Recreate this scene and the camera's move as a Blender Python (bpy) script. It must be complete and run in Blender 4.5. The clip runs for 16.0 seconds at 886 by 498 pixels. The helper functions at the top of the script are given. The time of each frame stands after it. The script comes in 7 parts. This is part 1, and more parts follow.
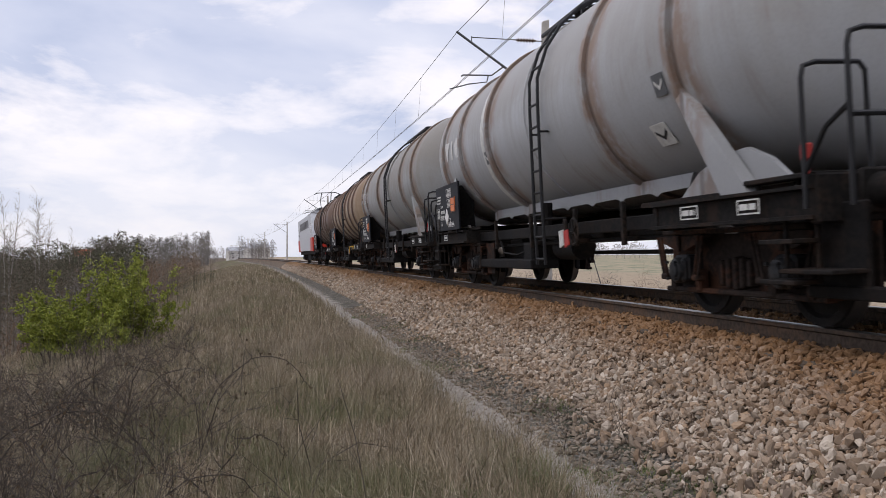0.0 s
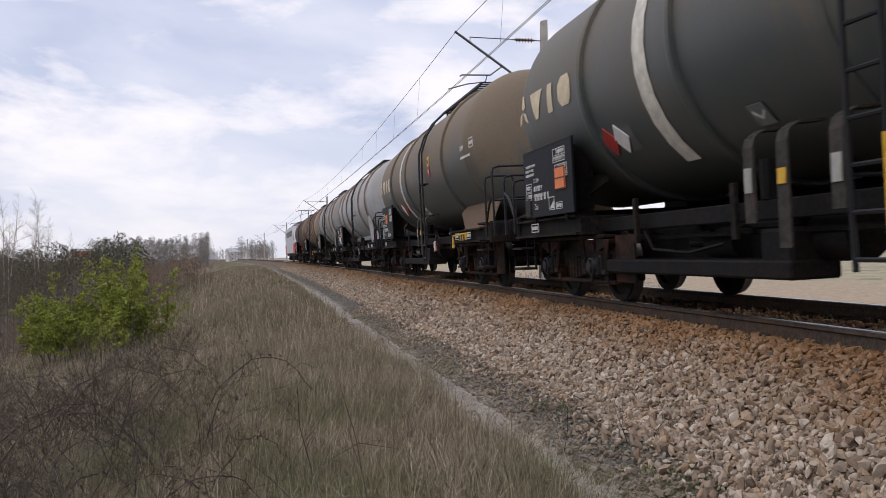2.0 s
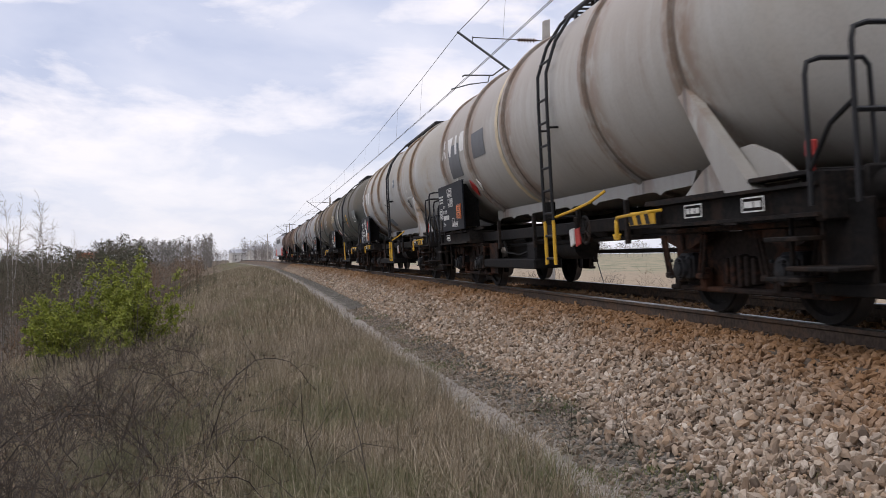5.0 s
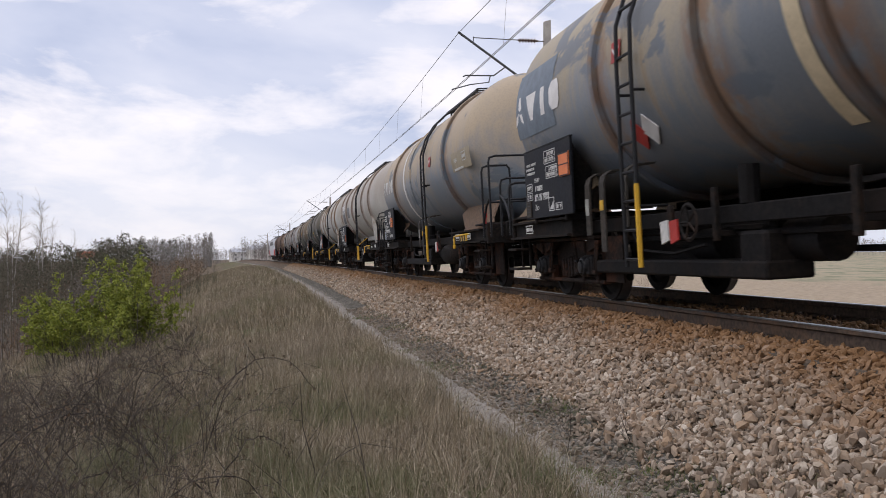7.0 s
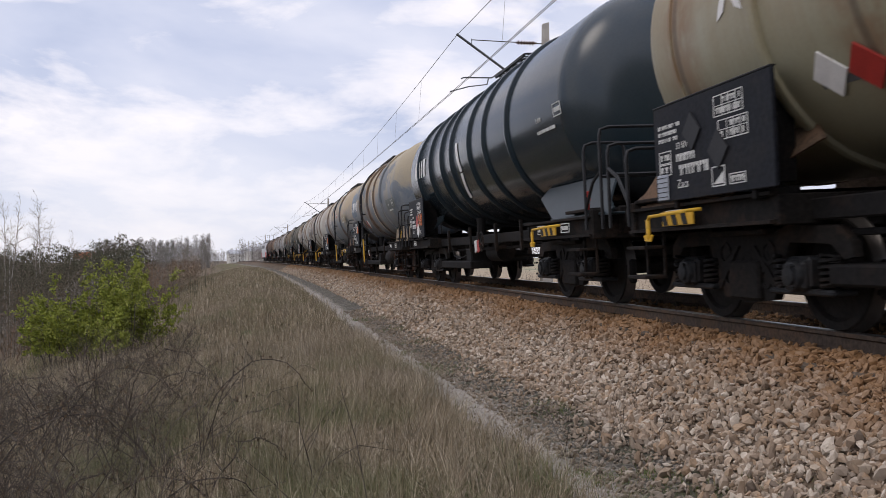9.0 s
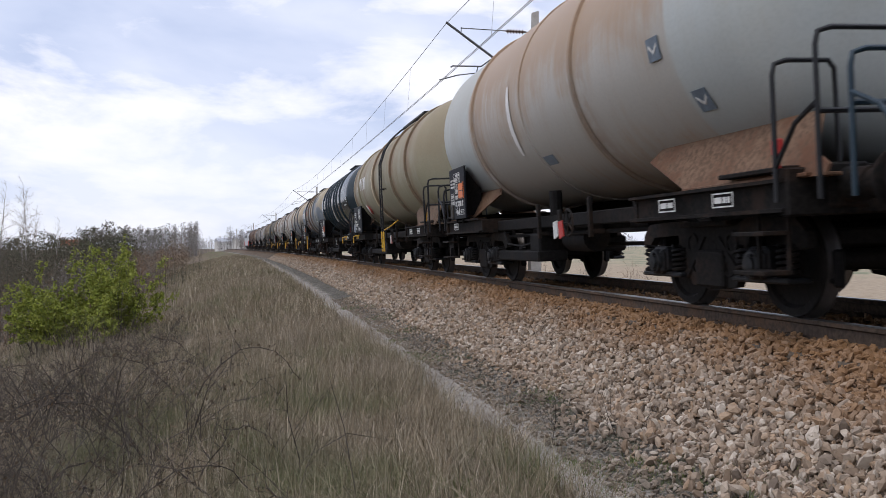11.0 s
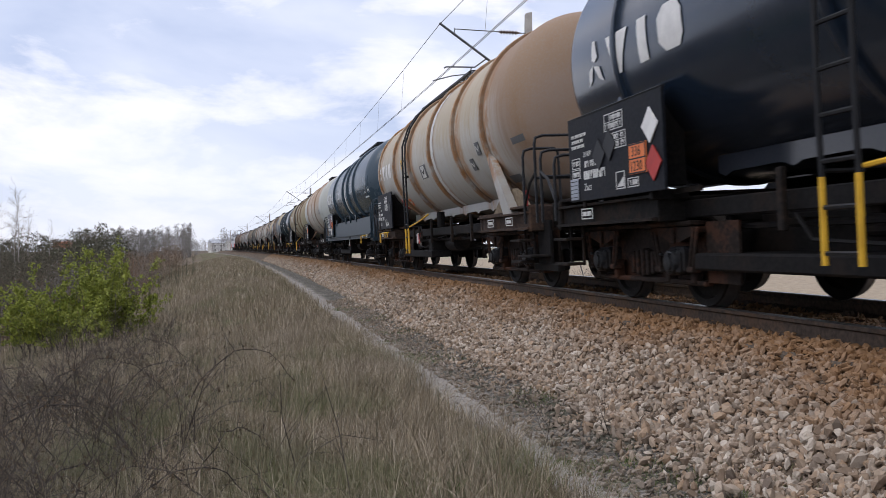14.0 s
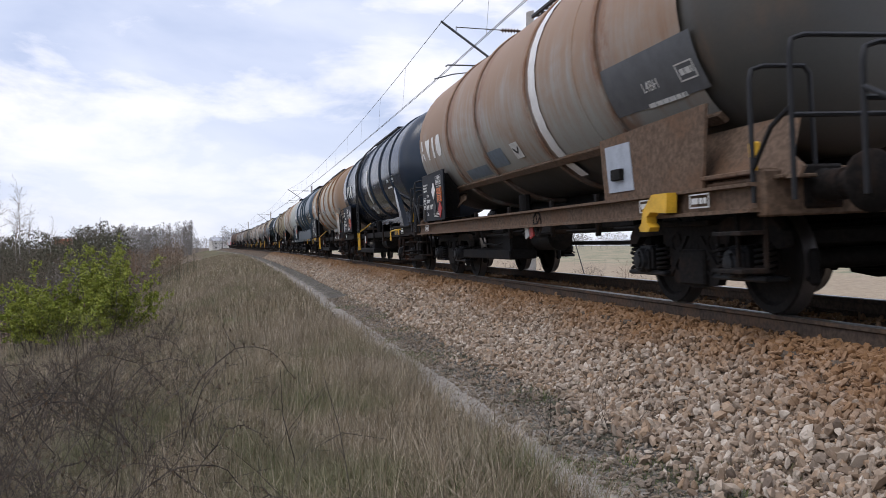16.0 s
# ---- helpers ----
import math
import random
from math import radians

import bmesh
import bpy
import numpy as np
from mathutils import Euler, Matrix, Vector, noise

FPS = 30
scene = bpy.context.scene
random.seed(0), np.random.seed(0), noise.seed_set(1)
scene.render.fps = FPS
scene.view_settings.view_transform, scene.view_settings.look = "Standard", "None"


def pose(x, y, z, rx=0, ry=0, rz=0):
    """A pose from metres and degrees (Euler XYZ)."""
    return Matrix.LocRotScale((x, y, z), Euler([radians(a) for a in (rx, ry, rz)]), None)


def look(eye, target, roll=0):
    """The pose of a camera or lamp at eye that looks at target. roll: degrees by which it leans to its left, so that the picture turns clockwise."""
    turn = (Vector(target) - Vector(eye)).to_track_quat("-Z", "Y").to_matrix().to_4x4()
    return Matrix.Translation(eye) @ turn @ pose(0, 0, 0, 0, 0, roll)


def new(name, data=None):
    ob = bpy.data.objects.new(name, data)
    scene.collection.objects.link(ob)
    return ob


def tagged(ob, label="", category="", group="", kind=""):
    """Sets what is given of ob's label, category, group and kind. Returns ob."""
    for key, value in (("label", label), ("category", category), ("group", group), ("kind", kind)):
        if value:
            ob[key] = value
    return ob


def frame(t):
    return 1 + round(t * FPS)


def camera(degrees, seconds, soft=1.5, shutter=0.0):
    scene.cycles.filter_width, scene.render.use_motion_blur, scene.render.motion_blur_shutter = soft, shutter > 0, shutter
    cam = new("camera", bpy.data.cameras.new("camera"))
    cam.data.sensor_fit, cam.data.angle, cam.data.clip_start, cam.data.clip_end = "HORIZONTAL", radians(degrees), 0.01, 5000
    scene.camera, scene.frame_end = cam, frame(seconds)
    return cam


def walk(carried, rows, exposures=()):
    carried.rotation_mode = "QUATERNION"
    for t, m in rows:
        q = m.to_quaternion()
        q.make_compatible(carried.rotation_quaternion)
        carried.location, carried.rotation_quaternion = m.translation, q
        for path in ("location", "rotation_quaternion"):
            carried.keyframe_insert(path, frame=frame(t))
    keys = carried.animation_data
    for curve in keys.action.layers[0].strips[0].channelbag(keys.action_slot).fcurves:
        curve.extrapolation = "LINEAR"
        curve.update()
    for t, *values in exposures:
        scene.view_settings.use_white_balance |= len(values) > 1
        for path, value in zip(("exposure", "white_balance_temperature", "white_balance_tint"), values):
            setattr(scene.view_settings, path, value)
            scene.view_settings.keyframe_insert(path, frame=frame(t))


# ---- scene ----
# ---- the numbers of the place ----
# x: across the line, y: along it, z: up; z = 0 is the head of the near rail beside the camera
EYE_Z = 0.605
BEND = 0.00028          # 1 / radius of the long left-hand curve
CANT = 2.395            # degrees: the outer rail lies higher
NEAR_RAIL = 4.465
GAUGE = 1.505
MID = NEAR_RAIL + GAUGE / 2
SPEED = 12.4           # m/s
SECONDS = 16.0

# ---- camera ----
cam = camera(53.3, SECONDS, soft=0.8, shutter=0.1)
LOOK = [(0.0, 90.41, 0.35, -11.178), (0.5, 90.292, 0.254, -11.173), (1.0, 90.33, 0.207, -11.345), (1.5, 90.332, 0.409, -11.398),
        (2.0, 90.412, 0.643, -11.205), (2.5, 90.377, 0.587, -11.039), (3.0, 90.466, 0.468, -11.071), (3.5, 90.426, 0.565, -11.129),
        (4.0, 90.398, 0.797, -11.181), (6.5, 90.519, 0.732, -10.838), (7.0, 90.446, 0.606, -10.999), (7.5, 90.484, 0.475, -11.014),
        (8.0, 90.53, 0.466, -10.972), (8.5, 90.679, 0.528, -11.021), (9.0, 90.571, 0.46, -11.14), (11.5, 89.776, 0.3, -11.997),
        (12.0, 90.088, 0.411, -12.054), (12.5, 90.191, 0.266, -12.268), (13.0, 90.016, 0.438, -12.162), (13.5, 90.077, 0.279, -12.095),
        (14.0, 89.89, 0.397, -12.271), (14.5, 89.699, 0.462, -12.379), (15.0, 89.611, 0.333, -12.324), (15.5, 89.772, 0.53, -12.114),
        (16.0, 89.78, 0.24, -12.208)]
walk(cam, [(t, pose(0, 0, EYE_Z, rx, ry, rz)) for t, rx, ry, rz in LOOK], [(0.0, -0.02, 6900, 14), (9.2, -0.02, 6900, 14), (11.3, 0.08, 6550, 12), (16.0, 0.08, 6550, 12)])

# ---- sky and light ----
SUN_EL, SUN_AZ = 52.0, 235.0     # azimuth: degrees clockwise from the line's direction


def make_world():
    w = bpy.data.worlds.new("sky")
    scene.world = w
    w.use_nodes = True
    nt = w.node_tree
    nt.nodes.clear()
    N, K = nt.nodes.new, nt.links.new
    out, bg = N("ShaderNodeOutputWorld"), N("ShaderNodeBackground")
    sky = N("ShaderNodeTexSky")
    sky.sky_type, sky.sun_disc = "NISHITA", False
    sky.sun_elevation, sky.sun_rotation = radians(SUN_EL), radians(SUN_AZ)
    tc, sep = N("ShaderNodeTexCoord"), N("ShaderNodeSeparateXYZ")
    K(tc.outputs["Generated"], sep.inputs[0])

    def mth(op, a, b=None, c=None):
        n = N("ShaderNodeMath")
        n.operation = op
        for i, q in enumerate((a, b, c)):
            if q is None:
                continue
            if isinstance(q, (int, float)):
                n.inputs[i].default_value = q
            else:
                K(q, n.inputs[i])
        return n.outputs[0]
    up = mth("MAXIMUM", sep.outputs[2], 0.0)
    mp = N("ShaderNodeMapping")
    mp.inputs["Scale"].default_value = (1.0, 1.0, 2.7)
    mp.inputs["Location"].default_value = (3.1, 0.45, 0.2)
    K(tc.outputs["Generated"], mp.inputs[0])

    def nz(scale, detail, rough, dist):
        n = N("ShaderNodeTexNoise")
        n.inputs["Scale"].default_value, n.inputs["Detail"].default_value = scale, detail
        n.inputs["Roughness"].default_value, n.inputs["Distortion"].default_value = rough, dist
        K(mp.outputs[0], n.inputs["Vector"])
        return n.outputs[0]

    def ramp(src, stops):
        n = N("ShaderNodeValToRGB")
        e = n.color_ramp.elements
        while len(e) < len(stops):
            e.new(0.5)
        for i, (p, c) in enumerate(stops):
            e[i].position, e[i].color = p, (*c, 1)
        K(src, n.inputs[0])
        return n.outputs[0]
    big = nz(2.1, 6, 0.5, 0.3)
    puffs = nz(5.2, 9, 0.56, 0.25)
    base = ramp(big, [(0.36, (0.37, 0.45, 0.65)), (0.47, (0.51, 0.58, 0.76)), (0.60, (0.67, 0.72, 0.86))])
    white = ramp(mth("ADD", mth("MULTIPLY", puffs, 0.72), mth("MULTIPLY", big, 0.28)), [(0.485, (0, 0, 0)), (0.53, (0.45, 0.45, 0.45)), (0.60, (0.95, 0.95, 0.95))])
    lit = N("ShaderNodeMix")
    lit.data_type = "RGBA"
    K(white, lit.inputs[0])
    K(base, lit.inputs[6])
    lit.inputs[7].default_value = (0.87, 0.875, 0.945, 1)
    cloud = lit.outputs[2]
    # the lower sky is a paler, more even veil
    low = ramp(up, [(0.0, (1, 1, 1)), (0.16, (0, 0, 0))])
    veil = N("ShaderNodeMix")
    veil.data_type = "RGBA"
    K(mth("MULTIPLY", low, 0.55), veil.inputs[0])
    K(cloud, veil.inputs[6])
    veil.inputs[7].default_value = (0.64, 0.69, 0.80, 1)
    # a little of the clear sky shows through
    clear = N("ShaderNodeMix")
    clear.data_type, clear.blend_type = "RGBA", "MULTIPLY"
    clear.inputs[0].default_value = 1
    K(sky.outputs[0], clear.inputs[6])
    clear.inputs[7].default_value = (0.1, 0.1, 0.1, 1)
    mix = N("ShaderNodeMix")
    mix.data_type = "RGBA"
    mix.inputs[0].default_value = 0.9
    K(clear.outputs[2], mix.inputs[6])
    K(veil.outputs[2], mix.inputs[7])
    # an overcast sky is brighter overhead than at its rim
    K(mix.outputs[2], bg.inputs[0])
    K(mth("ADD", 1.24, mth("MULTIPLY", mth("MAXIMUM", mth("SUBTRACT", up, 0.27), 0.0), 1.1)), bg.inputs[1])
    K(bg.outputs[0], out.inputs[0])


make_world()
sun = new("sun", bpy.data.lights.new("sun", "SUN"))
sun.data.energy, sun.data.angle, sun.data.color = 0.75, radians(25), (1.0, 0.95, 0.88)
sun.matrix_world = look((0, 0, 60), (60 * math.cos(radians(SUN_EL)) * -math.sin(radians(SUN_AZ)), 60 * math.cos(radians(SUN_EL)) * -math.cos(radians(SUN_AZ)), 60 - 60 * math.sin(radians(SUN_EL))))


# ---- materials ----
class Nodes:
    """A small wrapper to write node materials in few lines."""

    def __init__(self, name, rough=0.7, metal=0.0):
        self.m = bpy.data.materials.new(name)
        self.m.use_nodes = True
        self.t = self.m.node_tree
        self.b = self.t.nodes["Principled BSDF"]
        self.b.inputs["Roughness"].default_value, self.b.inputs["Metallic"].default_value = rough, metal
        self.tc = self.n("ShaderNodeTexCoord")

    def n(self, kind):
        return self.t.nodes.new(kind)

    def link(self, a, b):
        if isinstance(a, (int, float)):
            b.default_value = a
        elif isinstance(a, tuple):
            b.default_value = (*a, 1) if len(a) == 3 else a
        else:
            self.t.links.new(a, b)

    def coord(self, scale=(1, 1, 1), kind="Object", shift=(0, 0, 0)):
        mp = self.n("ShaderNodeMapping")
        mp.inputs["Scale"].default_value, mp.inputs["Location"].default_value = scale, shift
        self.link(self.tc.outputs[kind], mp.inputs[0])
        return mp.outputs[0]

    def noise(self, vec, scale, detail=4, rough=0.55, dist=0.0):
        n = self.n("ShaderNodeTexNoise")
        self.link(vec, n.inputs["Vector"])
        for k, v in (("Scale", scale), ("Detail", detail), ("Roughness", rough), ("Distortion", dist)):
            n.inputs[k].default_value = v
        return n.outputs[0]

    def math(self, op, a, b=0.0, clamp=False):
        n = self.n("ShaderNodeMath")
        n.operation, n.use_clamp = op, clamp
        self.link(a, n.inputs[0]), self.link(b, n.inputs[1])
        return n.outputs[0]

    def step(self, src, lo, hi):
        n = self.n("ShaderNodeMapRange")
        n.interpolation_type = "SMOOTHSTEP"
        self.link(src, n.inputs[0])
        n.inputs[1].default_value, n.inputs[2].default_value = lo, hi
        return n.outputs[0]

    def mix(self, fac, a, b, mode="MIX"):
        n = self.n("ShaderNodeMix")
        n.data_type, n.blend_type = "RGBA", mode
        self.link(fac, n.inputs[0]), self.link(a, n.inputs[6]), self.link(b, n.inputs[7])
        return n.outputs[2]

    def xyz(self, vec):
        n = self.n("ShaderNodeSeparateXYZ")
        self.link(vec, n.inputs[0])
        return n.outputs

    def bump(self, h, strength=0.3, dist=0.01):
        n = self.n("ShaderNodeBump")
        n.inputs["Strength"].default_value, n.inputs["Distance"].default_value = strength, dist
        self.link(h, n.inputs["Height"])
        self.link(n.outputs[0], self.b.inputs["Normal"])

    def done(self, col, rough=None):
        self.link(col, self.b.inputs["Base Color"])
        if rough is not None:
            self.link(rough, self.b.inputs["Roughness"])
        return self.m

    def island(self):
        return self.n("ShaderNodeNewGeometry").outputs["Random Per Island"]

    def random(self):
        return self.n("ShaderNodeObjectInfo").outputs["Random"]


def plain(name, col, rough=0.6, metal=0.0, var=0.25, scale=6.0, spec=0.35):
    """A paint or metal with slight uneven tone and fine relief."""
    k = Nodes(name, rough, metal)
    k.b.inputs["Specular IOR Level"].default_value = spec
    v = k.coord()
    a = k.noise(v, scale, 5)
    b = k.noise(v, scale * 9, 3)
    f = k.math("ADD", k.math("MULTIPLY", a, 0.7), k.math("MULTIPLY", b, 0.3))
    dark = tuple(c * (1 - var) for c in col)
    light = tuple(min(1, c * (1 + var)) for c in col)
    k.bump(b, 0.15, 0.004)
    return k.done(k.mix(k.step(f, 0.3, 0.7), dark, light))


def grime(name, col, rust=(0.12, 0.06, 0.035), amount=0.35, rough=0.8):
    """Running-gear steel: black-brown dust with rusty patches."""
    k = Nodes(name, rough)
    k.b.inputs["Specular IOR Level"].default_value = 0.13
    v = k.coord()
    a, b = k.noise(v, 2.3, 6, 0.6), k.noise(v, 22, 4)
    m = k.math("MULTIPLY", k.step(k.math("ADD", k.math("MULTIPLY", a, 0.75), k.math("MULTIPLY", b, 0.25)), 0.47, 0.62), amount)
    c = k.mix(m, k.mix(k.step(b, 0.3, 0.7), tuple(q * 0.7 for q in col), tuple(q * 1.35 for q in col)), rust)
    k.bump(b, 0.3, 0.006)
    return k.done(c)


def tank_paint(name, base, stain, amount, rust=(0.20, 0.10, 0.045), rusty=0.4, high=0.5, seams=(), rough=0.5, seed=0.0, patch=None, band=None, end=None):
    """Weathered tank paint: dust film, run-down streaks, rust along the welds, cleaned patches."""
    k = Nodes(name, rough)
    o = k.tc.outputs["Object"]
    z = k.xyz(o)[2]
    sh = (seed * 3.7, seed * 5.1, seed * 1.3)
    cloudy = k.noise(k.coord((0.5, 0.5, 0.8), shift=sh), 1.3, 6, 0.6, 0.4)
    streak = k.noise(k.coord((0.8, 3.4, 0.3), shift=sh), 1.6, 6, 0.65)
    fine = k.noise(k.coord((1, 1, 1), shift=sh), 30, 4)
    # dust gathers on the upper half, in runs
    up = k.step(z, -0.9 + (0.5 - high), 1.1 + (0.5 - high))
    film = k.math("ADD", k.math("MULTIPLY", cloudy, 0.55), k.math("MULTIPLY", streak, 0.45))
    film = k.step(k.math("ADD", film, k.math("MULTIPLY", up, 0.34)), 0.46, 0.78)
    col = k.mix(k.math("MULTIPLY", film, amount), base, stain)
    r = k.step(k.math("ADD", k.math("MULTIPLY", streak, 0.6), k.math("MULTIPLY", cloudy, 0.4)), 0.56, 0.70)
    col = k.mix(k.math("MULTIPLY", r, rusty), col, rust)
    # rusty runs beside the welded girth seams
    if seams:
        y = k.math("ADD", k.xyz(o)[1], k.math("MULTIPLY", k.math("SUBTRACT", cloudy, 0.5), 0.14))
        near = None
        for q in seams:
            d = k.step(k.math("ABSOLUTE", k.math("SUBTRACT", y, q - 0.16)), 0.46, 0.10)
            near = d if near is None else k.math("MAXIMUM", near, d)
        weld = None
        for q in seams:
            d = k.step(k.math("ABSOLUTE", k.math("SUBTRACT", k.xyz(o)[1], q - 0.10)), 0.06, 0.015)
            weld = d if weld is None else k.math("MAXIMUM", weld, d)
        run = k.step(k.noise(k.coord((1.5, 2.0, 1.2), shift=sh), 2.2, 6, 0.65), 0.32, 0.58)
        col = k.mix(k.math("MULTIPLY", k.math("MULTIPLY", near, run), min(1.0, 0.35 + rusty)), col, rust)
        col = k.mix(k.math("MULTIPLY", weld, 0.6), col, (0.06, 0.04, 0.028))
    # film of brake dust along the belly
    low = k.math("MULTIPLY", k.step(k.math("ADD", z, k.math("MULTIPLY", cloudy, 0.5)), -0.35, -1.2), 0.35)
    col = k.mix(low, col, (0.07, 0.06, 0.05))
    if patch:
        blot = k.step(k.noise(k.coord((1, 0.6, 1.0), shift=(seed, 2 + seed, 0)), 1.0, 7, 0.62, 0.6), 0.53, 0.585)
        col = k.mix(k.math("MULTIPLY", blot, 0.8), col, patch)
    if band:
        # one course of plates keeps its old dust, with sharp edges on both sides
        y0, y1, tone = band
        yy = k.math("ADD", k.xyz(o)[1], k.math("MULTIPLY", k.math("SUBTRACT", streak, 0.5), 0.12))
        inside = k.math("MULTIPLY", k.step(yy, y0 - 0.04, y0 + 0.04), k.step(yy, y1 + 0.04, y1 - 0.04))
        col = k.mix(k.math("MULTIPLY", inside, k.math("ADD", 0.35, k.math("MULTIPLY", film, 0.6))), col, tone)
    if end:
        y0, tone = end
        worn = k.step(k.math("ADD", k.xyz(o)[1], k.math("ADD", k.math("MULTIPLY", streak, -1.2), k.math("MULTIPLY", z, -0.6))), y0 + 0.3, y0 - 1.3)
        col = k.mix(k.math("MULTIPLY", worn, 0.8), col, tone)
    col = k.mix(k.math("MULTIPLY", k.step(fine, 0.4, 0.7), 0.16), col, tuple(q * 0.55 for q in base))
    k.bump(k.math("ADD", cloudy, k.math("MULTIPLY", fine, 0.1)), 0.12, 0.02)
    rr = k.math("ADD", rough - 0.05, k.math("MULTIPLY", film, 0.25 * min(1.0, amount + 0.1)), True)
    return k.done(col, rr)


def varied(name, cols, rough=0.9, scale=40.0, island=True, rel=0.3, strange=None):
    """Many small pieces: each takes a tone of its own."""
    k = Nodes(name, rough)
    k.b.inputs["Specular IOR Level"].default_value = 0.15
    r = k.island() if island else k.random()
    n = k.n("ShaderNodeValToRGB")
    e = n.color_ramp.elements
    while len(e) < len(cols):
        e.new(0.5)
    for i, c in enumerate(cols):
        e[i].position, e[i].color = i / (len(cols) - 1), (*c, 1)
    k.link(r, n.inputs[0])
    b = k.noise(k.coord(), scale, 4)
    col = k.mix(k.math("MULTIPLY", k.step(b, 0.35, 0.7), rel), n.outputs[0], (0.06, 0.05, 0.04))
    if strange:
        col = strange(k, col)
    k.bump(b, 0.3, 0.004)
    return k.done(col)


def rail_rust(k, col):
    """Brown brake dust on the stones beside the rails."""
    x = k.xyz(k.tc.outputs["Object"])[0]
    y = k.xyz(k.tc.outputs["Object"])[1]
    u = k.math("ADD", x, k.math("MULTIPLY", k.math("MULTIPLY", y, y), BEND / 2))
    w = k.noise(k.coord(), 0.9, 4)
    m = k.step(k.math("ADD", u, k.math("MULTIPLY", k.math("SUBTRACT", w, 0.5), 1.1)), 3.35, 4.2)
    col = k.mix(k.math("MULTIPLY", m, 0.78), col, (0.23, 0.115, 0.045))
    dirt = k.step(k.math("ADD", u, k.math("MULTIPLY", k.math("SUBTRACT", w, 0.5), 1.6)), 3.0, 2.3)
    return k.mix(k.math("MULTIPLY", dirt, 0.6), col, (0.13, 0.115, 0.095))


STONES = [(0.418, 0.322, 0.236), (0.266, 0.195, 0.137), (0.494, 0.404, 0.311), (0.142, 0.107, 0.081), (0.408, 0.286, 0.187), (0.332, 0.268, 0.208), (0.589, 0.508, 0.415), (0.228, 0.159, 0.108)]
M_STONE = varied("ballast stone", STONES, 0.9, 30, True, 0.3, rail_rust)
M_STONE_ONE = varied("ballast stone single", STONES, 0.9, 30, False, 0.3)
M_RAIL = grime("rail web rust", (0.075, 0.055, 0.042), (0.14, 0.08, 0.045), 0.5, 0.75)
M_RAILTOP = plain("polished rail head", (0.42, 0.41, 0.40), 0.34, 1.0, 0.1, 3)
M_SLEEPER = grime("tarred sleeper", (0.09, 0.075, 0.06), (0.15, 0.10, 0.06), 0.3, 0.9)
M_BLACK = grime("underframe black", (0.0085, 0.008, 0.008), (0.022, 0.015, 0.011), 0.5, 0.75)
M_DARK = grime("underframe dust", (0.012, 0.0108, 0.010), (0.036, 0.022, 0.015), 0.6, 0.8)
M_RUSTY = grime("rusty bogie steel", (0.020, 0.0145, 0.012), (0.080, 0.034, 0.019), 0.7, 0.85)
M_AXLEBOX = grime("oily axlebox iron", (0.015, 0.016, 0.0175), (0.03, 0.021, 0.016), 0.4, 0.45)
M_STAY = grime("dusty stay steel", (0.04, 0.036, 0.031), (0.08, 0.06, 0.045), 0.4, 0.7)
M_FIELD = plain("worn stay tag", (0.30, 0.30, 0.27), 0.6, 0, 0.25)
M_WHEEL = grime("wheel disc", (0.012, 0.011, 0.0105), (0.024, 0.017, 0.013), 0.4, 0.7)
M_TREAD = plain("wheel tread", (0.12, 0.11, 0.105), 0.45, 0.8, 0.2)
M_PIPE = plain("dark handrail", (0.017, 0.0175, 0.019), 0.5, 0, 0.2, 6.0, 0.2)
M_YELLOW = plain("yellow paint", (0.62, 0.36, 0.03), 0.5, 0, 0.2)
M_BOARD = grime("black data board", (0.010, 0.0115, 0.0155), (0.020, 0.018, 0.017), 0.5, 0.6)
M_WHITE = plain("white paint", (0.72, 0.71, 0.68), 0.55, 0, 0.1)
M_CREAM = plain("stained cream paint", (0.60, 0.50, 0.33), 0.6, 0, 0.15)
M_MARK = plain("faded white mark", (0.58, 0.58, 0.55), 0.6, 0, 0.15, 14)
M_ORANGE = plain("orange plate", (0.72, 0.19, 0.05), 0.5, 0, 0.1)
M_RED = plain("red paint", (0.40, 0.035, 0.028), 0.5, 0, 0.15)
M_GREYPLATE = plain("grey plate", (0.33, 0.36, 0.40), 0.5, 0, 0.15)
M_CONCRETE = plain("mast concrete", (0.36, 0.34, 0.31), 0.9, 0, 0.2, 2.5)
M_STEEL = plain("galvanised steel", (0.10, 0.105, 0.11), 0.5, 0.4, 0.2)
M_WIRE = plain("copper wire", (0.07, 0.065, 0.06), 0.5, 0.5, 0.1)
M_INSUL = plain("brown insulator", (0.06, 0.035, 0.025), 0.3, 0, 0.2)


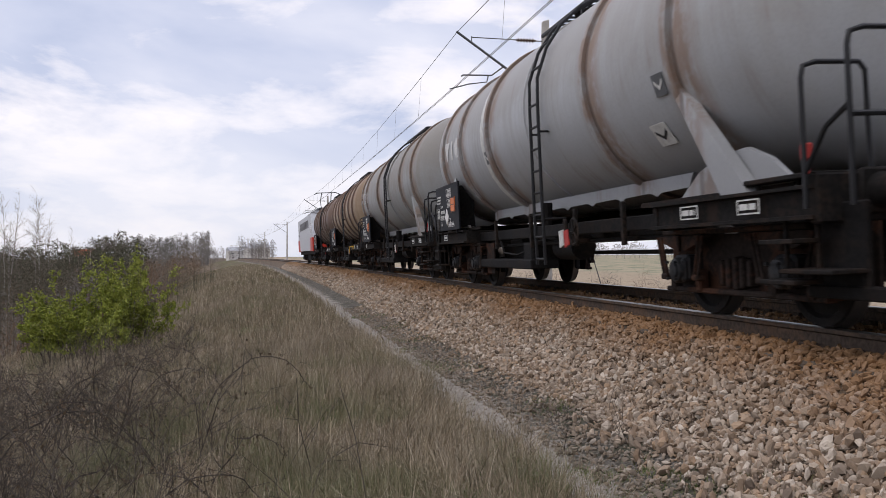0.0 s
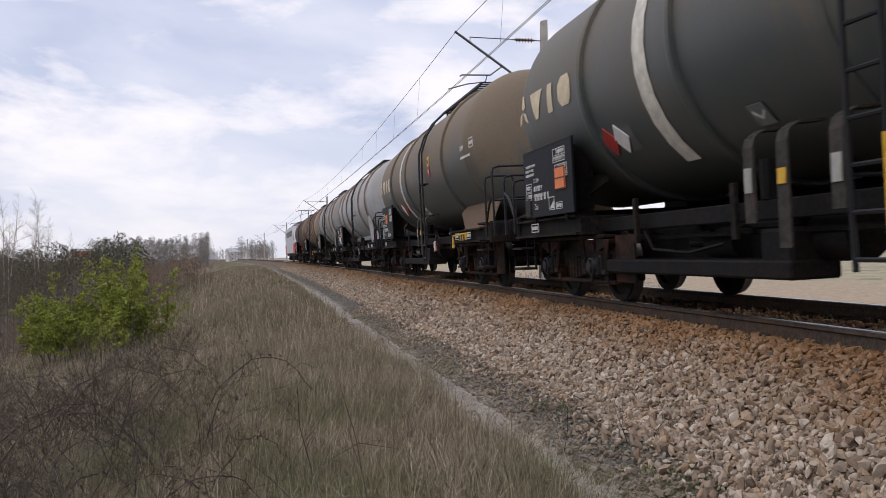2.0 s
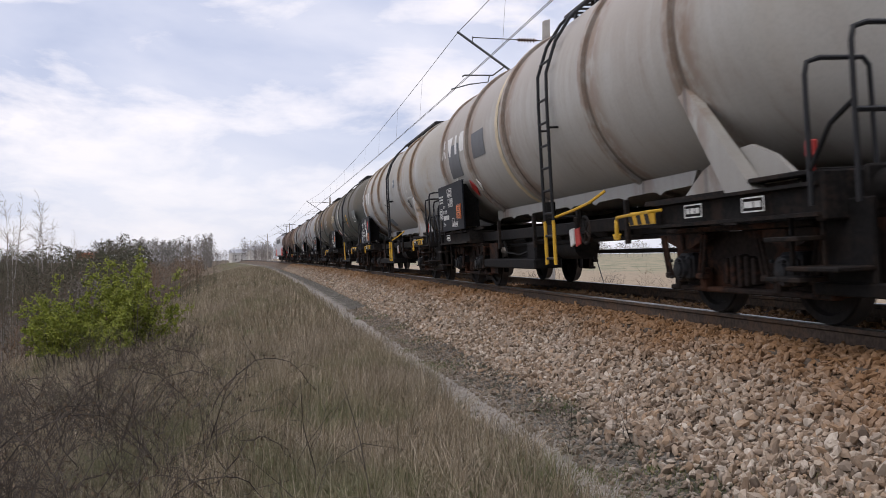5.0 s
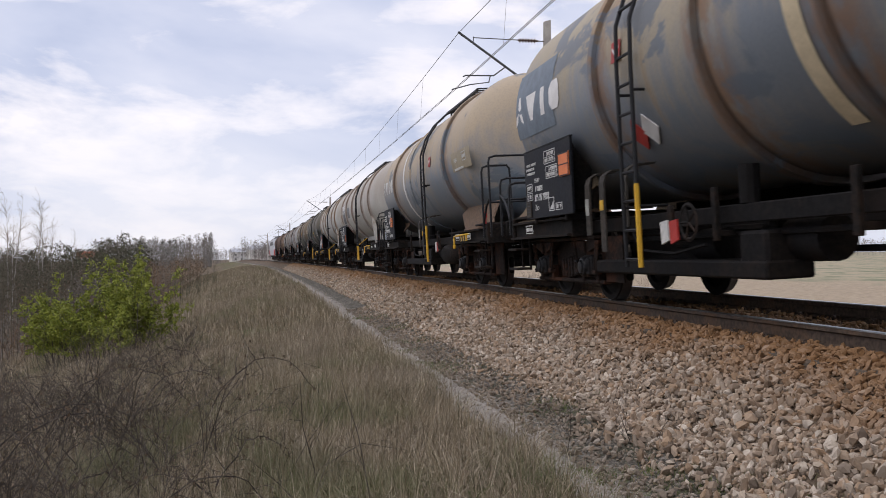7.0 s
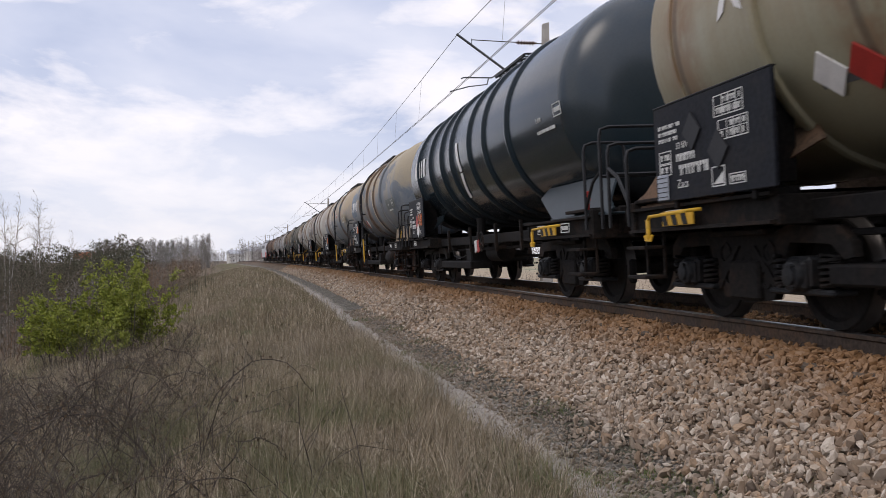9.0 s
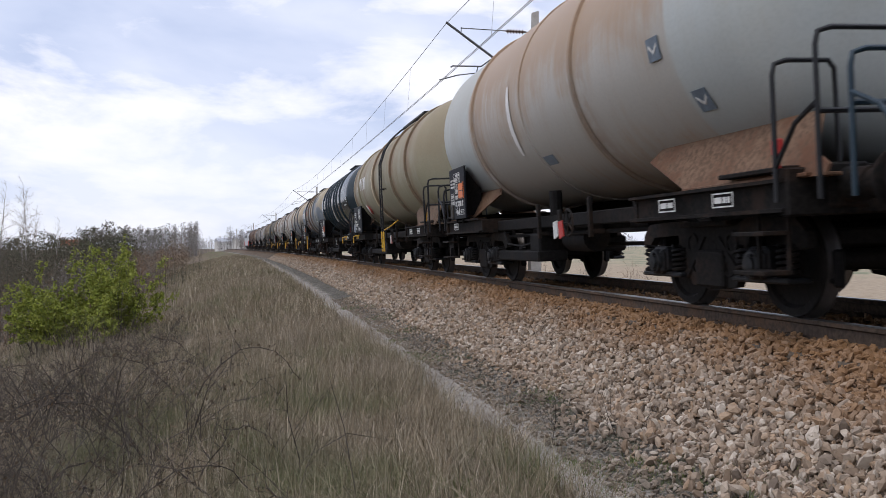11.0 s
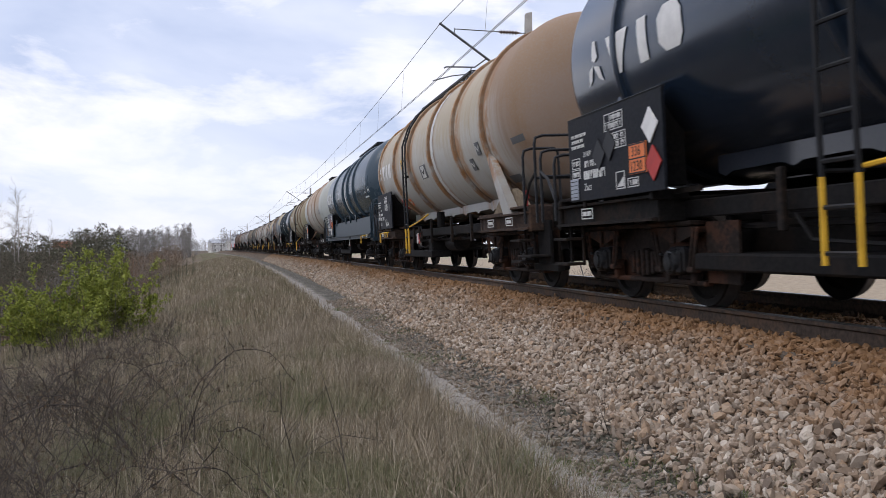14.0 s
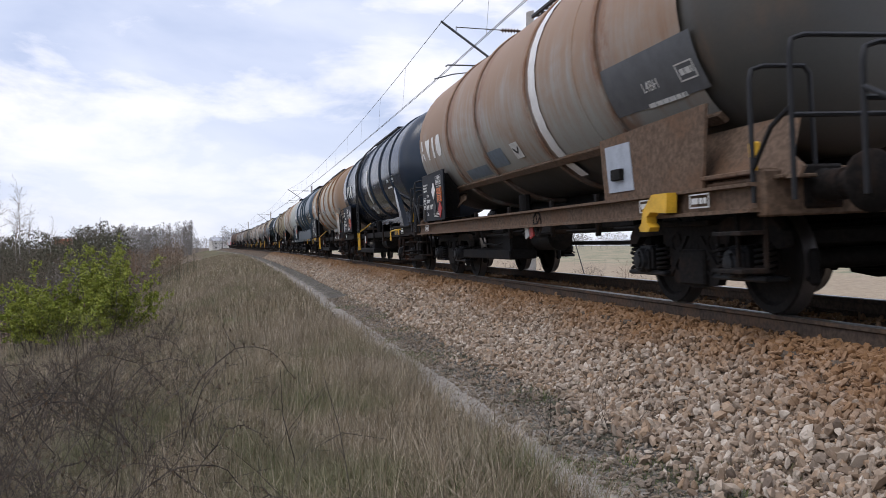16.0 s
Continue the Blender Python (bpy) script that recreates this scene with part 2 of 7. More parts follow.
# ---- mesh helpers ----
class Geo:
    """Collects vertices and faces of one mesh."""

    def __init__(self):
        self.v, self.f, self.mi, self.cur = [], [], [], 0

    def put(self, vs, fs, m=None):
        o = len(self.v)
        self.v += [tuple(m @ Vector(q)) for q in vs] if m is not None else [tuple(q) for q in vs]
        self.f += [tuple(i + o for i in q) for q in fs]
        self.mi += [self.cur] * len(fs)
        return self

    def box(self, c, s, bev=0.0, m=None):
        """A box with chamfered edges: centre, sizes."""
        h = [q / 2 for q in s]
        b = min(bev, min(h) * 0.9)
        if b <= 0:
            vs = [(c[0] + i * h[0], c[1] + j * h[1], c[2] + k * h[2]) for i in (-1, 1) for j in (-1, 1) for k in (-1, 1)]
            return self.put(vs, [(0, 1, 3, 2), (4, 6, 7, 5), (0, 4, 5, 1), (2, 3, 7, 6), (0, 2, 6, 4), (1, 5, 7, 3)], m)
        vs, idx = [], {}
        for i in (-1, 1):
            for j in (-1, 1):
                for k in (-1, 1):
                    for a in range(3):
                        p = [i * (h[0] - b), j * (h[1] - b), k * (h[2] - b)]
                        p[a] += (i, j, k)[a] * b
                        idx[i, j, k, a] = len(vs)
                        vs.append((c[0] + p[0], c[1] + p[1], c[2] + p[2]))
        fs = []
        for a in range(3):
            e, g = (a + 1) % 3, (a + 2) % 3

            def key(sa, se, sg, ax):
                q = [0, 0, 0]
                q[a], q[e], q[g] = sa, se, sg
                return idx[q[0], q[1], q[2], ax]
            for s_ in (-1, 1):
                loop = [key(s_, -1, -1, a), key(s_, 1, -1, a), key(s_, 1, 1, a), key(s_, -1, 1, a)]
                fs.append(loop if s_ > 0 else loop[::-1])
            for se in (-1, 1):
                for sg in (-1, 1):
                    fs.append((key(-1, se, sg, e), key(1, se, sg, e), key(1, se, sg, g), key(-1, se, sg, g)) if se * sg > 0 else
                              (key(-1, se, sg, g), key(1, se, sg, g), key(1, se, sg, e), key(-1, se, sg, e)))
        for i in (-1, 1):
            for j in (-1, 1):
                for k in (-1, 1):
                    t = (idx[i, j, k, 0], idx[i, j, k, 1], idx[i, j, k, 2])
                    fs.append(t if i * j * k > 0 else t[::-1])
        return self.put(vs, fs, m)

    def lathe(self, prof, n=24, axis="y", m=None, closed=False):
        """Turns (radius, along) pairs round an axis."""
        vs, fs = [], []
        for r, a in prof:
            for i in range(n):
                w = 2 * math.pi * i / n
                c, s = r * math.cos(w), r * math.sin(w)
                vs.append({"y": (c, a, s), "x": (a, c, s), "z": (c, s, a)}[axis])
        k = len(prof)
        for j in range(k if closed else k - 1):
            for i in range(n):
                p, q = j * n, ((j + 1) % k) * n
                fs.append((p + i, p + (i + 1) % n, q + (i + 1) % n, q + i))
        return self.put(vs, fs, m)

    def cyl(self, a, b, r, n=10, r2=None):
        """A closed rod from a to b."""
        a, b = Vector(a), Vector(b)
        d = (b - a).normalized()
        x = d.orthogonal().normalized()
        y = d.cross(x)
        r2 = r if r2 is None else r2
        vs = [a + (x * math.cos(2 * math.pi * i / n) + y * math.sin(2 * math.pi * i / n)) * r for i in range(n)]
        vs += [b + (x * math.cos(2 * math.pi * i / n) + y * math.sin(2 * math.pi * i / n)) * r2 for i in range(n)]
        fs = [(i, (i + 1) % n, n + (i + 1) % n, n + i) for i in range(n)] + [tuple(range(n))[::-1], tuple(range(n, 2 * n))]
        return self.put(vs, fs)

    def pipe(self, pts, r, n=7):
        """A bent pipe through points."""
        pts = [Vector(p) for p in pts]
        vs, fs = [], []
        ref = None
        for i, p in enumerate(pts):
            d = ((pts[min(i + 1, len(pts) - 1)] - p).normalized() + (p - pts[max(i - 1, 0)]).normalized()).normalized()
            x = d.orthogonal().normalized() if ref is None else (ref - d * ref.dot(d)).normalized()
            ref = x
            y = d.cross(x)
            vs += [p + (x * math.cos(2 * math.pi * j / n) + y * math.sin(2 * math.pi * j / n)) * r for j in range(n)]
        for i in range(len(pts) - 1):
            for j in range(n):
                fs.append((i * n + j, i * n + (j + 1) % n, (i + 1) * n + (j + 1) % n, (i + 1) * n + j))
        fs += [tuple(range(n))[::-1], tuple(range(len(vs) - n, len(vs)))]
        return self.put(vs, fs)

    def slab(self, outline, thick, m=None, hole=()):
        """A plate: outline in (y, z), thickness along x, centred on x = 0."""
        k = len(outline)
        vs = [(-thick / 2, y, z) for y, z in outline] + [(thick / 2, y, z) for y, z in outline]
        fs = [tuple(range(k))[::-1], tuple(range(k, 2 * k))] + [(i, (i + 1) % k, k + (i + 1) % k, k + i) for i in range(k)]
        return self.put(vs, fs, m)

    def mesh(self, name, mats, smooth=None):
        me = bpy.data.meshes.new(name)
        me.from_pydata(self.v, [], self.f)
        for q in mats if isinstance(mats, (list, tuple)) else [mats]:
            me.materials.append(q)
        if any(self.mi):
            me.polygons.foreach_set("material_index", self.mi)
        bm = bmesh.new()
        bm.from_mesh(me)
        bmesh.ops.recalc_face_normals(bm, faces=bm.faces)
        if smooth is not None:
            for f in bm.faces:
                f.smooth = True
            for e in bm.edges:
                e.smooth = len(e.link_faces) == 2 and e.calc_face_angle(0) < radians(smooth)
        bm.to_mesh(me)
        bm.free()
        return me


MESHES = {}


def shared(name, build):
    """A mesh built once and used by every alike piece."""
    if name not in MESHES:
        MESHES[name] = build()
    return MESHES[name]


def part(name, me, parent, m=None, label=""):
    """Links a mesh as one object under a thing or under a part."""
    ob = new(name, me)
    ob.parent = parent
    if m is not None:
        ob.matrix_basis = m
    if label:
        ob["label"] = label
    return ob


def empty(name, m=None):
    ob = new(name)
    ob.empty_display_size = 0.2
    if m is not None:
        ob.matrix_basis = m
    return ob


def big_mesh(name, verts, tris, mat, smooth=False):
    """A mesh straight from numpy arrays."""
    me = bpy.data.meshes.new(name)
    me.vertices.add(len(verts))
    me.vertices.foreach_set("co", np.asarray(verts, dtype=np.float32).ravel())
    n = len(tris)
    me.loops.add(3 * n)
    me.loops.foreach_set("vertex_index", np.asarray(tris, dtype=np.int32).ravel())
    me.polygons.add(n)
    me.polygons.foreach_set("loop_start", np.arange(0, 3 * n, 3, dtype=np.int32))
    me.polygons.foreach_set("use_smooth", np.full(n, smooth, dtype=bool))
    me.update(calc_edges=True)
    me.materials.append(mat)
    return me


def text_mesh(words, size, mat):
    """Flat lettering in the plane x = 0, written along -y, seen from -x."""
    cu = bpy.data.curves.new("lettering", "FONT")
    cu.body, cu.size, cu.extrude, cu.resolution_u = words, size, 0.001, 2
    ob = bpy.data.objects.new("lettering", cu)
    me = bpy.data.meshes.new_from_object(ob)
    bpy.data.objects.remove(ob)
    me.transform(Matrix(((0, 0, -1, 0), (-1, 0, 0, 0), (0, 1, 0, 0), (0, 0, 0, 1))))
    me.materials.clear()
    me.materials.append(mat)
    return me


def track_pose(s, lat=0.0, up=0.0):
    """A pose on the canted, gently curving line: s metres along it."""
    m = pose(MID - BEND * s * s / 2, s, GAUGE / 2 * math.sin(radians(CANT)), 0, -CANT, math.degrees(BEND * s))
    return m @ Matrix.Translation((lat, 0, up))


# ---- ground ----
PROFILE_U = np.array([-400, -60, -30, -16, -10, -6.5, -4.2, -2.6, -1.0, 1.2, 1.75, 2.35, 2.75, 3.05, 4.02, 4.22, 6.3, 6.55, 8.2, 9.5, 12, 30, 60, 400])
PROFILE_Z = np.array([-4.6, -4.4, -4.2, -3.8, -3.1, -2.2, -1.65, -1.25, -1.0, -0.92, -0.93, -0.95, -0.89, -0.79, -0.235, -0.19, -0.12, -0.15, -0.95, -1.1, -1.25, -1.4, -1.5, -1.5])


def across(y):
    """Sideways shift of everything that runs along the line."""
    y = np.clip(y, -60, 330)
    return BEND * y * y / 2


def bumps(x, y, a, f):
    return a * (np.sin(x * f + 1.3 * np.sin(y * f * 0.7)) * np.cos(y * f * 1.1 + 0.8 * np.sin(x * f * 1.3)))


def ground_z(x, y):
    x, y = np.asarray(x, float), np.asarray(y, float)
    u = x + across(y)
    z = np.interp(u, PROFILE_U, PROFILE_Z)
    soft = np.clip((1.6 - u) / 2.0, 0, 1) + np.clip((u - 9) / 6, 0, 1)
    return z + soft * (bumps(x, y, 0.05, 1.1) + bumps(x + 7, y, 0.025, 2.9)) + (np.clip((-u - 8) / 20, 0, 1)) * bumps(x, y, 0.25, 0.13) + 0.012 * np.clip(1 - soft, 0, 1) * np.sin(9 * x + 5 * np.sin(4 * y)) * np.cos(7.3 * y)


def ground_material():
    k = Nodes("ground soil and dry grass", 0.95)
    k.b.inputs["Specular IOR Level"].default_value = 0.15
    o = k.tc.outputs["Object"]
    x, y = k.xyz(o)[0], k.xyz(o)[1]
    yc = k.math("MINIMUM", k.math("MAXIMUM", y, -60.0), 330.0)
    u = k.math("ADD", x, k.math("MULTIPLY", k.math("MULTIPLY", yc, yc), BEND / 2))
    a, b, c = k.noise(k.coord(), 0.35, 6, 0.6), k.noise(k.coord(), 3.0, 6, 0.6), k.noise(k.coord(), 26, 5, 0.65)
    wob = k.math("MULTIPLY", k.math("SUBTRACT", b, 0.5), 0.75)
    uw = k.math("ADD", u, wob)
    # bed below the grass coloured dark to give shaded gaps between blades
    straw = k.mix(k.step(b, 0.35, 0.65), (0.075, 0.055, 0.034), (0.15, 0.115, 0.07))
    straw = k.mix(k.math("MULTIPLY", k.step(a, 0.46, 0.64), 0.7), straw, (0.09, 0.12, 0.04))
    path = k.mix(k.step(c, 0.35, 0.65), (0.21, 0.19, 0.162), (0.37, 0.338, 0.295))
    soil = k.mix(k.step(c, 0.42, 0.68), (0.06, 0.054, 0.045), (0.25, 0.22, 0.185))
    soil = k.mix(k.math("MULTIPLY", k.step(b, 0.47, 0.62), 0.75), soil, (0.05, 0.052, 0.03))
    # both stone beds coloured dark as the shade in gaps between stones
    ball = k.mix(k.step(c, 0.35, 0.62), (0.05, 0.037, 0.027), (0.16, 0.12, 0.085))
    rusty = k.mix(k.step(c, 0.35, 0.62), (0.055, 0.04, 0.028), (0.15, 0.09, 0.05))
    field = k.mix(k.step(b, 0.3, 0.7), (0.27, 0.21, 0.145), (0.37, 0.295, 0.205))
    far_green = k.mix(k.step(a, 0.45, 0.6), (0.33, 0.275, 0.185), (0.17, 0.18, 0.11))
    field = k.mix(k.step(k.math("ADD", u, k.math("MULTIPLY", k.math("SUBTRACT", a, 0.5), 16)), 34, 44), field, far_green)
    scrub = k.mix(k.step(b, 0.35, 0.65), (0.085, 0.06, 0.045), (0.17, 0.13, 0.08))
    col = k.mix(k.step(u, -7.0, -3.0), scrub, straw)
    col = k.mix(k.step(uw, 1.76, 1.92), col, path)
    col = k.mix(k.step(uw, 2.16, 2.50), col, soil)
    col = k.mix(k.step(uw, 2.85, 3.05), col, ball)
    col = k.mix(k.step(uw, 3.7, 4.15), col, rusty)
    col = k.mix(k.step(uw, 6.7, 8.3), col, field)
    k.bump(k.math("ADD", c, k.math("MULTIPLY", b, 0.6)), 0.7, 0.03)
    return k.done(col)


def build_ground():
    def line(lo, hi, n0, far):
        q = np.linspace(0, 1, n0)
        return lo + (hi - lo) * q ** far
    us = np.concatenate([[-2500, -1200, -600, -400, -300, -220, -160, -120, -95, -75], np.linspace(-60, -12, 40)[:-1], np.linspace(-12, 2.4, 110)[:-1],
                         np.linspace(2.4, 8.3, 70)[:-1], np.linspace(8.3, 40, 40)[:-1], [40, 50, 65, 90, 120, 160, 220, 320, 450, 700, 1200, 2500]])
    ys = np.concatenate([[-600, -300, -150, -80, -50, -30, -18, -10, -5], np.linspace(-2, 26, 190)[:-1], np.linspace(26, 90, 140)[:-1], np.linspace(90, 330, 90),
                         [380, 450, 600, 900, 1500, 3000]])
    U, Y = np.meshgrid(us, ys, indexing="ij")
    X = U - across(Y)
    Z = ground_z(X, Y)
    v = np.stack([X, Y, Z], -1).reshape(-1, 3)
    n, m = len(us), len(ys)
    i, j = np.meshgrid(np.arange(n - 1), np.arange(m - 1), indexing="ij")
    a = (i * m + j).ravel()
    t = np.concatenate([np.stack([a, a + m, a + m + 1], 1), np.stack([a, a + m + 1, a + 1], 1)])
    ob = new("ground", big_mesh("ground", v, t, ground_material(), True))
    tagged(ob, "dry grass embankment, trodden path, ballast bed and pale stubble field", "ground", kind="structure")


build_ground()


# ---- the line: rails, sleepers, clips ----
def sweep(outline, s0, s1, step, lat, mats, picks):
    """A profile of (across, up) swept along the line."""
    g = Geo()
    n = int((s1 - s0) / step) + 1
    k = len(outline)
    for i in range(n):
        m = track_pose(s0 + (s1 - s0) * i / (n - 1), lat)
        for x, z in outline:
            g.v.append(tuple(m @ Vector((x, 0, z))))
    for i in range(n - 1):
        for j in range(k):
            g.f.append((i * k + j, i * k + (j + 1) % k, (i + 1) * k + (j + 1) % k, (i + 1) * k + j))
            g.mi.append(1 if j in picks else 0)
    return g.mesh("rail", mats)


def build_track():
    track = tagged(empty("railway_track"), "rusty steel rails on dark sleepers in stone ballast", "railway track", kind="structure")
    prof = [(-0.075, -0.172), (0.075, -0.172), (0.075, -0.160), (0.012, -0.140), (0.009, -0.055), (0.036, -0.040), (0.036, -0.008), (0.028, 0.0),
            (-0.028, 0.0), (-0.036, -0.008), (-0.036, -0.040), (-0.009, -0.055), (-0.012, -0.140), (-0.075, -0.160)]
    for side in (-1, 1):
        part("rail", sweep(prof, -40, 330, 2.0, side * GAUGE / 2, [M_RAIL, M_RAILTOP], (6, 7, 8)), track, label="rusty rail with a polished head")
    sl = shared("sleeper", lambda: Geo().box((0, 0, 0), (2.5, 0.26, 0.15), 0.02).mesh("sleeper", M_SLEEPER))

    def clip_mesh():
        g = Geo()
        g.box((0, 0, 0.006), (0.15, 0.16, 0.02), 0.004)
        g.cyl((0.0, -0.05, 0.01), (0.0, -0.05, 0.07), 0.018, 6)
        g.cyl((0.0, 0.05, 0.01), (0.0, 0.05, 0.07), 0.018, 6)
        g.slab([(-0.07, 0.015), (0.07, 0.015), (0.05, 0.05), (0.02, 0.065), (-0.02, 0.065), (-0.05, 0.05)], 0.07)
        return g.mesh("rail_clip", M_RAIL)
    cl = shared("clip", clip_mesh)
    for i in range(150):
        s = -6 + i * 0.6
        ob = part("sleeper", sl, track, track_pose(s, 0, -0.268))
        for x in (-GAUGE / 2 - 0.105, GAUGE / 2 - 0.105, -GAUGE / 2 + 0.105, GAUGE / 2 + 0.105) if s < 45 else (-GAUGE / 2 - 0.105,):
            part("rail_clip", cl, ob, Matrix.Translation((x, 0, 0.078)))


build_track()


# ---- ballast ----
ICO = None


def stone_shapes(count, rng):
    """Unit stones: squashed, angular twenty-sided lumps."""
    global ICO
    if ICO is None:
        bm = bmesh.new()
        bmesh.ops.create_icosphere(bm, subdivisions=1, radius=1)
        ICO = (np.array([q.co[:] for q in bm.verts]), np.array([[q.index for q in f.verts] for f in bm.faces]))
        bm.free()
    v, f = ICO
    out = []
    for _ in range(count):
        d = v * rng.uniform(0.72, 1.18, (len(v), 1))
        for _ in range(6):
            nrm = rng.normal(size=3)
            nrm /= np.linalg.norm(nrm)
            h = d @ nrm
            cut = rng.uniform(0.35, 0.7)
            d = d - np.outer(np.clip(h - cut, 0, None), nrm)
        out.append(d * np.array([1.35, 0.9, 0.66]))
    return np.array(out), f


def rotations(n, rng):
    q = rng.normal(size=(n, 4))
    q /= np.linalg.norm(q, axis=1)[:, None]
    w, x, y, z = q.T
    return np.stack([np.stack([1 - 2 * (y * y + z * z), 2 * (x * y - z * w), 2 * (x * z + y * w)], -1),
                     np.stack([2 * (x * y + z * w), 1 - 2 * (x * x + z * z), 2 * (y * z - x * w)], -1),
                     np.stack([2 * (x * z - y * w), 2 * (y * z + x * w), 1 - 2 * (x * x + y * y)], -1)], 1)


def build_ballast():
    rng = np.random.default_rng(4)
    shapes, faces = stone_shapes(24, rng)
    bed = tagged(empty("ballast_bed"), "loose buff and rust-brown ballast stones along the rails", "ballast", kind="structure")

    def lay(n, u, y, size, sink=0.3):
        x = u - across(y)
        z = ground_z(x, y) + size * (rng.uniform(-0.1, 0.95, n) - sink * 0.3)
        return np.stack([x, y, z], 1)

    def mass(name, n, u0, u1, y0, y1, s0, s1, power=1.0, label=""):
        u = u0 + (u1 - u0) * rng.uniform(0, 1, n)
        y = y0 + (y1 - y0) * rng.uniform(0, 1, n) ** power
        size = rng.uniform(s0, s1, n)
        c = lay(n, u, y, size)
        k = rng.integers(0, len(shapes), n)
        R = rotations(n, rng)
        v = np.einsum("nij,nvj->nvi", R, shapes[k]) * size[:, None, None] + c[:, None, :]
        f = faces[None] + (np.arange(n) * shapes.shape[1])[:, None, None]
        ob = part(name, big_mesh(name, v.reshape(-1, 3), f.reshape(-1, 3), M_STONE), bed, label=label)
        ob["kind"] = "stuff"
    mass("ballast_stones", 20000, 2.85, 4.42, 3.0, 15.0, 0.018, 0.047, 1.15, "slope of broken buff ballast stones")
    mass("ballast_stones", 11000, 2.85, 4.42, 15, 38, 0.03, 0.062, 1.2)
    mass("ballast_stones", 7000, 2.9, 4.42, 38, 110, 0.05, 0.09, 1.4)
    mass("ballast_stones", 9000, 4.5, 6.5, 3.0, 40, 0.022, 0.045, 1.3, "dark stones between the rails")
    mass("ballast_stones", 3000, 6.3, 8.0, 3.0, 60, 0.03, 0.05, 1.3)
    mass("gravel", 9000, 2.2, 3.1, 3.2, 26, 0.009, 0.032, 1.3, "grey gravel strewn beside the path")
    mass("gravel", 1600, 1.7, 2.3, 3.2, 20, 0.006, 0.014, 1.2)
    # the stones that lie nearest, each one apart
    meshes = []
    for i in range(8):
        me = big_mesh("stone", shapes[i], faces, M_STONE_ONE)
        meshes.append(me)
    n = 300
    u, y = rng.uniform(2.6, 3.7, n), rng.uniform(3.6, 7.5, n)
    size = rng.uniform(0.032, 0.062, n)
    c = lay(n, u, y, size, -0.6)
    for i in range(n):
        ob = part("stone", meshes[i % 8], bed)
        ob.matrix_basis = Matrix.LocRotScale(Vector(c[i]), Euler(rng.uniform(0, 6.28, 3)), Vector((size[i],) * 3))


# ---- running gear ----
AXLE_R = 0.46
WHEELSETS = []


def wheelset_mesh():
    g = Geo()
    side = [(0.0, -1.05), (0.07, -1.05), (0.07, -0.86), (0.15, -0.835), (0.17, -0.80), (0.36, -0.785), (0.385, -0.82), (0.45, -0.82), (0.458, -0.80), (0.462, -0.735), (0.488, -0.70), (0.485, -0.685), (0.38, -0.685), (0.36, -0.74), (0.17, -0.72), (0.09, -0.66)]
    prof = side + [(r, -x) for r, x in reversed(side)]
    g.lathe(prof, 32, "x")
    g.mi = [1 if (j // 32) in (8, 9, 10, 20, 21, 22) else 0 for j in range(len(g.f))]
    return g.mesh("wheelset", [M_WHEEL, M_TREAD], 40)


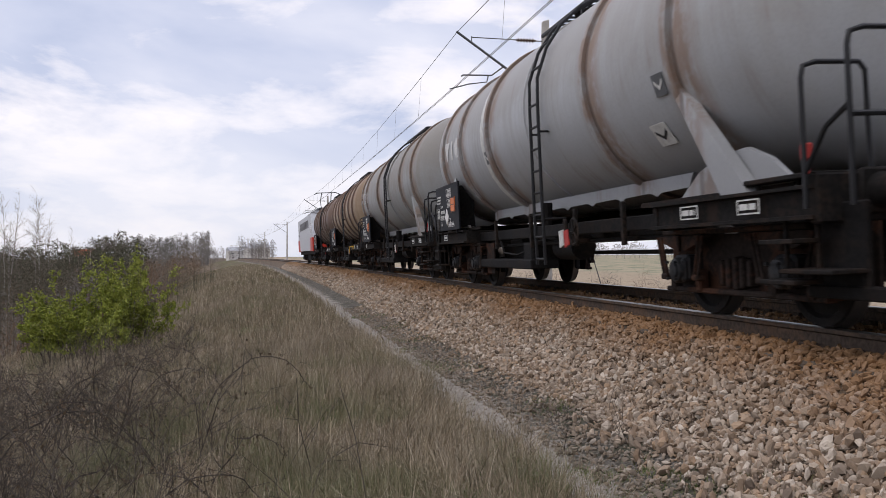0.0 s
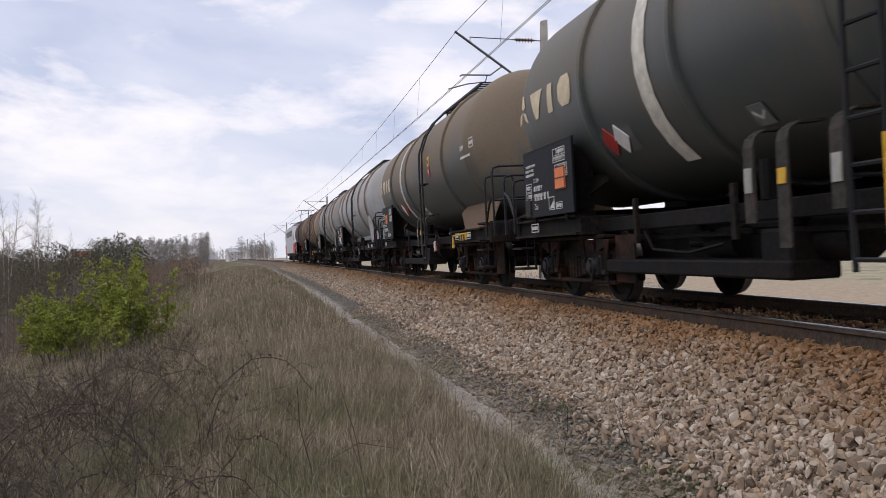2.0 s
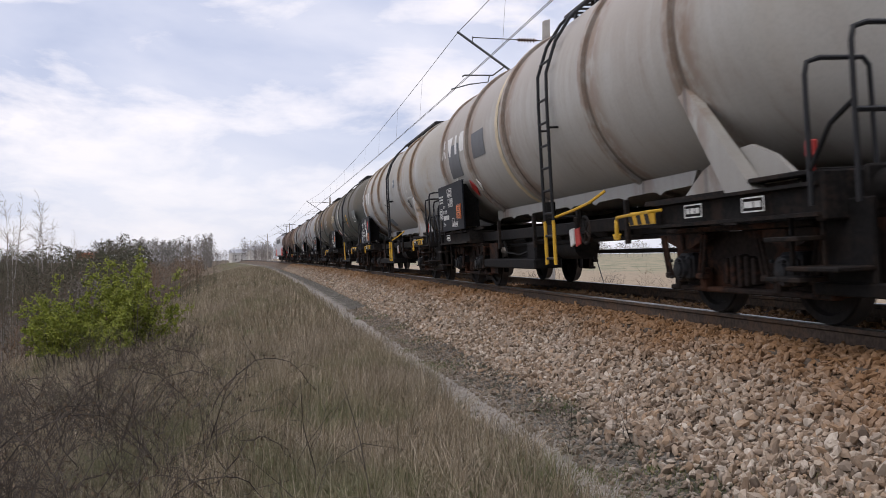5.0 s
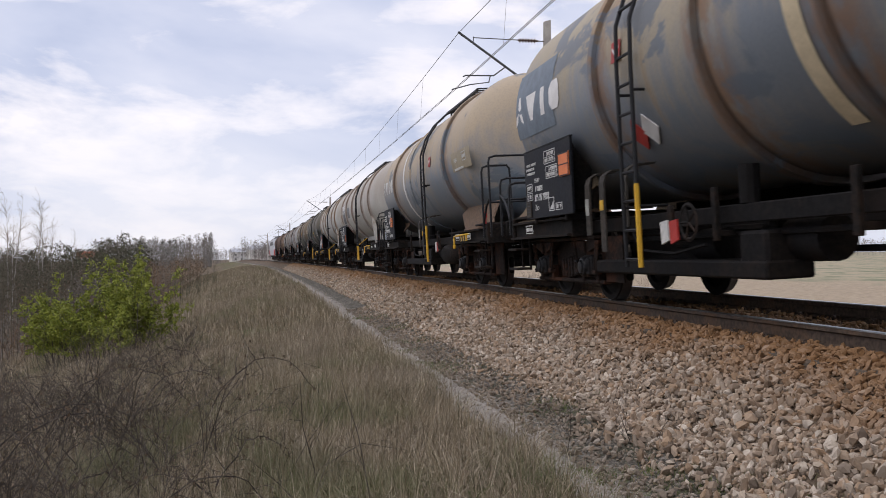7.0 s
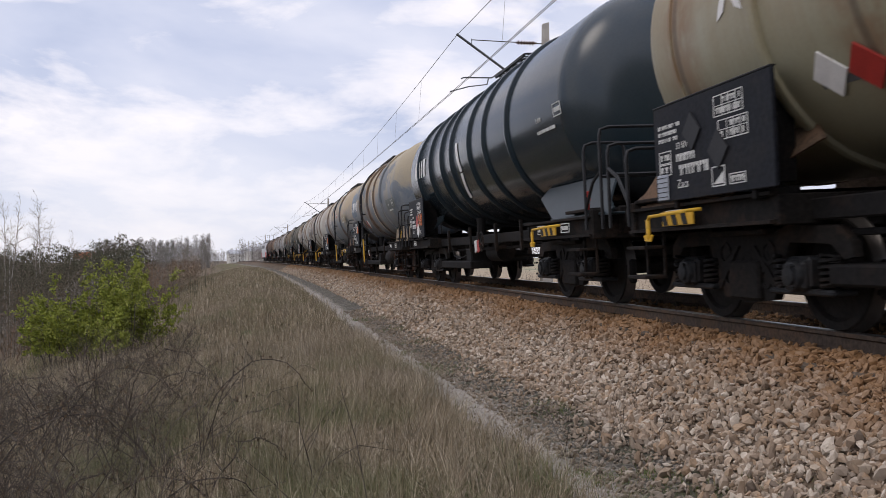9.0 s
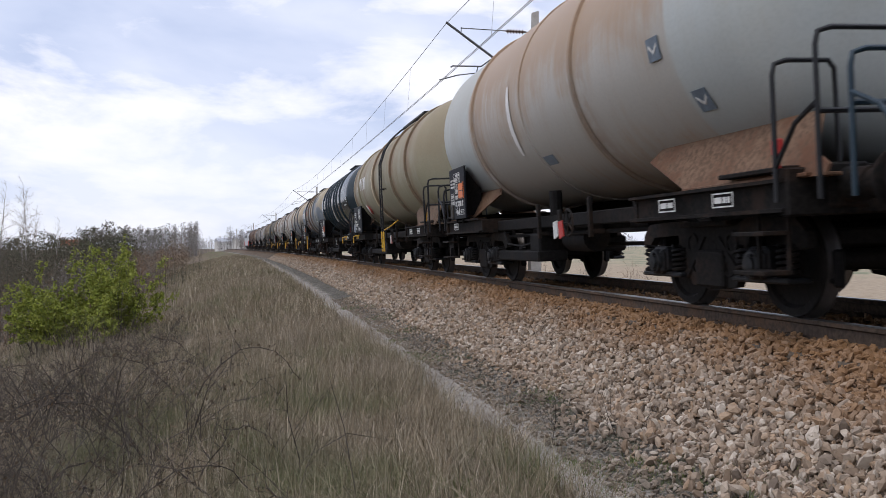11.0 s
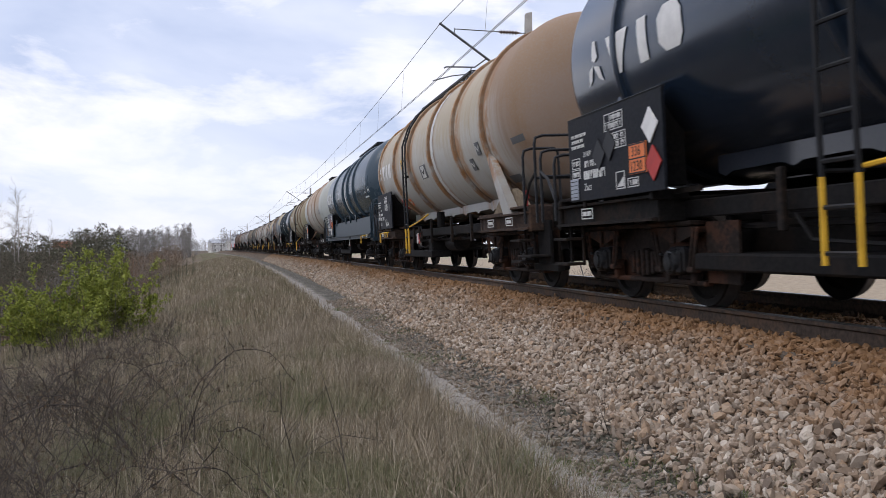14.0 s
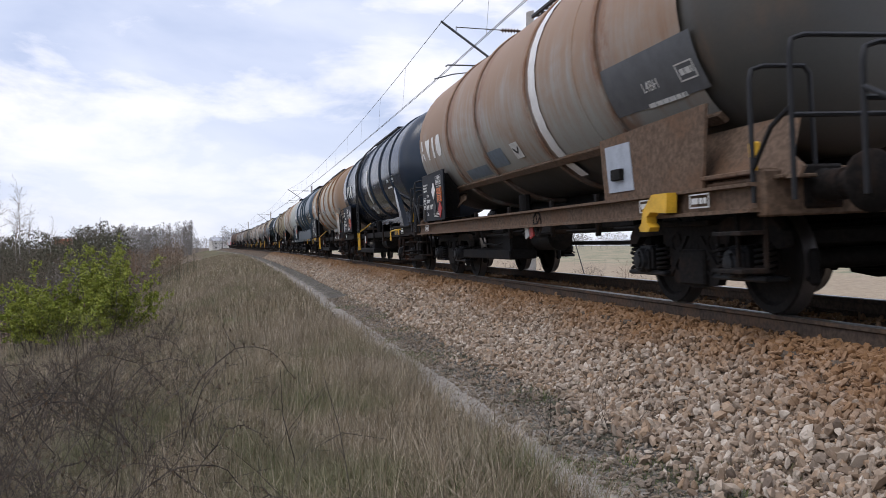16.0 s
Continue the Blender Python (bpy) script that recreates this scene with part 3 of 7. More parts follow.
def side_frame_mesh(kind):
    g = Geo()
    if kind == "coil":
        # cast frame: arched, with lightening holes between the boxes
        for e in (-1, 1):
            neck = [(0.0, 0.80), (0.42, 0.80), (0.62, 0.86), (1.30, 0.84), (1.44, 0.72), (1.46, 0.60), (1.34, 0.58), (1.20, 0.70), (0.66, 0.72), (0.56, 0.50), (0.40, 0.24), (0.0, 0.20)]
            g.slab([(e * y, z) for y, z in neck], 0.08)
            for y, z, r in ((0.36, 0.64, 0.075), (0.30, 0.42, 0.06)):
                g.lathe([(r + 0.03, -0.055), (r + 0.03, 0.04), (r, 0.04), (r, -0.055)], 14, "x", Matrix.Translation((0, e * y, z)), True)
            g.slab([(e * 0.10, 0.70), (e * 0.16, 0.70), (e * 0.52, 0.34), (e * 0.46, 0.30)], 0.12)
        g.box((-0.02, 0, 0.40), (0.14, 0.5, 0.34), 0.02)
        for y in (-0.28, 0.0, 0.28):
            g.lathe([(0.085, -0.045), (0.085, 0.045), (0.055, 0.045), (0.055, -0.045)], 12, "x", Matrix.Translation((0, y, 0.58)), True)
        g.box((-0.04, 0, 0.82), (0.20, 0.9, 0.05), 0.01)
    else:
        # fabricated frame: guard plate behind, arched beams in front, slanted hanger links
        g.slab([(-1.38, 0.80), (1.38, 0.80), (1.42, 0.50), (1.36, 0.25), (-1.36, 0.25), (-1.42, 0.50)], 0.03, Matrix.Translation((0.05, 0, 0)))
        for c in (-0.9, 0.9):
            g.slab([(c - 0.46, 0.80), (c + 0.46, 0.80), (c + 0.44, 0.745), (c + 0.10, 0.655), (c - 0.10, 0.655), (c - 0.44, 0.745)], 0.10, Matrix.Translation((-0.08, 0, 0)))
            g.box((-0.15, c, 0.72), (0.03, 0.05, 0.16), 0.008)
            for d in (-1, 1):
                g.box((-0.05, c + d * 0.27, 0.36), (0.10, 0.10, 0.22), 0.015)
                for e in (-0.035, 0.035):
                    g.cyl((-0.14, c + d * 0.44 + e, 0.79), (-0.14, c + d * 0.33 + e, 0.40), 0.019, 6)
                g.box((-0.12, c + d * 0.33, 0.39), (0.10, 0.12, 0.06), 0.012)
        g.slab([(-1.92, 0.84), (-1.36, 0.84), (-1.36, 0.27), (-1.92, 0.27)], 0.025, Matrix.Translation((-0.03, 0, 0)))
        for i in range(5):
            g.box((-0.02, -0.24 + i * 0.12, 0.44), (0.10, 0.07, 0.30 - 0.03 * abs(i - 2)), 0.012)
        g.box((-0.03, 0, 0.26), (0.10, 2.72, 0.05), 0.012)
        g.box((-0.03, 0, 0.835), (0.24, 2.5, 0.05), 0.012)
    return g.mesh("side_frame", M_DARK if kind == "coil" else M_RUSTY)


def axlebox_mesh(kind):
    g = Geo()
    g.box((0, 0, 0.02), (0.24, 0.30, 0.26), 0.03)
    g.lathe([(0.0, -0.215), (0.075, -0.21), (0.082, -0.19), (0.115, -0.185), (0.128, -0.165), (0.132, -0.10), (0.132, 0.0)], 18, "x")
    g.box((-0.09, 0, 0.0), (0.14, 0.27, 0.24), 0.03)
    if kind == "coil":
        g.box((0, 0, -0.13), (0.22, 0.86, 0.05), 0.015)
    for i in range(4):
        w = math.pi / 4 + i * math.pi / 2
        g.cyl((-0.205, 0.115 * math.cos(w), 0.115 * math.sin(w)), (-0.235, 0.115 * math.cos(w), 0.115 * math.sin(w)), 0.016, 6)
    return g.mesh("axlebox", M_AXLEBOX, 35)


def spring_mesh():
    pts = []
    for i in range(66):
        w = i / 65 * 2 * math.pi * 5.5
        pts.append((0.075 * math.cos(w), 0.075 * math.sin(w), -0.13 + 0.26 * i / 65))
    return Geo().pipe(pts, 0.017, 5).mesh("coil_spring", M_BLACK, 60)


def bogie_mesh():
    g = Geo()
    g.box((0, 0, 0.66), (1.9, 0.42, 0.26), 0.03)
    for y in (-1.22, 1.22):
        g.box((0, y, 0.66), (1.9, 0.12, 0.14), 0.02)
    g.lathe([(0.0, 0.80), (0.28, 0.80), (0.28, 0.86), (0.0, 0.86)], 20, "z")
    for s in (-1, 1):
        for y in (-1.42, -0.38, 0.38, 1.42):
            g.box((s * 0.75, y, 0.42), (0.09, 0.06, 0.30), 0.02)
        g.cyl((s * 0.75, -1.4, 0.32), (s * 0.75, 1.4, 0.32), 0.025, 6)
    return g.mesh("bogie", M_BLACK)


def bogie(wagon, y, kind):
    b = part("bogie", shared("bogie", bogie_mesh), wagon, Matrix.Translation((0, y, 0)), "dusty black two-axle bogie")
    for s in (-1, 1):
        turn = Matrix.Rotation(0 if s < 0 else math.pi, 4, "Z")
        part("side_frame", shared("side_frame" + kind, lambda: side_frame_mesh(kind)), b, Matrix.Translation((s * 1.0, 0, 0)) @ turn)
        for ay in (-0.9, 0.9):
            part("axlebox", shared("axlebox" + kind, lambda: axlebox_mesh(kind)), b, Matrix.Translation((s * 1.02, ay, AXLE_R)) @ turn)
            if kind == "coil":
                for d in (-0.30, 0.30):
                    part("coil_spring", shared("spring", spring_mesh), b, Matrix.Translation((s * 1.05, ay + d, 0.49)))
    for ay in (-0.9, 0.9):
        w = part("wheelset", shared("wheelset", wheelset_mesh), b, Matrix.Translation((0, ay, AXLE_R)), "worn steel wheelset with bright treads")
        WHEELSETS.append((w, ay))


def buffer_mesh():
    g = Geo()
    g.box((0, 0.02, 0), (0.34, 0.05, 0.34), 0.02)
    g.lathe([(0.0, 0.0), (0.13, 0.0), (0.14, 0.04), (0.125, 0.06), (0.12, 0.30), (0.10, 0.31), (0.09, 0.50), (0.12, 0.53), (0.225, 0.555), (0.23, 0.59), (0.20, 0.61), (0.0, 0.625)], 20, "y")
    return g.mesh("buffer", M_DARK, 40)


def coupling_mesh():
    g = Geo()
    g.box((0, 0.1, 0.0), (0.12, 0.3, 0.16), 0.02)
    g.pipe([(-0.05, 0.2, 0.0), (-0.05, 0.45, -0.12), (-0.05, 0.62, -0.14)], 0.025, 6)
    g.pipe([(0.05, 0.2, 0.0), (0.05, 0.45, -0.12), (0.05, 0.62, -0.14)], 0.025, 6)
    g.cyl((-0.08, 0.45, -0.12), (0.08, 0.45, -0.12), 0.03, 8)
    g.pipe([(0.3, 0.0, -0.1), (0.3, 0.25, -0.35), (0.28, 0.5, -0.4), (0.26, 0.62, -0.3)], 0.025, 6)
    return g.mesh("coupling", M_BLACK)


# ---- tank wagons ----
def tank_profile(R, half, dish):
    pts = [(0.0, -half)]
    for i in range(1, 9):
        w = i / 8 * math.pi / 2
        pts.append((R * math.sin(w) ** 0.8, -half + dish * (1 - math.cos(w))))
    return pts + [(r, -y) for r, y in reversed(pts)]


def arc_patch(g, R, zc, y0, y1, a0, a1, slant=0.0, n=6, taper=0.0):
    """A painted patch on the tank's near flank: along y, round by degrees (0 is level with the axis)."""
    vs, fs = [], []
    for i in range(n + 1):
        q = i / n
        w = radians(a0 + (a1 - a0) * q)
        pinch = taper * abs(2 * q - 1) ** 3 * (y1 - y0) / 2
        for y in (y0 + pinch, y1 - pinch):
            vs.append((-R * math.cos(w), y + slant * q, zc + R * math.sin(w)))
    for i in range(n):
        fs.append((2 * i, 2 * i + 1, 2 * i + 3, 2 * i + 2))
    g.put(vs, fs)


def flank_shape(R, zc, y0, a0, outline, tall):
    """A flat painted shape laid on the tank's near flank: outline in (metres back from y0, share of the height)."""
    deg = math.degrees(tall / R)
    me = bmesh.new()
    f = me.faces.new([me.verts.new((0, back, q)) for back, q in outline])
    bmesh.ops.triangulate(me, faces=[f])
    for i in range(1, 9):
        bmesh.ops.bisect_plane(me, geom=me.verts[:] + me.edges[:] + me.faces[:], plane_co=(0, 0, i / 8), plane_no=(0, 0, 1))
    for v in me.verts:
        a = radians(a0 + deg * v.co.z)
        v.co = (-R * math.cos(a), y0 - v.co.y, zc + R * math.sin(a))
    return me


def company_mark(w, R, zc, y0, wide, tall, a0, mat, kind):
    """A company mark as plain solid blocks: with or without a three-armed sign before them."""
    shapes = []
    if kind == "three":
        t = tall
        for lo in ([(0.02, 0.0), (0.13, 0.12), (0.20, 0.48), (0.08, 0.36)], [(0.42, 0.0), (0.31, 0.12), (0.22, 0.44), (0.36, 0.38)], [(0.18, 0.60), (0.24, 0.52), (0.33, 0.62), (0.26, 1.05), (0.19, 1.05)]):
            shapes.append((0.0, lo, t * 1.05))
        x, step = 0.56, (wide - 0.56) / 3
        blocks = [[(0.0, 1.0), (0.40, 0.0), (0.62, 0.0), (1.0, 1.0)], [(0.34, 1.0), (0.34, 0.0), (0.70, 0.0), (0.70, 1.0)],
                  [(0.28, 0.0), (0.06, 0.24), (0.06, 0.76), (0.28, 1.0), (0.75, 1.0), (0.92, 0.76), (0.92, 0.24), (0.75, 0.0)]]
    else:
        x, step = 0.0, wide / 4
        blocks = [[(0.2, 0.0), (0.0, 0.25), (0.1, 0.8), (0.35, 1.0), (0.95, 1.0), (0.82, 0.0)], [(0.0, 0.0), (0.5, 1.0), (0.85, 1.0), (1.0, 0.0)],
                  [(0.30, 0.0), (0.42, 1.0), (0.82, 1.0), (0.70, 0.0)], [(0.05, 0.0), (0.45, 0.5), (0.15, 1.0), (0.95, 1.0), (0.68, 0.5), (0.9, 0.0)]]
    for i, b in enumerate(blocks):
        shapes.append((x + step * i, [(back * step * 0.92, q) for back, q in b], tall))
    first = None
    for back, outline, high in shapes:
        bm = flank_shape(R, zc, y0 - back, a0, outline, high)
        me = bpy.data.meshes.new("company_mark")
        bm.to_mesh(me)
        bm.free()
        me.materials.append(mat)
        if first is None:
            first = part("company_mark", me, w, label="pale company mark of plain solid blocks")
        else:
            part("mark_block", me, first)


def rows_of_bars(g, x, y, z, lines, rng, height=0.05, gap=0.075):
    """Unreadable small print as bars."""
    for length in lines:
        p = y
        while p > y - length:
            w = rng.uniform(0.04, 0.14)
            w = min(w, p - (y - length) + 0.01)
            g.box((x, p - w / 2, z), (0.004, w, height))
            p -= w + 0.022
        z -= gap


def frame_bars(g, x, y0, y1, z0, z1, t=0.012):
    g.box((x, (y0 + y1) / 2, z0), (0.004, y1 - y0 + t, t)), g.box((x, (y0 + y1) / 2, z1), (0.004, y1 - y0 + t, t))
    g.box((x, y0, (z0 + z1) / 2), (0.004, t, z1 - z0)), g.box((x, y1, (z0 + z1) / 2), (0.004, t, z1 - z0))


def diamond(size, mat, name):
    g = Geo()
    g.slab([(-size, 0), (0, -size), (size, 0), (0, size)], 0.012)
    return g.mesh(name, mat)


def print_line(g, x, y, z, length, h, rng):
    """A line of print too small to read, as narrow bars of its size."""
    p = y
    while p > y - length:
        if rng.random() < 0.14:
            p -= h * 0.5
            continue
        wd = h * rng.uniform(0.34, 0.52)
        k = rng.random()
        if k < 0.4:
            g.box((x, p - wd / 2, z), (0.003, wd, h))
        elif k < 0.7:
            g.box((x, p - wd * 0.2, z), (0.003, wd * 0.4, h)), g.box((x, p - wd * 0.7, z + h * 0.3), (0.003, wd * 0.6, h * 0.4))
        else:
            g.box((x, p - wd / 2, z + h * 0.32), (0.003, wd, h * 0.36)), g.box((x, p - wd * 0.75, z - h * 0.18), (0.003, wd * 0.45, h * 0.64))
        p -= wd + h * 0.16


def data_board(w, y1, wide, z0, z1, spec, rng):
    """The black data board on brackets: print, tables, type letters, label holder, danger plates."""
    y0, x = y1 - wide, -1.44
    H, ink = z1 - z0, spec.get("ink", M_MARK)
    g = Geo()
    g.box((x, (y0 + y1) / 2, (z0 + z1) / 2), (0.035, wide, H), 0.006)
    board = part("data_board", g.mesh("data_board", spec.get("board", M_BOARD)), w, label="black steel data board with white print")
    part("rim", Geo().box((x + 0.004, (y0 + y1) / 2, z1 + 0.008), (0.05, wide, 0.014), 0.003).mesh("rim", M_PIPE), board)
    for yy in (y0 + 0.35, y1 - 0.35):
        g = Geo()
        g.box((x + 0.20, yy, (z0 + z1) / 2), (0.36, 0.05, H - 0.1), 0.01)
        g.box((x + 0.2, yy, z0 - 0.03), (0.4, 0.06, 0.1), 0.01)
        part("bracket", g.mesh("bracket", M_BLACK), board)
    f = x - 0.0195
    # address lines and the boxed weights below them
    g = Geo()
    for i, ln in enumerate((0.44, 0.36, 0.38)):
        print_line(g, f, y1 - 0.10, z1 - 0.20 - 0.062 * i, ln, 0.036, rng)
    part("small_print", g.mesh("small_print", ink), board, label="three short lines of white print")
    g = Geo()
    for zz, hh in ((z0 + H * 0.46, 0.11), (z0 + H * 0.33, 0.10)):
        frame_bars(g, f, y1 - 0.34, y1 - 0.10, zz - hh / 2, zz + hh / 2, 0.009)
        print_line(g, f, y1 - 0.125, zz, 0.19, 0.055, rng)
    part("boxed_print", g.mesh("boxed_print", ink), board)
    # the wagon's own lines
    for zz, ln, hh in ((z0 + H * 0.43, 0.36, 0.07), (z0 + H * 0.30, 0.60, 0.095)):
        g = Geo()
        print_line(g, f, y1 - 0.45, zz, ln, hh, rng)
        part("number_line", g.mesh("number_line", ink), board, label="line of white characters")
    part("register_letters", text_mesh("33 RIV", 0.085, ink), board, Matrix.Translation((f, y1 - 0.45, z0 + H * 0.52)), "white register letters")
    part("type_letters", text_mesh(spec.get("type", "Zas"), 0.115, ink), board, Matrix.Translation((f, y1 - 0.45, z0 + H * 0.12)), "white type letters")
    # load tables
    g = Geo()
    ty0, ty1 = y0 + wide * spec.get("table", 0.30), y0 + wide * spec.get("table", 0.30) + 0.46
    for k, (za, zb) in enumerate(((z1 - 0.25, z1 - 0.08), (z1 - 0.45, z1 - 0.29))):
        dy = 0.06 * k
        frame_bars(g, f, ty0 - dy, ty1 - dy, za, zb, 0.009)
        frame_bars(g, f, ty0 - dy, ty1 - dy, (za + zb) / 2, (za + zb) / 2, 0.007)
        for c in (0.3, 0.53, 0.77):
            g.box((f, ty1 - dy - (ty1 - ty0) * c, (za + zb) / 2), (0.003, 0.007, zb - za))
        print_line(g, f, ty1 - dy - 0.03, za + (zb - za) * 0.26, 0.38, 0.05, rng)
        print_line(g, f, ty1 - dy - 0.14, za + (zb - za) * 0.75, 0.28, 0.045, rng)
    part("load_table", g.mesh("load_table", ink), board, label="white ruled load tables")
    g = Geo()
    by = y0 + wide * 0.36
    frame_bars(g, f, by, by + 0.21, z0 + H * 0.08, z0 + H * 0.26, 0.010)
    g.slab([(by + 0.19, z0 + H * 0.10), (by + 0.02, z0 + H * 0.10), (by + 0.02, z0 + H * 0.21)], 0.003, Matrix.Translation((f, 0, 0)))
    part("brake_box", g.mesh("brake_box", ink), board)
    g = Geo()
    frame_bars(g, f, by - 0.32, by - 0.08, z0 + H * 0.08, z0 + H * 0.17, 0.009)
    print_line(g, f, by - 0.10, z0 + H * 0.125, 0.19, 0.05, rng)
    part("boxed_print", g.mesh("boxed_print", ink), board)
    g = Geo().box((f - 0.008, y1 - 0.17, z0 + H * 0.15), (0.018, 0.22, 0.24), 0.005)
    hold = part("label_holder", g.mesh("label_holder", M_GREYPLATE if rng.random() < 0.5 else M_STAY), board, label="wire-mesh paper holder")
    g = Geo()
    for i in range(5):
        g.box((f - 0.019, y1 - 0.17, z0 + H * 0.15 - 0.09 + 0.045 * i), (0.004, 0.21, 0.008))
    part("holder_grille", g.mesh("holder_grille", M_PIPE), hold)
    if spec.get("plate"):
        py, pz = y0 + wide * spec["plate"][0], z0 + H * spec["plate"][1]
        g = Geo().box((f - 0.008, py, pz), (0.014, 0.40, 0.30), 0.004)
        pl = part("orange_plate", g.mesh("orange_plate", M_ORANGE), board, label="orange hazard plate with black numbers")
        g = Geo()
        frame_bars(g, f - 0.017, py - 0.19, py + 0.19, pz - 0.14, pz + 0.14, 0.014)
        g.box((f - 0.017, py, pz), (0.004, 0.40, 0.014))
        part("plate_border", g.mesh("plate_border", M_PIPE), pl)
        if spec.get("un"):
            part("upper_number", text_mesh(spec["un"][0], 0.14, M_PIPE), pl, Matrix.Translation((f - 0.017, py + 0.12, pz + 0.025)))
            part("lower_number", text_mesh(spec["un"][1], 0.14, M_PIPE), pl, Matrix.Translation((f - 0.017, py + 0.16, pz - 0.12)))
    for col, dy, dz in spec.get("diamonds", ()):
        part("danger_label", diamond(0.17, {"r": M_RED, "w": M_WHITE, "k": M_PIPE}[col], "danger_label"), board, Matrix.Translation((f - 0.008, y0 + wide * dy, z0 + H * dz)))


def ladder(w, y, R, zc, yellow):
    """Side ladder: two stiles that bend over the tank's shoulder, and rungs."""
    def over(a):
        return (-(R + 0.10) * math.cos(radians(a)), zc + (R + 0.10) * math.sin(radians(a)))
    lad = None
    for i, dy in enumerate((-0.18, 0.18)):
        pts = [(-1.52, y + dy, 1.05 if yellow == "post" else 0.5)] + [(-1.53, y + dy, z) for z in (1.3, 2.0, 2.6)]
        pts += [(min(over(a)[0], -0.2), y + dy, over(a)[1]) for a in (12, 28, 42, 56, 70)]
        me = Geo().pipe(pts, 0.022, 6).mesh("stile", M_PIPE, 40)
        if lad is None:
            lad = part("ladder", me, w, label="dark steel side ladder bent over the tank")
        else:
            part("stile", me, lad)
        if yellow == "post":
            part("stile_foot", Geo().pipe([(-1.525, y + dy, 0.5), (-1.525, y + dy, 1.08)], 0.024, 6).mesh("stile_foot", M_YELLOW), lad, label="yellow ladder foot")
        if yellow == "tip" and dy < 0:
            part("stile_foot", Geo().pipe([(-1.525, y + dy, 0.5), (-1.53, y + dy, 1.35)], 0.028, 6).mesh("stile_foot", M_YELLOW), lad, label="yellow lower stile")
    rung = shared("rung", lambda: Geo().cyl((0, -0.18, 0), (0, 0.18, 0), 0.017, 6).mesh("rung", M_PIPE))
    for z in [0.58 + 0.3 * i for i in range(8)]:
        part("rung", rung, lad, Matrix.Translation((-1.525, y, z)))
    for a in (18, 32, 46, 60):
        part("rung", rung, lad, Matrix.Translation((over(a)[0], y, over(a)[1])))
    if yellow == "post":
        g = Geo().pipe([(-1.5, y - 0.2, 1.12), (-1.48, y - 0.9, 1.18), (-1.44, y - 1.3, 1.24), (-1.3, y - 1.45, 1.36)], 0.018, 6)
        part("grab_rail", g.mesh("grab_rail", M_YELLOW), w, label="yellow grab rail")
    for z in (1.12, 2.3):
        for dy in (-0.18, 0.18):
            part("ladder_stay", Geo().cyl((-1.52, y + dy, z), (-1.2, y + dy, z), 0.016, 5).mesh("ladder_stay", M_PIPE), lad)


def walkway(w, y, R, zc, long):
    top = zc + R
    g = Geo()
    for x in (-0.42, 0.42):
        g.box((x, y, top + 0.16), (0.05, long, 0.06), 0.01)
    k = int(long / 0.22)
    for i in range(k + 1):
        g.box((0, y - long / 2 + i * long / k, top + 0.18), (0.84, 0.06, 0.025))
    for i in range(4):
        for x in (-0.4, 0.4):
            g.box((x, y - long / 2 + (i + 0.5) * long / 4, top + 0.04), (0.04, 0.06, 0.26))
    part("walkway", g.mesh("walkway", M_PIPE), w, label="dark steel grating walkway on the tank top")
    g = Geo()
    g.lathe([(0.30, 0.0), (0.30, 0.16), (0.36, 0.17), (0.36, 0.21), (0.30, 0.24), (0.0, 0.27)], 20, "z", Matrix.Translation((0, y + long * 0.2, top - 0.04)))
    part("manhole_dome", g.mesh("manhole_dome", M_DARK, 40), w)


def handrails(w, ye, sgn, hgt=2.12, mat=None):
    """End platform rails: ye is the headstock, sgn points outward."""
    mat = mat or M_PIPE
    ye += sgn * 0.60
    for k, (yy, h) in enumerate(((ye - sgn * 0.10, hgt), (ye - sgn * 0.62, hgt - 0.12))):
        g = Geo().pipe([(-1.42, yy, 0.95), (-1.42, yy, h - 0.12), (-1.40, yy, h - 0.03), (-1.30, yy, h), (-0.95 if k else -0.5, yy, h), (-0.9 if k else -0.42, yy, h - 0.06), (-0.88 if k else -0.4, yy, 1.2)], 0.020, 7)
        part("handrail", g.mesh("handrail", mat, 50), w, label="bent steel handrail")
    g = Geo().pipe([(-1.42, ye - sgn * 0.10, 1.55), (-0.9, ye - sgn * 0.10, 1.55), (-0.42, ye - sgn * 0.10, 1.55)], 0.02, 6)
    g.pipe([(-1.42, ye - sgn * 0.10, 1.62), (-1.42, ye - sgn * 0.36, 1.50), (-1.42, ye - sgn * 0.62, 1.20)], 0.02, 6)
    part("handrail", g.mesh("handrail", mat, 50), w)
    ye -= sgn * 0.60
    for z in (0.42, 0.72):
        part("tread", shared("tread", lambda: Geo().box((0, 0, 0), (0.24, 0.44, 0.035), 0.006).mesh("tread", M_DARK)), w, Matrix.Translation((-1.38, ye - sgn * 0.32, z)))
    g = Geo()
    for d in (-0.2, 0.2):
        g.box((-1.27, ye - sgn * 0.32 + d, 0.66), (0.03, 0.04, 0.52), 0.005)
    part("step_hanger", g.mesh("step_hanger", M_DARK), w)


def channel(sx, x, y0, y1, z0, z1):
    """A rolled steel channel along the wagon, its flanges outward."""
    prof = [(0, z0), (0.145, z0), (0.145, z0 + 0.028), (0.07, z0 + 0.034), (0.07, z1 - 0.034), (0.145, z1 - 0.028), (0.145, z1), (0, z1)]
    n = len(prof)
    g = Geo()
    g.put([(sx * (x + dx), y, z) for y in (y0, y1) for dx, z in prof], [(i, (i + 1) % n, n + (i + 1) % n, n + i) for i in range(n)] + [tuple(range(n))[::-1], tuple(range(n, 2 * n))])
    return g


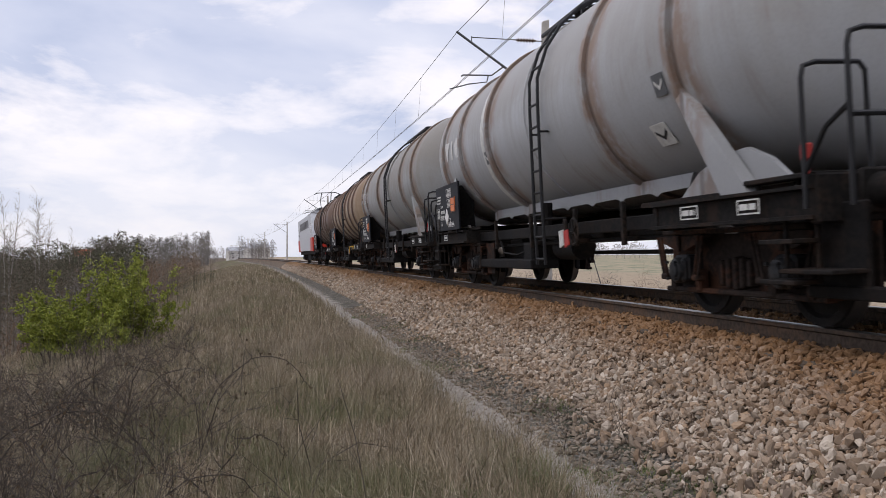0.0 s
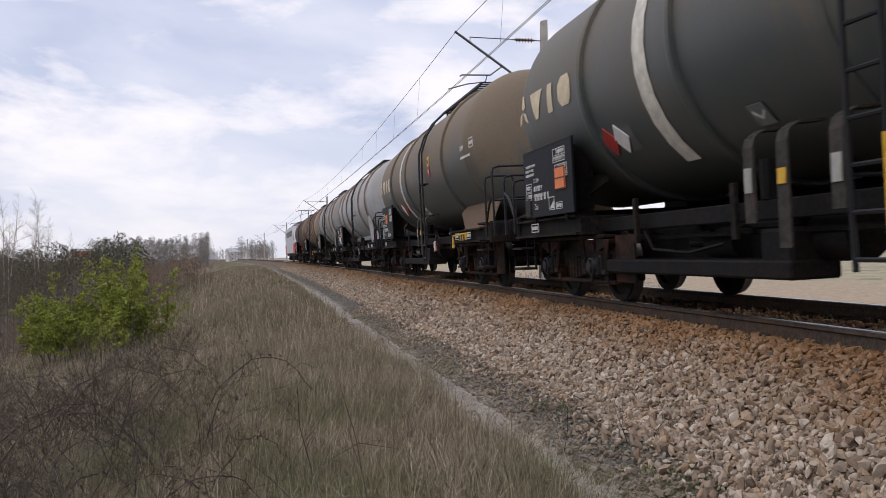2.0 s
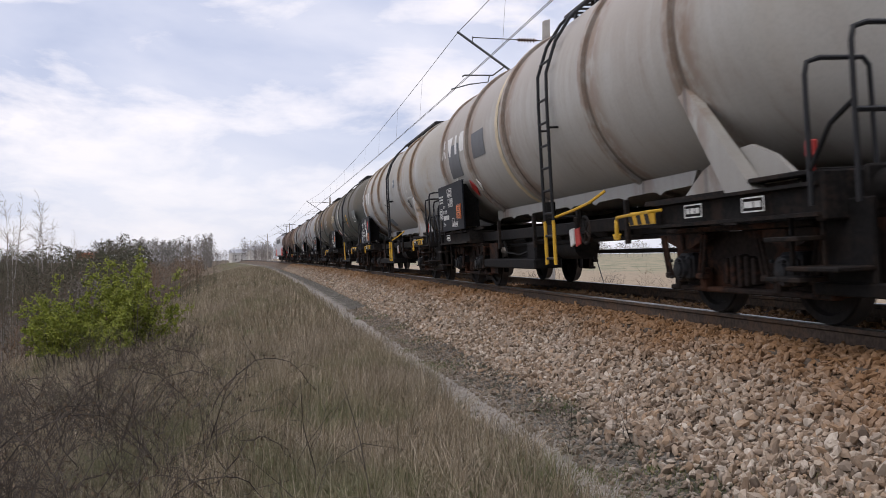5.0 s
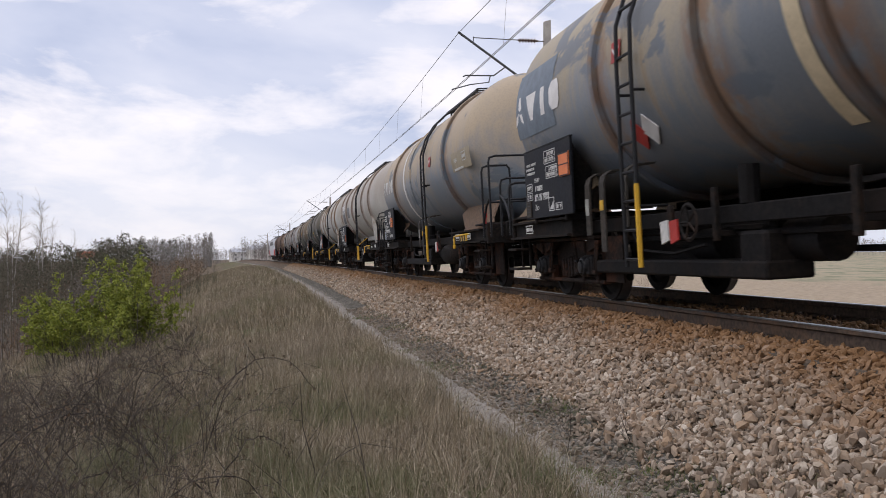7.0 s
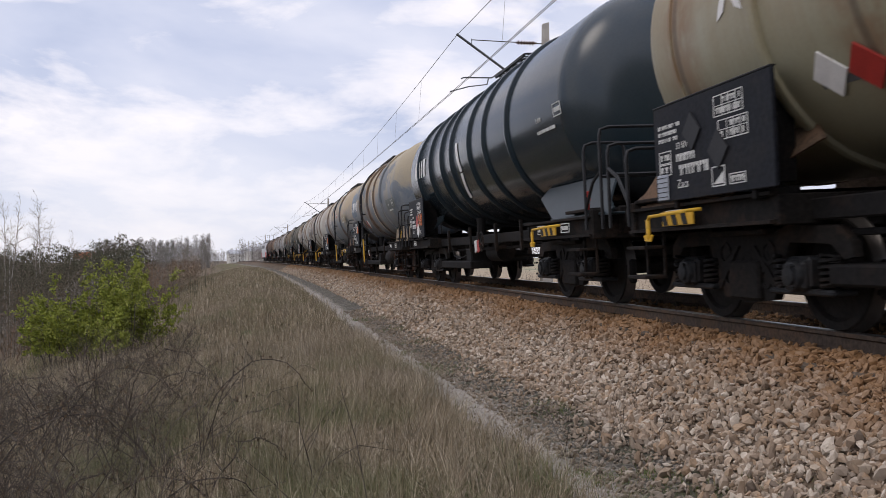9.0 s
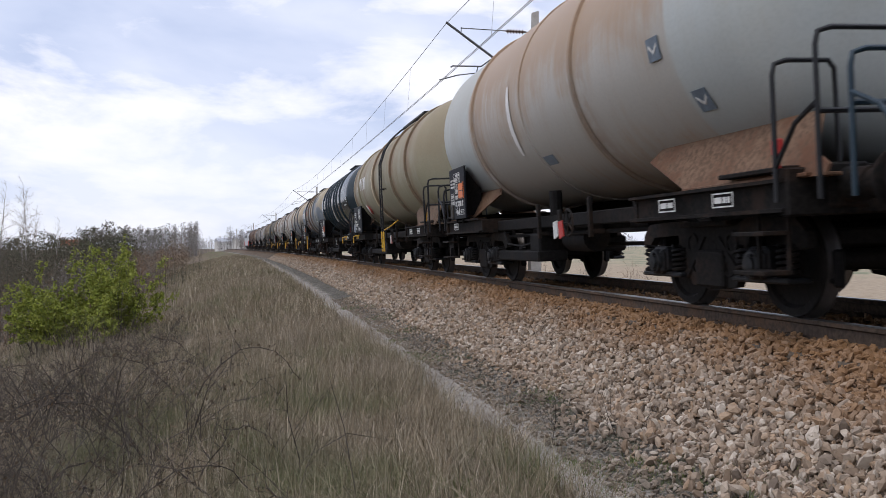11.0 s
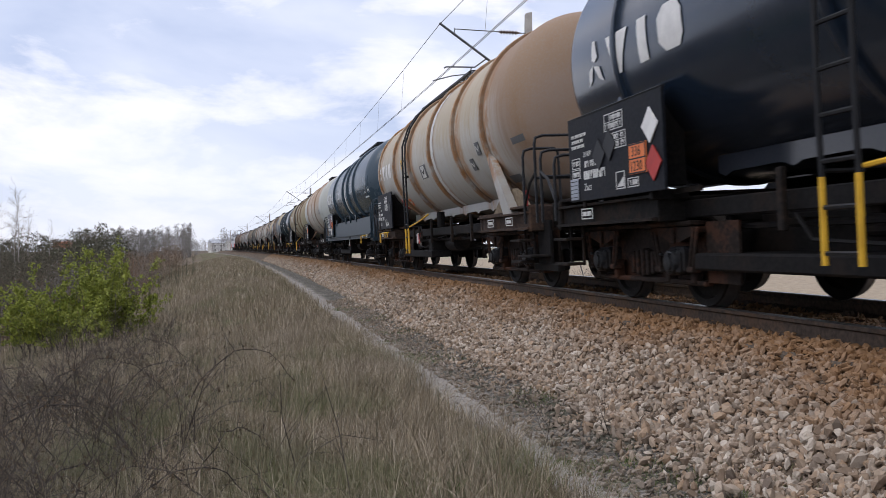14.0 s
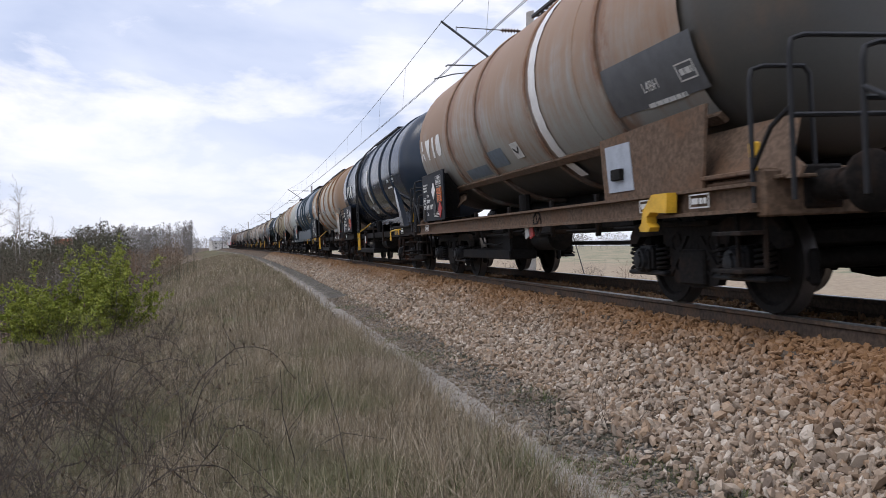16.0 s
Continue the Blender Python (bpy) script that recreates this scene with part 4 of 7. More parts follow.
def tank_wagon(spec):
    """One bogie tank wagon on the line; y forward, x to the far side, z = 0 on the rails."""
    P, R, zc = spec["pivots"], spec.get("R", 1.45), spec.get("zc", 2.70)
    rng = random.Random(int(spec["at"] * 10))
    w = tagged(empty("tank_wagon"), spec["label"], "tank wagon", "wagons of the train")
    head = P / 2 + 1.68
    tail = spec.get("tail", 0.0)
    ends = {1: head, -1: head + tail}
    half = P / 2 + spec.get("over", 1.35)
    mat, trim = spec["mat"], spec.get("trim", M_DARK)
    skin = spec.get("skin", 0.0)
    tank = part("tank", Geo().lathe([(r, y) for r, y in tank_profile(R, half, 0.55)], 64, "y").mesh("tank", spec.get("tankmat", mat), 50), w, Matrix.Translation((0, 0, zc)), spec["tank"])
    # girth rings
    for y, wid, proud in spec["rings"]:
        wid, proud = wid * 1.25, proud * 1.5
        me = Geo().lathe([(R - 0.01, y - wid / 2), (R + proud * 0.8, y - wid / 2), (R + proud, y - wid / 4), (R + proud, y + wid / 4), (R + proud * 0.8, y + wid / 2), (R - 0.01, y + wid / 2)], 64, "y", None, True).mesh("girth_ring", spec.get("ringmat", mat), 40)
        part("girth_ring", me, w, Matrix.Translation((0, 0, zc)))
    if spec.get("chevron") is not None:
        # two short strokes that meet in a blunt bend
        y, wid, lo, mid, hi, lean = spec["chevron"]
        for k, (a0, a1, sl) in enumerate(((lo, mid - 0.6, -lean), (mid + 0.6, hi, lean * 0.6))):
            g = Geo()
            arc_patch(g, R + 0.012, zc, y - wid / 2 + (lean if k == 0 else 0), y + wid / 2 + (lean if k == 0 else 0), a0, a1, sl, 10)
            part("painted_stroke", g.mesh("painted_stroke", M_WHITE, 60), w, label="white painted stroke on the flank")
    if spec.get("white") is not None:
        y, wid, lo, hi, taper = spec["white"]
        g = Geo()
        arc_patch(g, R + spec.get("white_out", 0.012), zc, y - wid / 2, y + wid / 2, lo, hi, 0.0, 24, taper)
        part("painted_stripe", g.mesh("painted_stripe", spec.get("ink2", M_MARK), 60), w, label="pale painted stripe round the tank")
    if spec.get("logo"):
        kind, y, wide, tall, a0, ink = spec["logo"]
        company_mark(w, R + skin + 0.008, zc, y, wide, tall, a0, ink, kind)
    # painted fields, signs and small print on the flank
    for y0, y1, a0, a1, m in spec.get("patches", ()):
        g = Geo()
        arc_patch(g, R + skin + 0.006, zc, y0, y1, a0, a1, 0.0, 8)
        part("painted_field", g.mesh("painted_field", m, 60), w)
    for y, a, words, size in spec.get("words", ()):
        r = R + skin + 0.010
        m = Matrix.Translation((-r * math.cos(radians(a)), y, zc + r * math.sin(radians(a)))) @ Matrix.Rotation(radians(-a) * -1, 4, "Y")
        part("code_letters", text_mesh(words, size, spec.get("ink", M_MARK)), w, m, "white tank code letters")
        g = Geo()
        frame_bars(g, 0, -1.05, -0.75, -0.02, 0.14, 0.014)
        rows_of_bars(g, 0, -0.79, 0.06, (0.22,), rng, 0.06)
        rows_of_bars(g, 0, 0.02, -0.14, (0.75,), rng, 0.045)
        part("small_print", g.mesh("small_print", spec.get("ink", M_MARK)), w, m)
    for y, a, m in spec.get("signs", ()):
        g = Geo()
        r = R + skin + 0.012
        g.slab([(-0.17, -0.13), (0.17, -0.13), (0.17, 0.13), (-0.17, 0.13)], 0.006)
        mm = Matrix.Translation((-r * math.cos(radians(a)), y, zc + r * math.sin(radians(a)))) @ Matrix.Rotation(radians(a), 4, "Y")
        if m not in (M_WHITE, M_MARK):
            mm = mm @ Matrix.Diagonal((1, 0.7, 0.85, 1))
        sg = part("sign", g.mesh("sign", m), w, mm)
        part("sign_symbol", Geo().slab([(-0.12, 0.02), (0.0, -0.06), (0.12, 0.02), (0.12, 0.06), (0.0, -0.02), (-0.12, 0.06)], 0.008).mesh("sign_symbol", M_PIPE if m in (M_WHITE, M_MARK, M_YELLOW) else M_MARK), sg, Matrix.Translation((-0.004, 0, 0)))
    for y, a, m in spec.get("diamonds_flank", ()):
        r = R + skin + 0.014
        mm = Matrix.Translation((-r * math.cos(radians(a)), y, zc + r * math.sin(radians(a)))) @ Matrix.Rotation(radians(a), 4, "Y")
        part("danger_label", diamond(0.19, m, "danger_label"), w, mm, "tilted square danger label")
    # underframe
    g = Geo()
    g.box((0, 0, 0.95), (0.44, 2 * head - 0.2, 0.30), 0.02)
    for sx in (-1, 1):
        g.box((sx * 0.55, 0, 0.92), (0.10, 2 * head - 2.5, 0.18), 0.01)
    for y in np.linspace(-P / 2 + 1.6, P / 2 - 1.6, 5):
        g.box((0, y, 0.93), (1.9, 0.12, 0.20), 0.01)
    part("centre_sill", g.mesh("centre_sill", M_BLACK), w)
    deep = spec.get("sill")
    for sx in (-1, 1):
        g = Geo()
        if deep:
            part("side_sill", channel(sx, 1.33, -head, head, *deep).mesh("side_sill", trim), w, label="deep weathered side sill")
        else:
            for e in (-1, 1):
                part("side_sill", channel(sx, 1.265, e * (P / 2 + 0.35) - 1.35, e * (P / 2 + 0.35) + 1.35, 0.875, 1.125).mesh("side_sill", trim), w)
                part("cross_member", Geo().box((sx * 0.8, e * (P / 2 - 0.98), 0.98), (1.1, 0.10, 0.24), 0.01).mesh("cross_member", trim), w)
    for e in (-1, 1):
        g = Geo()
        g.box((0, e * ends[e], 1.02), (2.76, 0.12, 0.36), 0.015)
        g.box((0, e * (ends[e] - 0.5), 1.20), (2.7, 0.95, 0.04), 0.008)
        g.box((-1.30, e * (ends[e] - 0.45), 1.0), (0.06, 0.9, 0.22), 0.01)
        part("headstock", g.mesh("headstock", trim), w)
        turn = Matrix.Rotation(0 if e > 0 else math.pi, 4, "Z")
        for sx in (-0.875, 0.875):
            part("buffer", shared("buffer", buffer_mesh), w, Matrix.Translation((sx, e * (ends[e] + 0.04), 1.06)) @ turn, "round steel buffer")
        part("coupling", shared("coupling", coupling_mesh), w, Matrix.Translation((0, e * (ends[e] + 0.04), 1.04)) @ turn)
        # saddles that carry the tank over the bogies
        for sx in (-1, 1):
            g = Geo()
            y = e * P / 2
            if spec.get("skirt", "plate") == "plate":
                o = [(y - e * 0.02, 1.12), (y - e * 1.20, 1.50), (y - e * 1.0, 1.64), (y + e * 1.62, 1.64), (y + e * 1.70, 1.46), (y + e * 1.78, 1.30), (y + e * 2.0, 1.20), (y + e * 2.0, 1.12)]
                lean = Matrix(((1, 0, -sx * 0.55, sx * (1.25 + 0.55 * 1.12)), (0, 1, 0, 0), (0, 0, 1, 0), (0, 0, 0, 1)))
                g.slab(o, 0.03, lean)
                g.box((sx * 1.15, y + e * 0.9, 1.14), (0.3, 1.9, 0.03), 0.006)
            else:
                o = [(y - e * 1.6, 1.17), (y - e * 1.6, 1.12), (y + e * 1.2, 1.12), (y + e * 1.2, 1.17)]
                g.slab(o, 0.03, Matrix.Translation((sx * 1.2, 0, 0)))
                # straight strut from the sill up to the flank, over a saddle plate in the tank's paint
                g2 = Geo()
                lo, hi = (sx * 1.345, y + e * 0.55, 1.13), (sx * 1.375, y - e * 0.36, zc - 0.52)
                pts = []
                for (px, py, pz), wd, tk in ((lo, 0.22, 0.14), (hi, 0.085, 0.10)):
                    pz -= zc
                    pts += [(px, py - wd, pz), (px, py + wd, pz), (px - sx * tk, py + wd, pz), (px - sx * tk, py - wd, pz)]
                g2.put(pts, [(0, 1, 5, 4), (1, 2, 6, 5), (2, 3, 7, 6), (3, 0, 4, 7), (0, 3, 2, 1), (4, 5, 6, 7)])
                part("strut", g2.mesh("strut", spec.get("strutmat", mat)), w, Matrix.Translation((0, 0, zc)), "flat strut up the flank")
                g3 = Geo()
                o = [(y - e * 0.75, 1.12), (y + e * 1.25, 1.12), (y + e * 1.12, 1.24), (y + e * 0.88, 1.40), (y + e * 0.55, 1.52), (y + e * 0.10, 1.50), (y - e * 0.30, 1.38), (y - e * 0.55, 1.24)]
                g3.slab([(yy, zz - zc) for yy, zz in o], 0.05, Matrix.Translation((sx * 1.18, 0, 0)))
                part("saddle_plate", g3.mesh("saddle_plate", spec.get("saddletone", mat), 40), w, Matrix.Translation((0, 0, zc)), label="curved saddle plate under the strut")
            part("saddle", g.mesh("saddle", spec.get("saddlemat", trim)), w)
    if not deep and spec.get("skirt") == "strut":
        for sx in (-1, 1):
            # scalloped flange below the tank between the saddles
            n = 8
            o = [(-P / 2 + 1.2, 1.46)] + [(P / 2 - 1.2, 1.46)]
            span = P - 2.4
            for i in range(n):
                y = P / 2 - 1.2 - span * i / n
                o += [(y, 1.30), (y - span / n * 0.12, 1.26), (y - span / n * 0.24, 1.30), (y - span / n * 0.9, 1.31)]
            g = Geo().slab(o, 0.03, Matrix.Translation((sx * 0.78, 0, -zc)))
            part("tank_flange", g.mesh("tank_flange", mat), w, Matrix.Translation((0, 0, zc)))
    if spec.get("skirt") == "strut":
        # plate and footboard hung behind the trailing bogie
        y = -P / 2 - 1.72
        g = Geo().box((-1.16, y, 0.66), (0.05, 0.52, 0.66), 0.012)
        g.box((-1.16, y - 0.1, 0.34), (0.10, 1.0, 0.10), 0.012)
        part("guard_plate", g.mesh("guard_plate", M_BLACK), w, label="black guard plate behind the bogie")
        part("footboard", Geo().box((-1.32, y + 0.05, 0.50), (0.30, 0.62, 0.035), 0.008).mesh("footboard", M_DARK), w)
    bogie(w, P / 2, spec["bogie"])
    bogie(w, -P / 2, spec["bogie"])
    # far sill and near sole bar, with black filler added to close the sky gap
    g = Geo()
    g.box((0.75, 0, 1.04), (0.10, 2 * head - 3.0, 0.50), 0.01)
    if deep:
        g.box((0.30, 0, 1.24), (0.5, 2 * head - 2.4, 0.40), 0.01)
    if not deep:
        g.box((0.80, P / 4 + 0.4, 1.33), (0.08, P / 2 - 1.6, 0.12), 0.01)
        g.box((0.80, -P / 4 - 1.2, 1.33), (0.08, P / 2 - 2.6, 0.12), 0.01)
        g.box((-1.02, 0, 0.97), (0.10, P - 1.8, 0.17), 0.012)
    part("far_sill", g.mesh("far_sill", M_BLACK), w)
    g = Geo()
    y0, y1 = (-0.2 if spec.get("posts") else 0.7), P / 2 - 1.3
    g.box((-0.92, (y0 + y1) / 2, 0.47), (0.46, y1 - y0, 0.16), 0.02)
    # second box: black backing sheet added to stand for the dark interior
    g.box((-0.62, (y0 + y1) / 2, 0.70), (0.05, y1 - y0, 0.36), 0.01)
    g.box((-0.92, y0 + 0.25, 0.66), (0.40, 0.45, 0.30), 0.03)
    part("brake_beam", g.mesh("brake_beam", M_BLACK), w, label="long black brake gear trough")
    # brake gear
    g = Geo()
    g.cyl((-0.75, -0.6, 0.72), (-0.75, 0.25, 0.72), 0.19, 16)
    part("air_reservoir", g.mesh("air_reservoir", M_BLACK, 40), w)
    if spec.get("reservoir"):
        yr = -P / 2 + 2.45
        g = Geo().lathe([(0.0, -0.68), (0.14, -0.66), (0.21, -0.60), (0.24, -0.52), (0.24, 0.52), (0.21, 0.60), (0.14, 0.66), (0.0, 0.68)], 20, "y", Matrix.Translation((-0.98, yr, 0.66)))
        part("main_reservoir", g.mesh("main_reservoir", M_DARK, 50), w, label="dusty brown air reservoir under the frame")
    g = Geo()
    g.cyl((-0.70, 1.2, 0.70), (-0.70, 1.75, 0.70), 0.16, 16)
    g.cyl((-0.70, 1.75, 0.70), (-0.70, 2.3, 0.70), 0.04, 8)
    part("brake_cylinder", g.mesh("brake_cylinder", M_BLACK, 40), w)
    g = Geo()
    g.pipe([(-0.95, -P / 2 + 1.3, 0.80), (-0.95, P / 2 - 1.3, 0.78)], 0.028, 6)
    g.pipe([(-0.4, -P / 2 + 1.0, 0.62), (-0.4, P / 2 - 1.0, 0.62)], 0.03, 6)
    g.pipe([(-1.1, 2.6, 0.86), (-1.1, 2.4, 0.66), (-1.1, 1.6, 0.62), (-1.1, 0.9, 0.70)], 0.018, 5)
    part("brake_rod", g.mesh("brake_rod", M_BLACK), w)
    for y in (-3.0, -1.4, 0.6, 2.7):
        if abs(y) < P / 2 - 1.5:
            g = Geo()
            g.box((-1.15, y, 0.98), (0.05, 0.08, 0.5), 0.008)
            g.box((-0.9, y, 0.80), (0.5, 0.06, 0.06), 0.008)
            part("hanger", g.mesh("hanger", M_DARK), w)
    g = Geo()
    g.box((0, P * 0.5 - 2.4, 0.60), (1.2, 0.45, 0.24), 0.03)
    part("discharge_valve", g.mesh("discharge_valve", M_BLACK), w)
    part("valve_pipe", Geo().cyl((-1.0, 0.25, 1.06), (-1.0, 0.25, 1.4), 0.09, 10).mesh("valve_pipe", M_BLACK), w)
    lad_y = spec.get("ladder", -1.3)
    wheel = Geo().lathe([(0.16, -0.012), (0.185, 0), (0.16, 0.012), (0.14, 0)], 18, "x", None, True)
    for i in range(5):
        t = i * 2 * math.pi / 5
        wheel.cyl((0, 0, 0), (0, 0.16 * math.cos(t), 0.16 * math.sin(t)), 0.012, 5)
    part("brake_wheel", shared("brake_wheel", lambda: wheel.mesh("brake_wheel", M_DARK)), w, Matrix.Translation((-1.40, lad_y - 1.0, 0.92)))
    for dy, m in ((-0.42, M_MARK), (-0.62, M_RED)):
        part("brake_tag", Geo().slab([(-0.09, -0.08), (0.07, -0.12), (0.09, 0.10), (-0.07, 0.12)], 0.02).mesh("brake_tag", m), w, Matrix.Translation((-1.36, lad_y + dy, 0.84)))
    part("tag_post", Geo().box((-1.33, lad_y - 0.5, 0.93), (0.04, 0.10, 0.34), 0.01).mesh("tag_post", M_DARK), w)
    if spec.get("posts", False):
        for i, (y, z0) in enumerate(((lad_y + 0.50, 0.92), (lad_y + 1.15, 0.66), (lad_y + 1.62, 0.86))):
            g = Geo()
            mm = Matrix.Translation((0, y, 0))
            path = [(-1.385, z0), (-1.385, 1.46), (-1.36, 1.54), (-1.28, 1.585), (-1.04, 1.60)]
            pts = [(x + dx, dy, z + dx) for x, z in path for dy, dx in ((-0.075, 0), (0.075, 0), (0.075, 0.02), (-0.075, 0.02))]
            fs = [(4 * j + c, 4 * j + (c + 1) % 4, 4 * j + 4 + (c + 1) % 4, 4 * j + 4 + c) for j in range(4) for c in range(4)] + [(3, 2, 1, 0), (16, 17, 18, 19)]
            g.put([tuple(mm @ Vector(p)) for p in pts], fs)
            st = part("tank_stay", g.mesh("tank_stay", M_STAY), w, label="flat steel strap stay bent over to the tank")
            tag = M_YELLOW if i == 1 else M_FIELD
            part("stay_tag", Geo().box((-1.392, y, 1.20), (0.008, 0.11, 0.20 if i != 1 else 0.12), 0.002).mesh("stay_tag", tag), st)
    if spec.get("yellow"):
        for y in spec["yellow"]:
            g = Geo()
            g.pipe([(-1.52, y + 0.42, 0.80), (-1.52, y + 0.42, 0.98), (-1.53, y + 0.36, 1.02), (-1.53, y - 0.42, 1.04), (-1.4, y - 0.44, 1.05)], 0.017, 7)
            g.pipe([(-1.52, y + 0.50, 0.84), (-1.52, y + 0.47, 0.79), (-1.52, y + 0.37, 0.79), (-1.52, y + 0.34, 0.84)], 0.016, 6)
            g.box((-1.52, y + 0.42, 0.90), (0.03, 0.06, 0.20), 0.008)
            yl = part("brake_handle", g.mesh("brake_handle", M_YELLOW, 50), w, label="yellow change-over handle")
            part("handle_plate", Geo().box((-1.43, y - 0.04, 0.99), (0.02, 0.62, 0.14), 0.004).mesh("handle_plate", M_YELLOW), yl, label="yellow plate with black slanted stripes")
            g = Geo()
            for i in range(3):
                yy = y - 0.26 + i * 0.2
                g.slab([(yy, 0.925), (yy + 0.09, 0.925), (yy + 0.15, 1.055), (yy + 0.06, 1.055)], 0.004, Matrix.Translation((-1.444, 0, 0)))
            part("stripe", g.mesh("stripe", M_PIPE), yl)
    if spec.get("ladder_on", True):
        ladder(w, lad_y, R, zc, spec.get("ladder_yellow", ""))
        walkway(w, lad_y + 0.3, R, zc, spec.get("walk", 3.4))
    else:
        walkway(w, lad_y, R, zc, spec.get("walk", 3.4))
    data_board(w, P / 2 + spec.get("boff", 1.25), spec.get("board_w", 2.2), 1.15, spec.get("board_top", 2.08), spec, rng)
    handrails(w, -head - tail, -1, spec.get("rail_h", 2.12), spec.get("railmat"))
    handrails(w, head, 1, 1.9, spec.get("railmat"))
    # small plates on the sill
    g = Geo()
    sx = -1.43 if not deep else -1.465
    for y in (-P / 2 - 0.9, -P / 2 + 0.1, P / 2 + 0.6):
        frame_bars(g, sx, y - 0.16, y + 0.16, 0.95, 1.06, 0.012)
        rows_of_bars(g, sx, y + 0.13, 1.005, (0.24,), rng, 0.05)
    part("sill_print", g.mesh("sill_print", M_MARK), w)
    g = Geo()
    g.pipe([(-1.38, -head - tail + 0.05, 1.2), (-1.38, -head - tail + 0.05, 1.32)], 0.02, 5)
    g.box((-1.38, -head - tail + 0.05, 1.36), (0.05, 0.10, 0.12), 0.01)
    part("lamp_bracket", g.mesh("lamp_bracket", M_RED if rng.random() < 0.5 else M_YELLOW), w)
    return w


# ---- the train ----
P_A = tank_paint("grey tank paint", (0.39, 0.405, 0.415), (0.25, 0.22, 0.18), 0.5, rusty=0.35, seed=1, seams=(5.6, 4.0, 1.9, -2.7, -4.9))
P_B = tank_paint("dark tank paint brown dust", (0.068, 0.077, 0.074), (0.185, 0.135, 0.085), 0.9, rusty=0.2, high=0.6, seed=2)
P_C = tank_paint("dark grey tank paint", (0.060, 0.072, 0.070), (0.135, 0.115, 0.085), 0.8, rusty=0.1, high=0.5, seed=3)
P_D = tank_paint("light grey tank paint", (0.45, 0.46, 0.455), (0.35, 0.30, 0.225), 0.6, rust=(0.25, 0.145, 0.06), rusty=0.45, seed=4, seams=(5.4, 3.24, 1.35, -3.12, -5.25))
P_E = tank_paint("beige grey tank paint", (0.45, 0.44, 0.40), (0.31, 0.24, 0.185), 0.5, rusty=0.25, seed=5, seams=(6.0, 3.6, 1.0, -2.6, -4.9))
P_F = tank_paint("blue grey patched paint", (0.185, 0.22, 0.255), (0.46, 0.36, 0.24), 0.9, rusty=0.25, high=0.5, seed=6, patch=(0.10, 0.135, 0.165), seams=(3.35, -3.86))
P_G = tank_paint("rust streaked blue grey paint", (0.17, 0.195, 0.22), (0.40, 0.33, 0.22), 0.9, rust=(0.24, 0.12, 0.05), rusty=0.35, high=0.45, seed=7, patch=(0.12, 0.15, 0.185), seams=(2.7, 0.3, -1.4))
P_H = tank_paint("glossy black green paint", (0.017, 0.029, 0.037), (0.045, 0.056, 0.064), 0.25, rusty=0.0, rough=0.2, seed=8)
P_I = tank_paint("olive beige paint", (0.30, 0.28, 0.19), (0.26, 0.20, 0.12), 0.7, rusty=0.3, seed=9, seams=(5.8, 3.4, 0.8, -2.6, -5.0))
P_J = tank_paint("pale green beige paint", (0.44, 0.47, 0.45), (0.40, 0.37, 0.30), 0.5, rusty=0.12, high=0.45, seed=10, seams=(2.9, -1.8), band=(-4.25, 3.2, (0.36, 0.245, 0.155)))
P_K = tank_paint("blue slate paint", (0.032, 0.058, 0.080), (0.05, 0.07, 0.088), 0.3, rusty=0.02, rough=0.26, seed=11)
P_L = tank_paint("beige rusty paint", (0.46, 0.455, 0.42), (0.40, 0.31, 0.185), 0.75, rust=(0.33, 0.16, 0.055), rusty=0.68, seed=12, seams=(5.95, 3.45, 1.4, -0.9, -3.1, -5.1), end=(-5.6, (0.22, 0.12, 0.06)))
P_M = tank_paint("dark navy paint", (0.016, 0.027, 0.045), (0.035, 0.045, 0.06), 0.25, rusty=0.0, rough=0.2, seed=13)
P_N = tank_paint("brown dusted grey paint", (0.31, 0.31, 0.28), (0.30, 0.185, 0.112), 0.95, rust=(0.21, 0.10, 0.05), rusty=0.5, high=0.7, seed=14, seams=(3.4, 1.3, -1.4, -3.85))
# dark grey belly plating, with the shade under the cladding put into its colour
P_N_BELLY_SHADE = tank_paint("dark belly paint and shade", (0.055, 0.055, 0.05), (0.09, 0.07, 0.05), 0.6, rusty=0.2, seed=18)
P_Z1 = tank_paint("red brown dusted paint", (0.12, 0.085, 0.07), (0.17, 0.11, 0.08), 0.8, rusty=0.4, seed=15)
P_Z2 = tank_paint("tan striped paint", (0.33, 0.25, 0.17), (0.24, 0.16, 0.10), 0.8, rusty=0.5, seed=16, seams=(-4.8, -3.2, -1.6, 0.0, 1.6, 3.2, 4.8))
P_Z3 = tank_paint("mid grey tank paint", (0.30, 0.31, 0.31), (0.22, 0.19, 0.15), 0.6, rusty=0.3, seed=17, seams=(6.0, 4.6, 1.5, -3.2, -5.1))
M_SKIRT_BROWN = grime("brown dusted skirt", (0.125, 0.086, 0.06), (0.145, 0.082, 0.048), 0.6, 0.8)
M_SKIRT_TAN = grime("tan dusted saddle", (0.185, 0.145, 0.10), (0.15, 0.095, 0.058), 0.6, 0.8)
M_SKIRT_BLUE = plain("slate skirt paint", (0.017, 0.033, 0.046), 0.42, 0, 0.15, 3.0, 0.25)
M_BOARD_BLUE = plain("slate data board", (0.012, 0.022, 0.033), 0.42, 0, 0.15, 6.0, 0.2)
M_FIELD_DARK = plain("clean dark paint field", (0.10, 0.105, 0.11), 0.5, 0, 0.15)
M_FIELD_NAVY = plain("clean blue grey field", (0.13, 0.165, 0.20), 0.5, 0, 0.2)
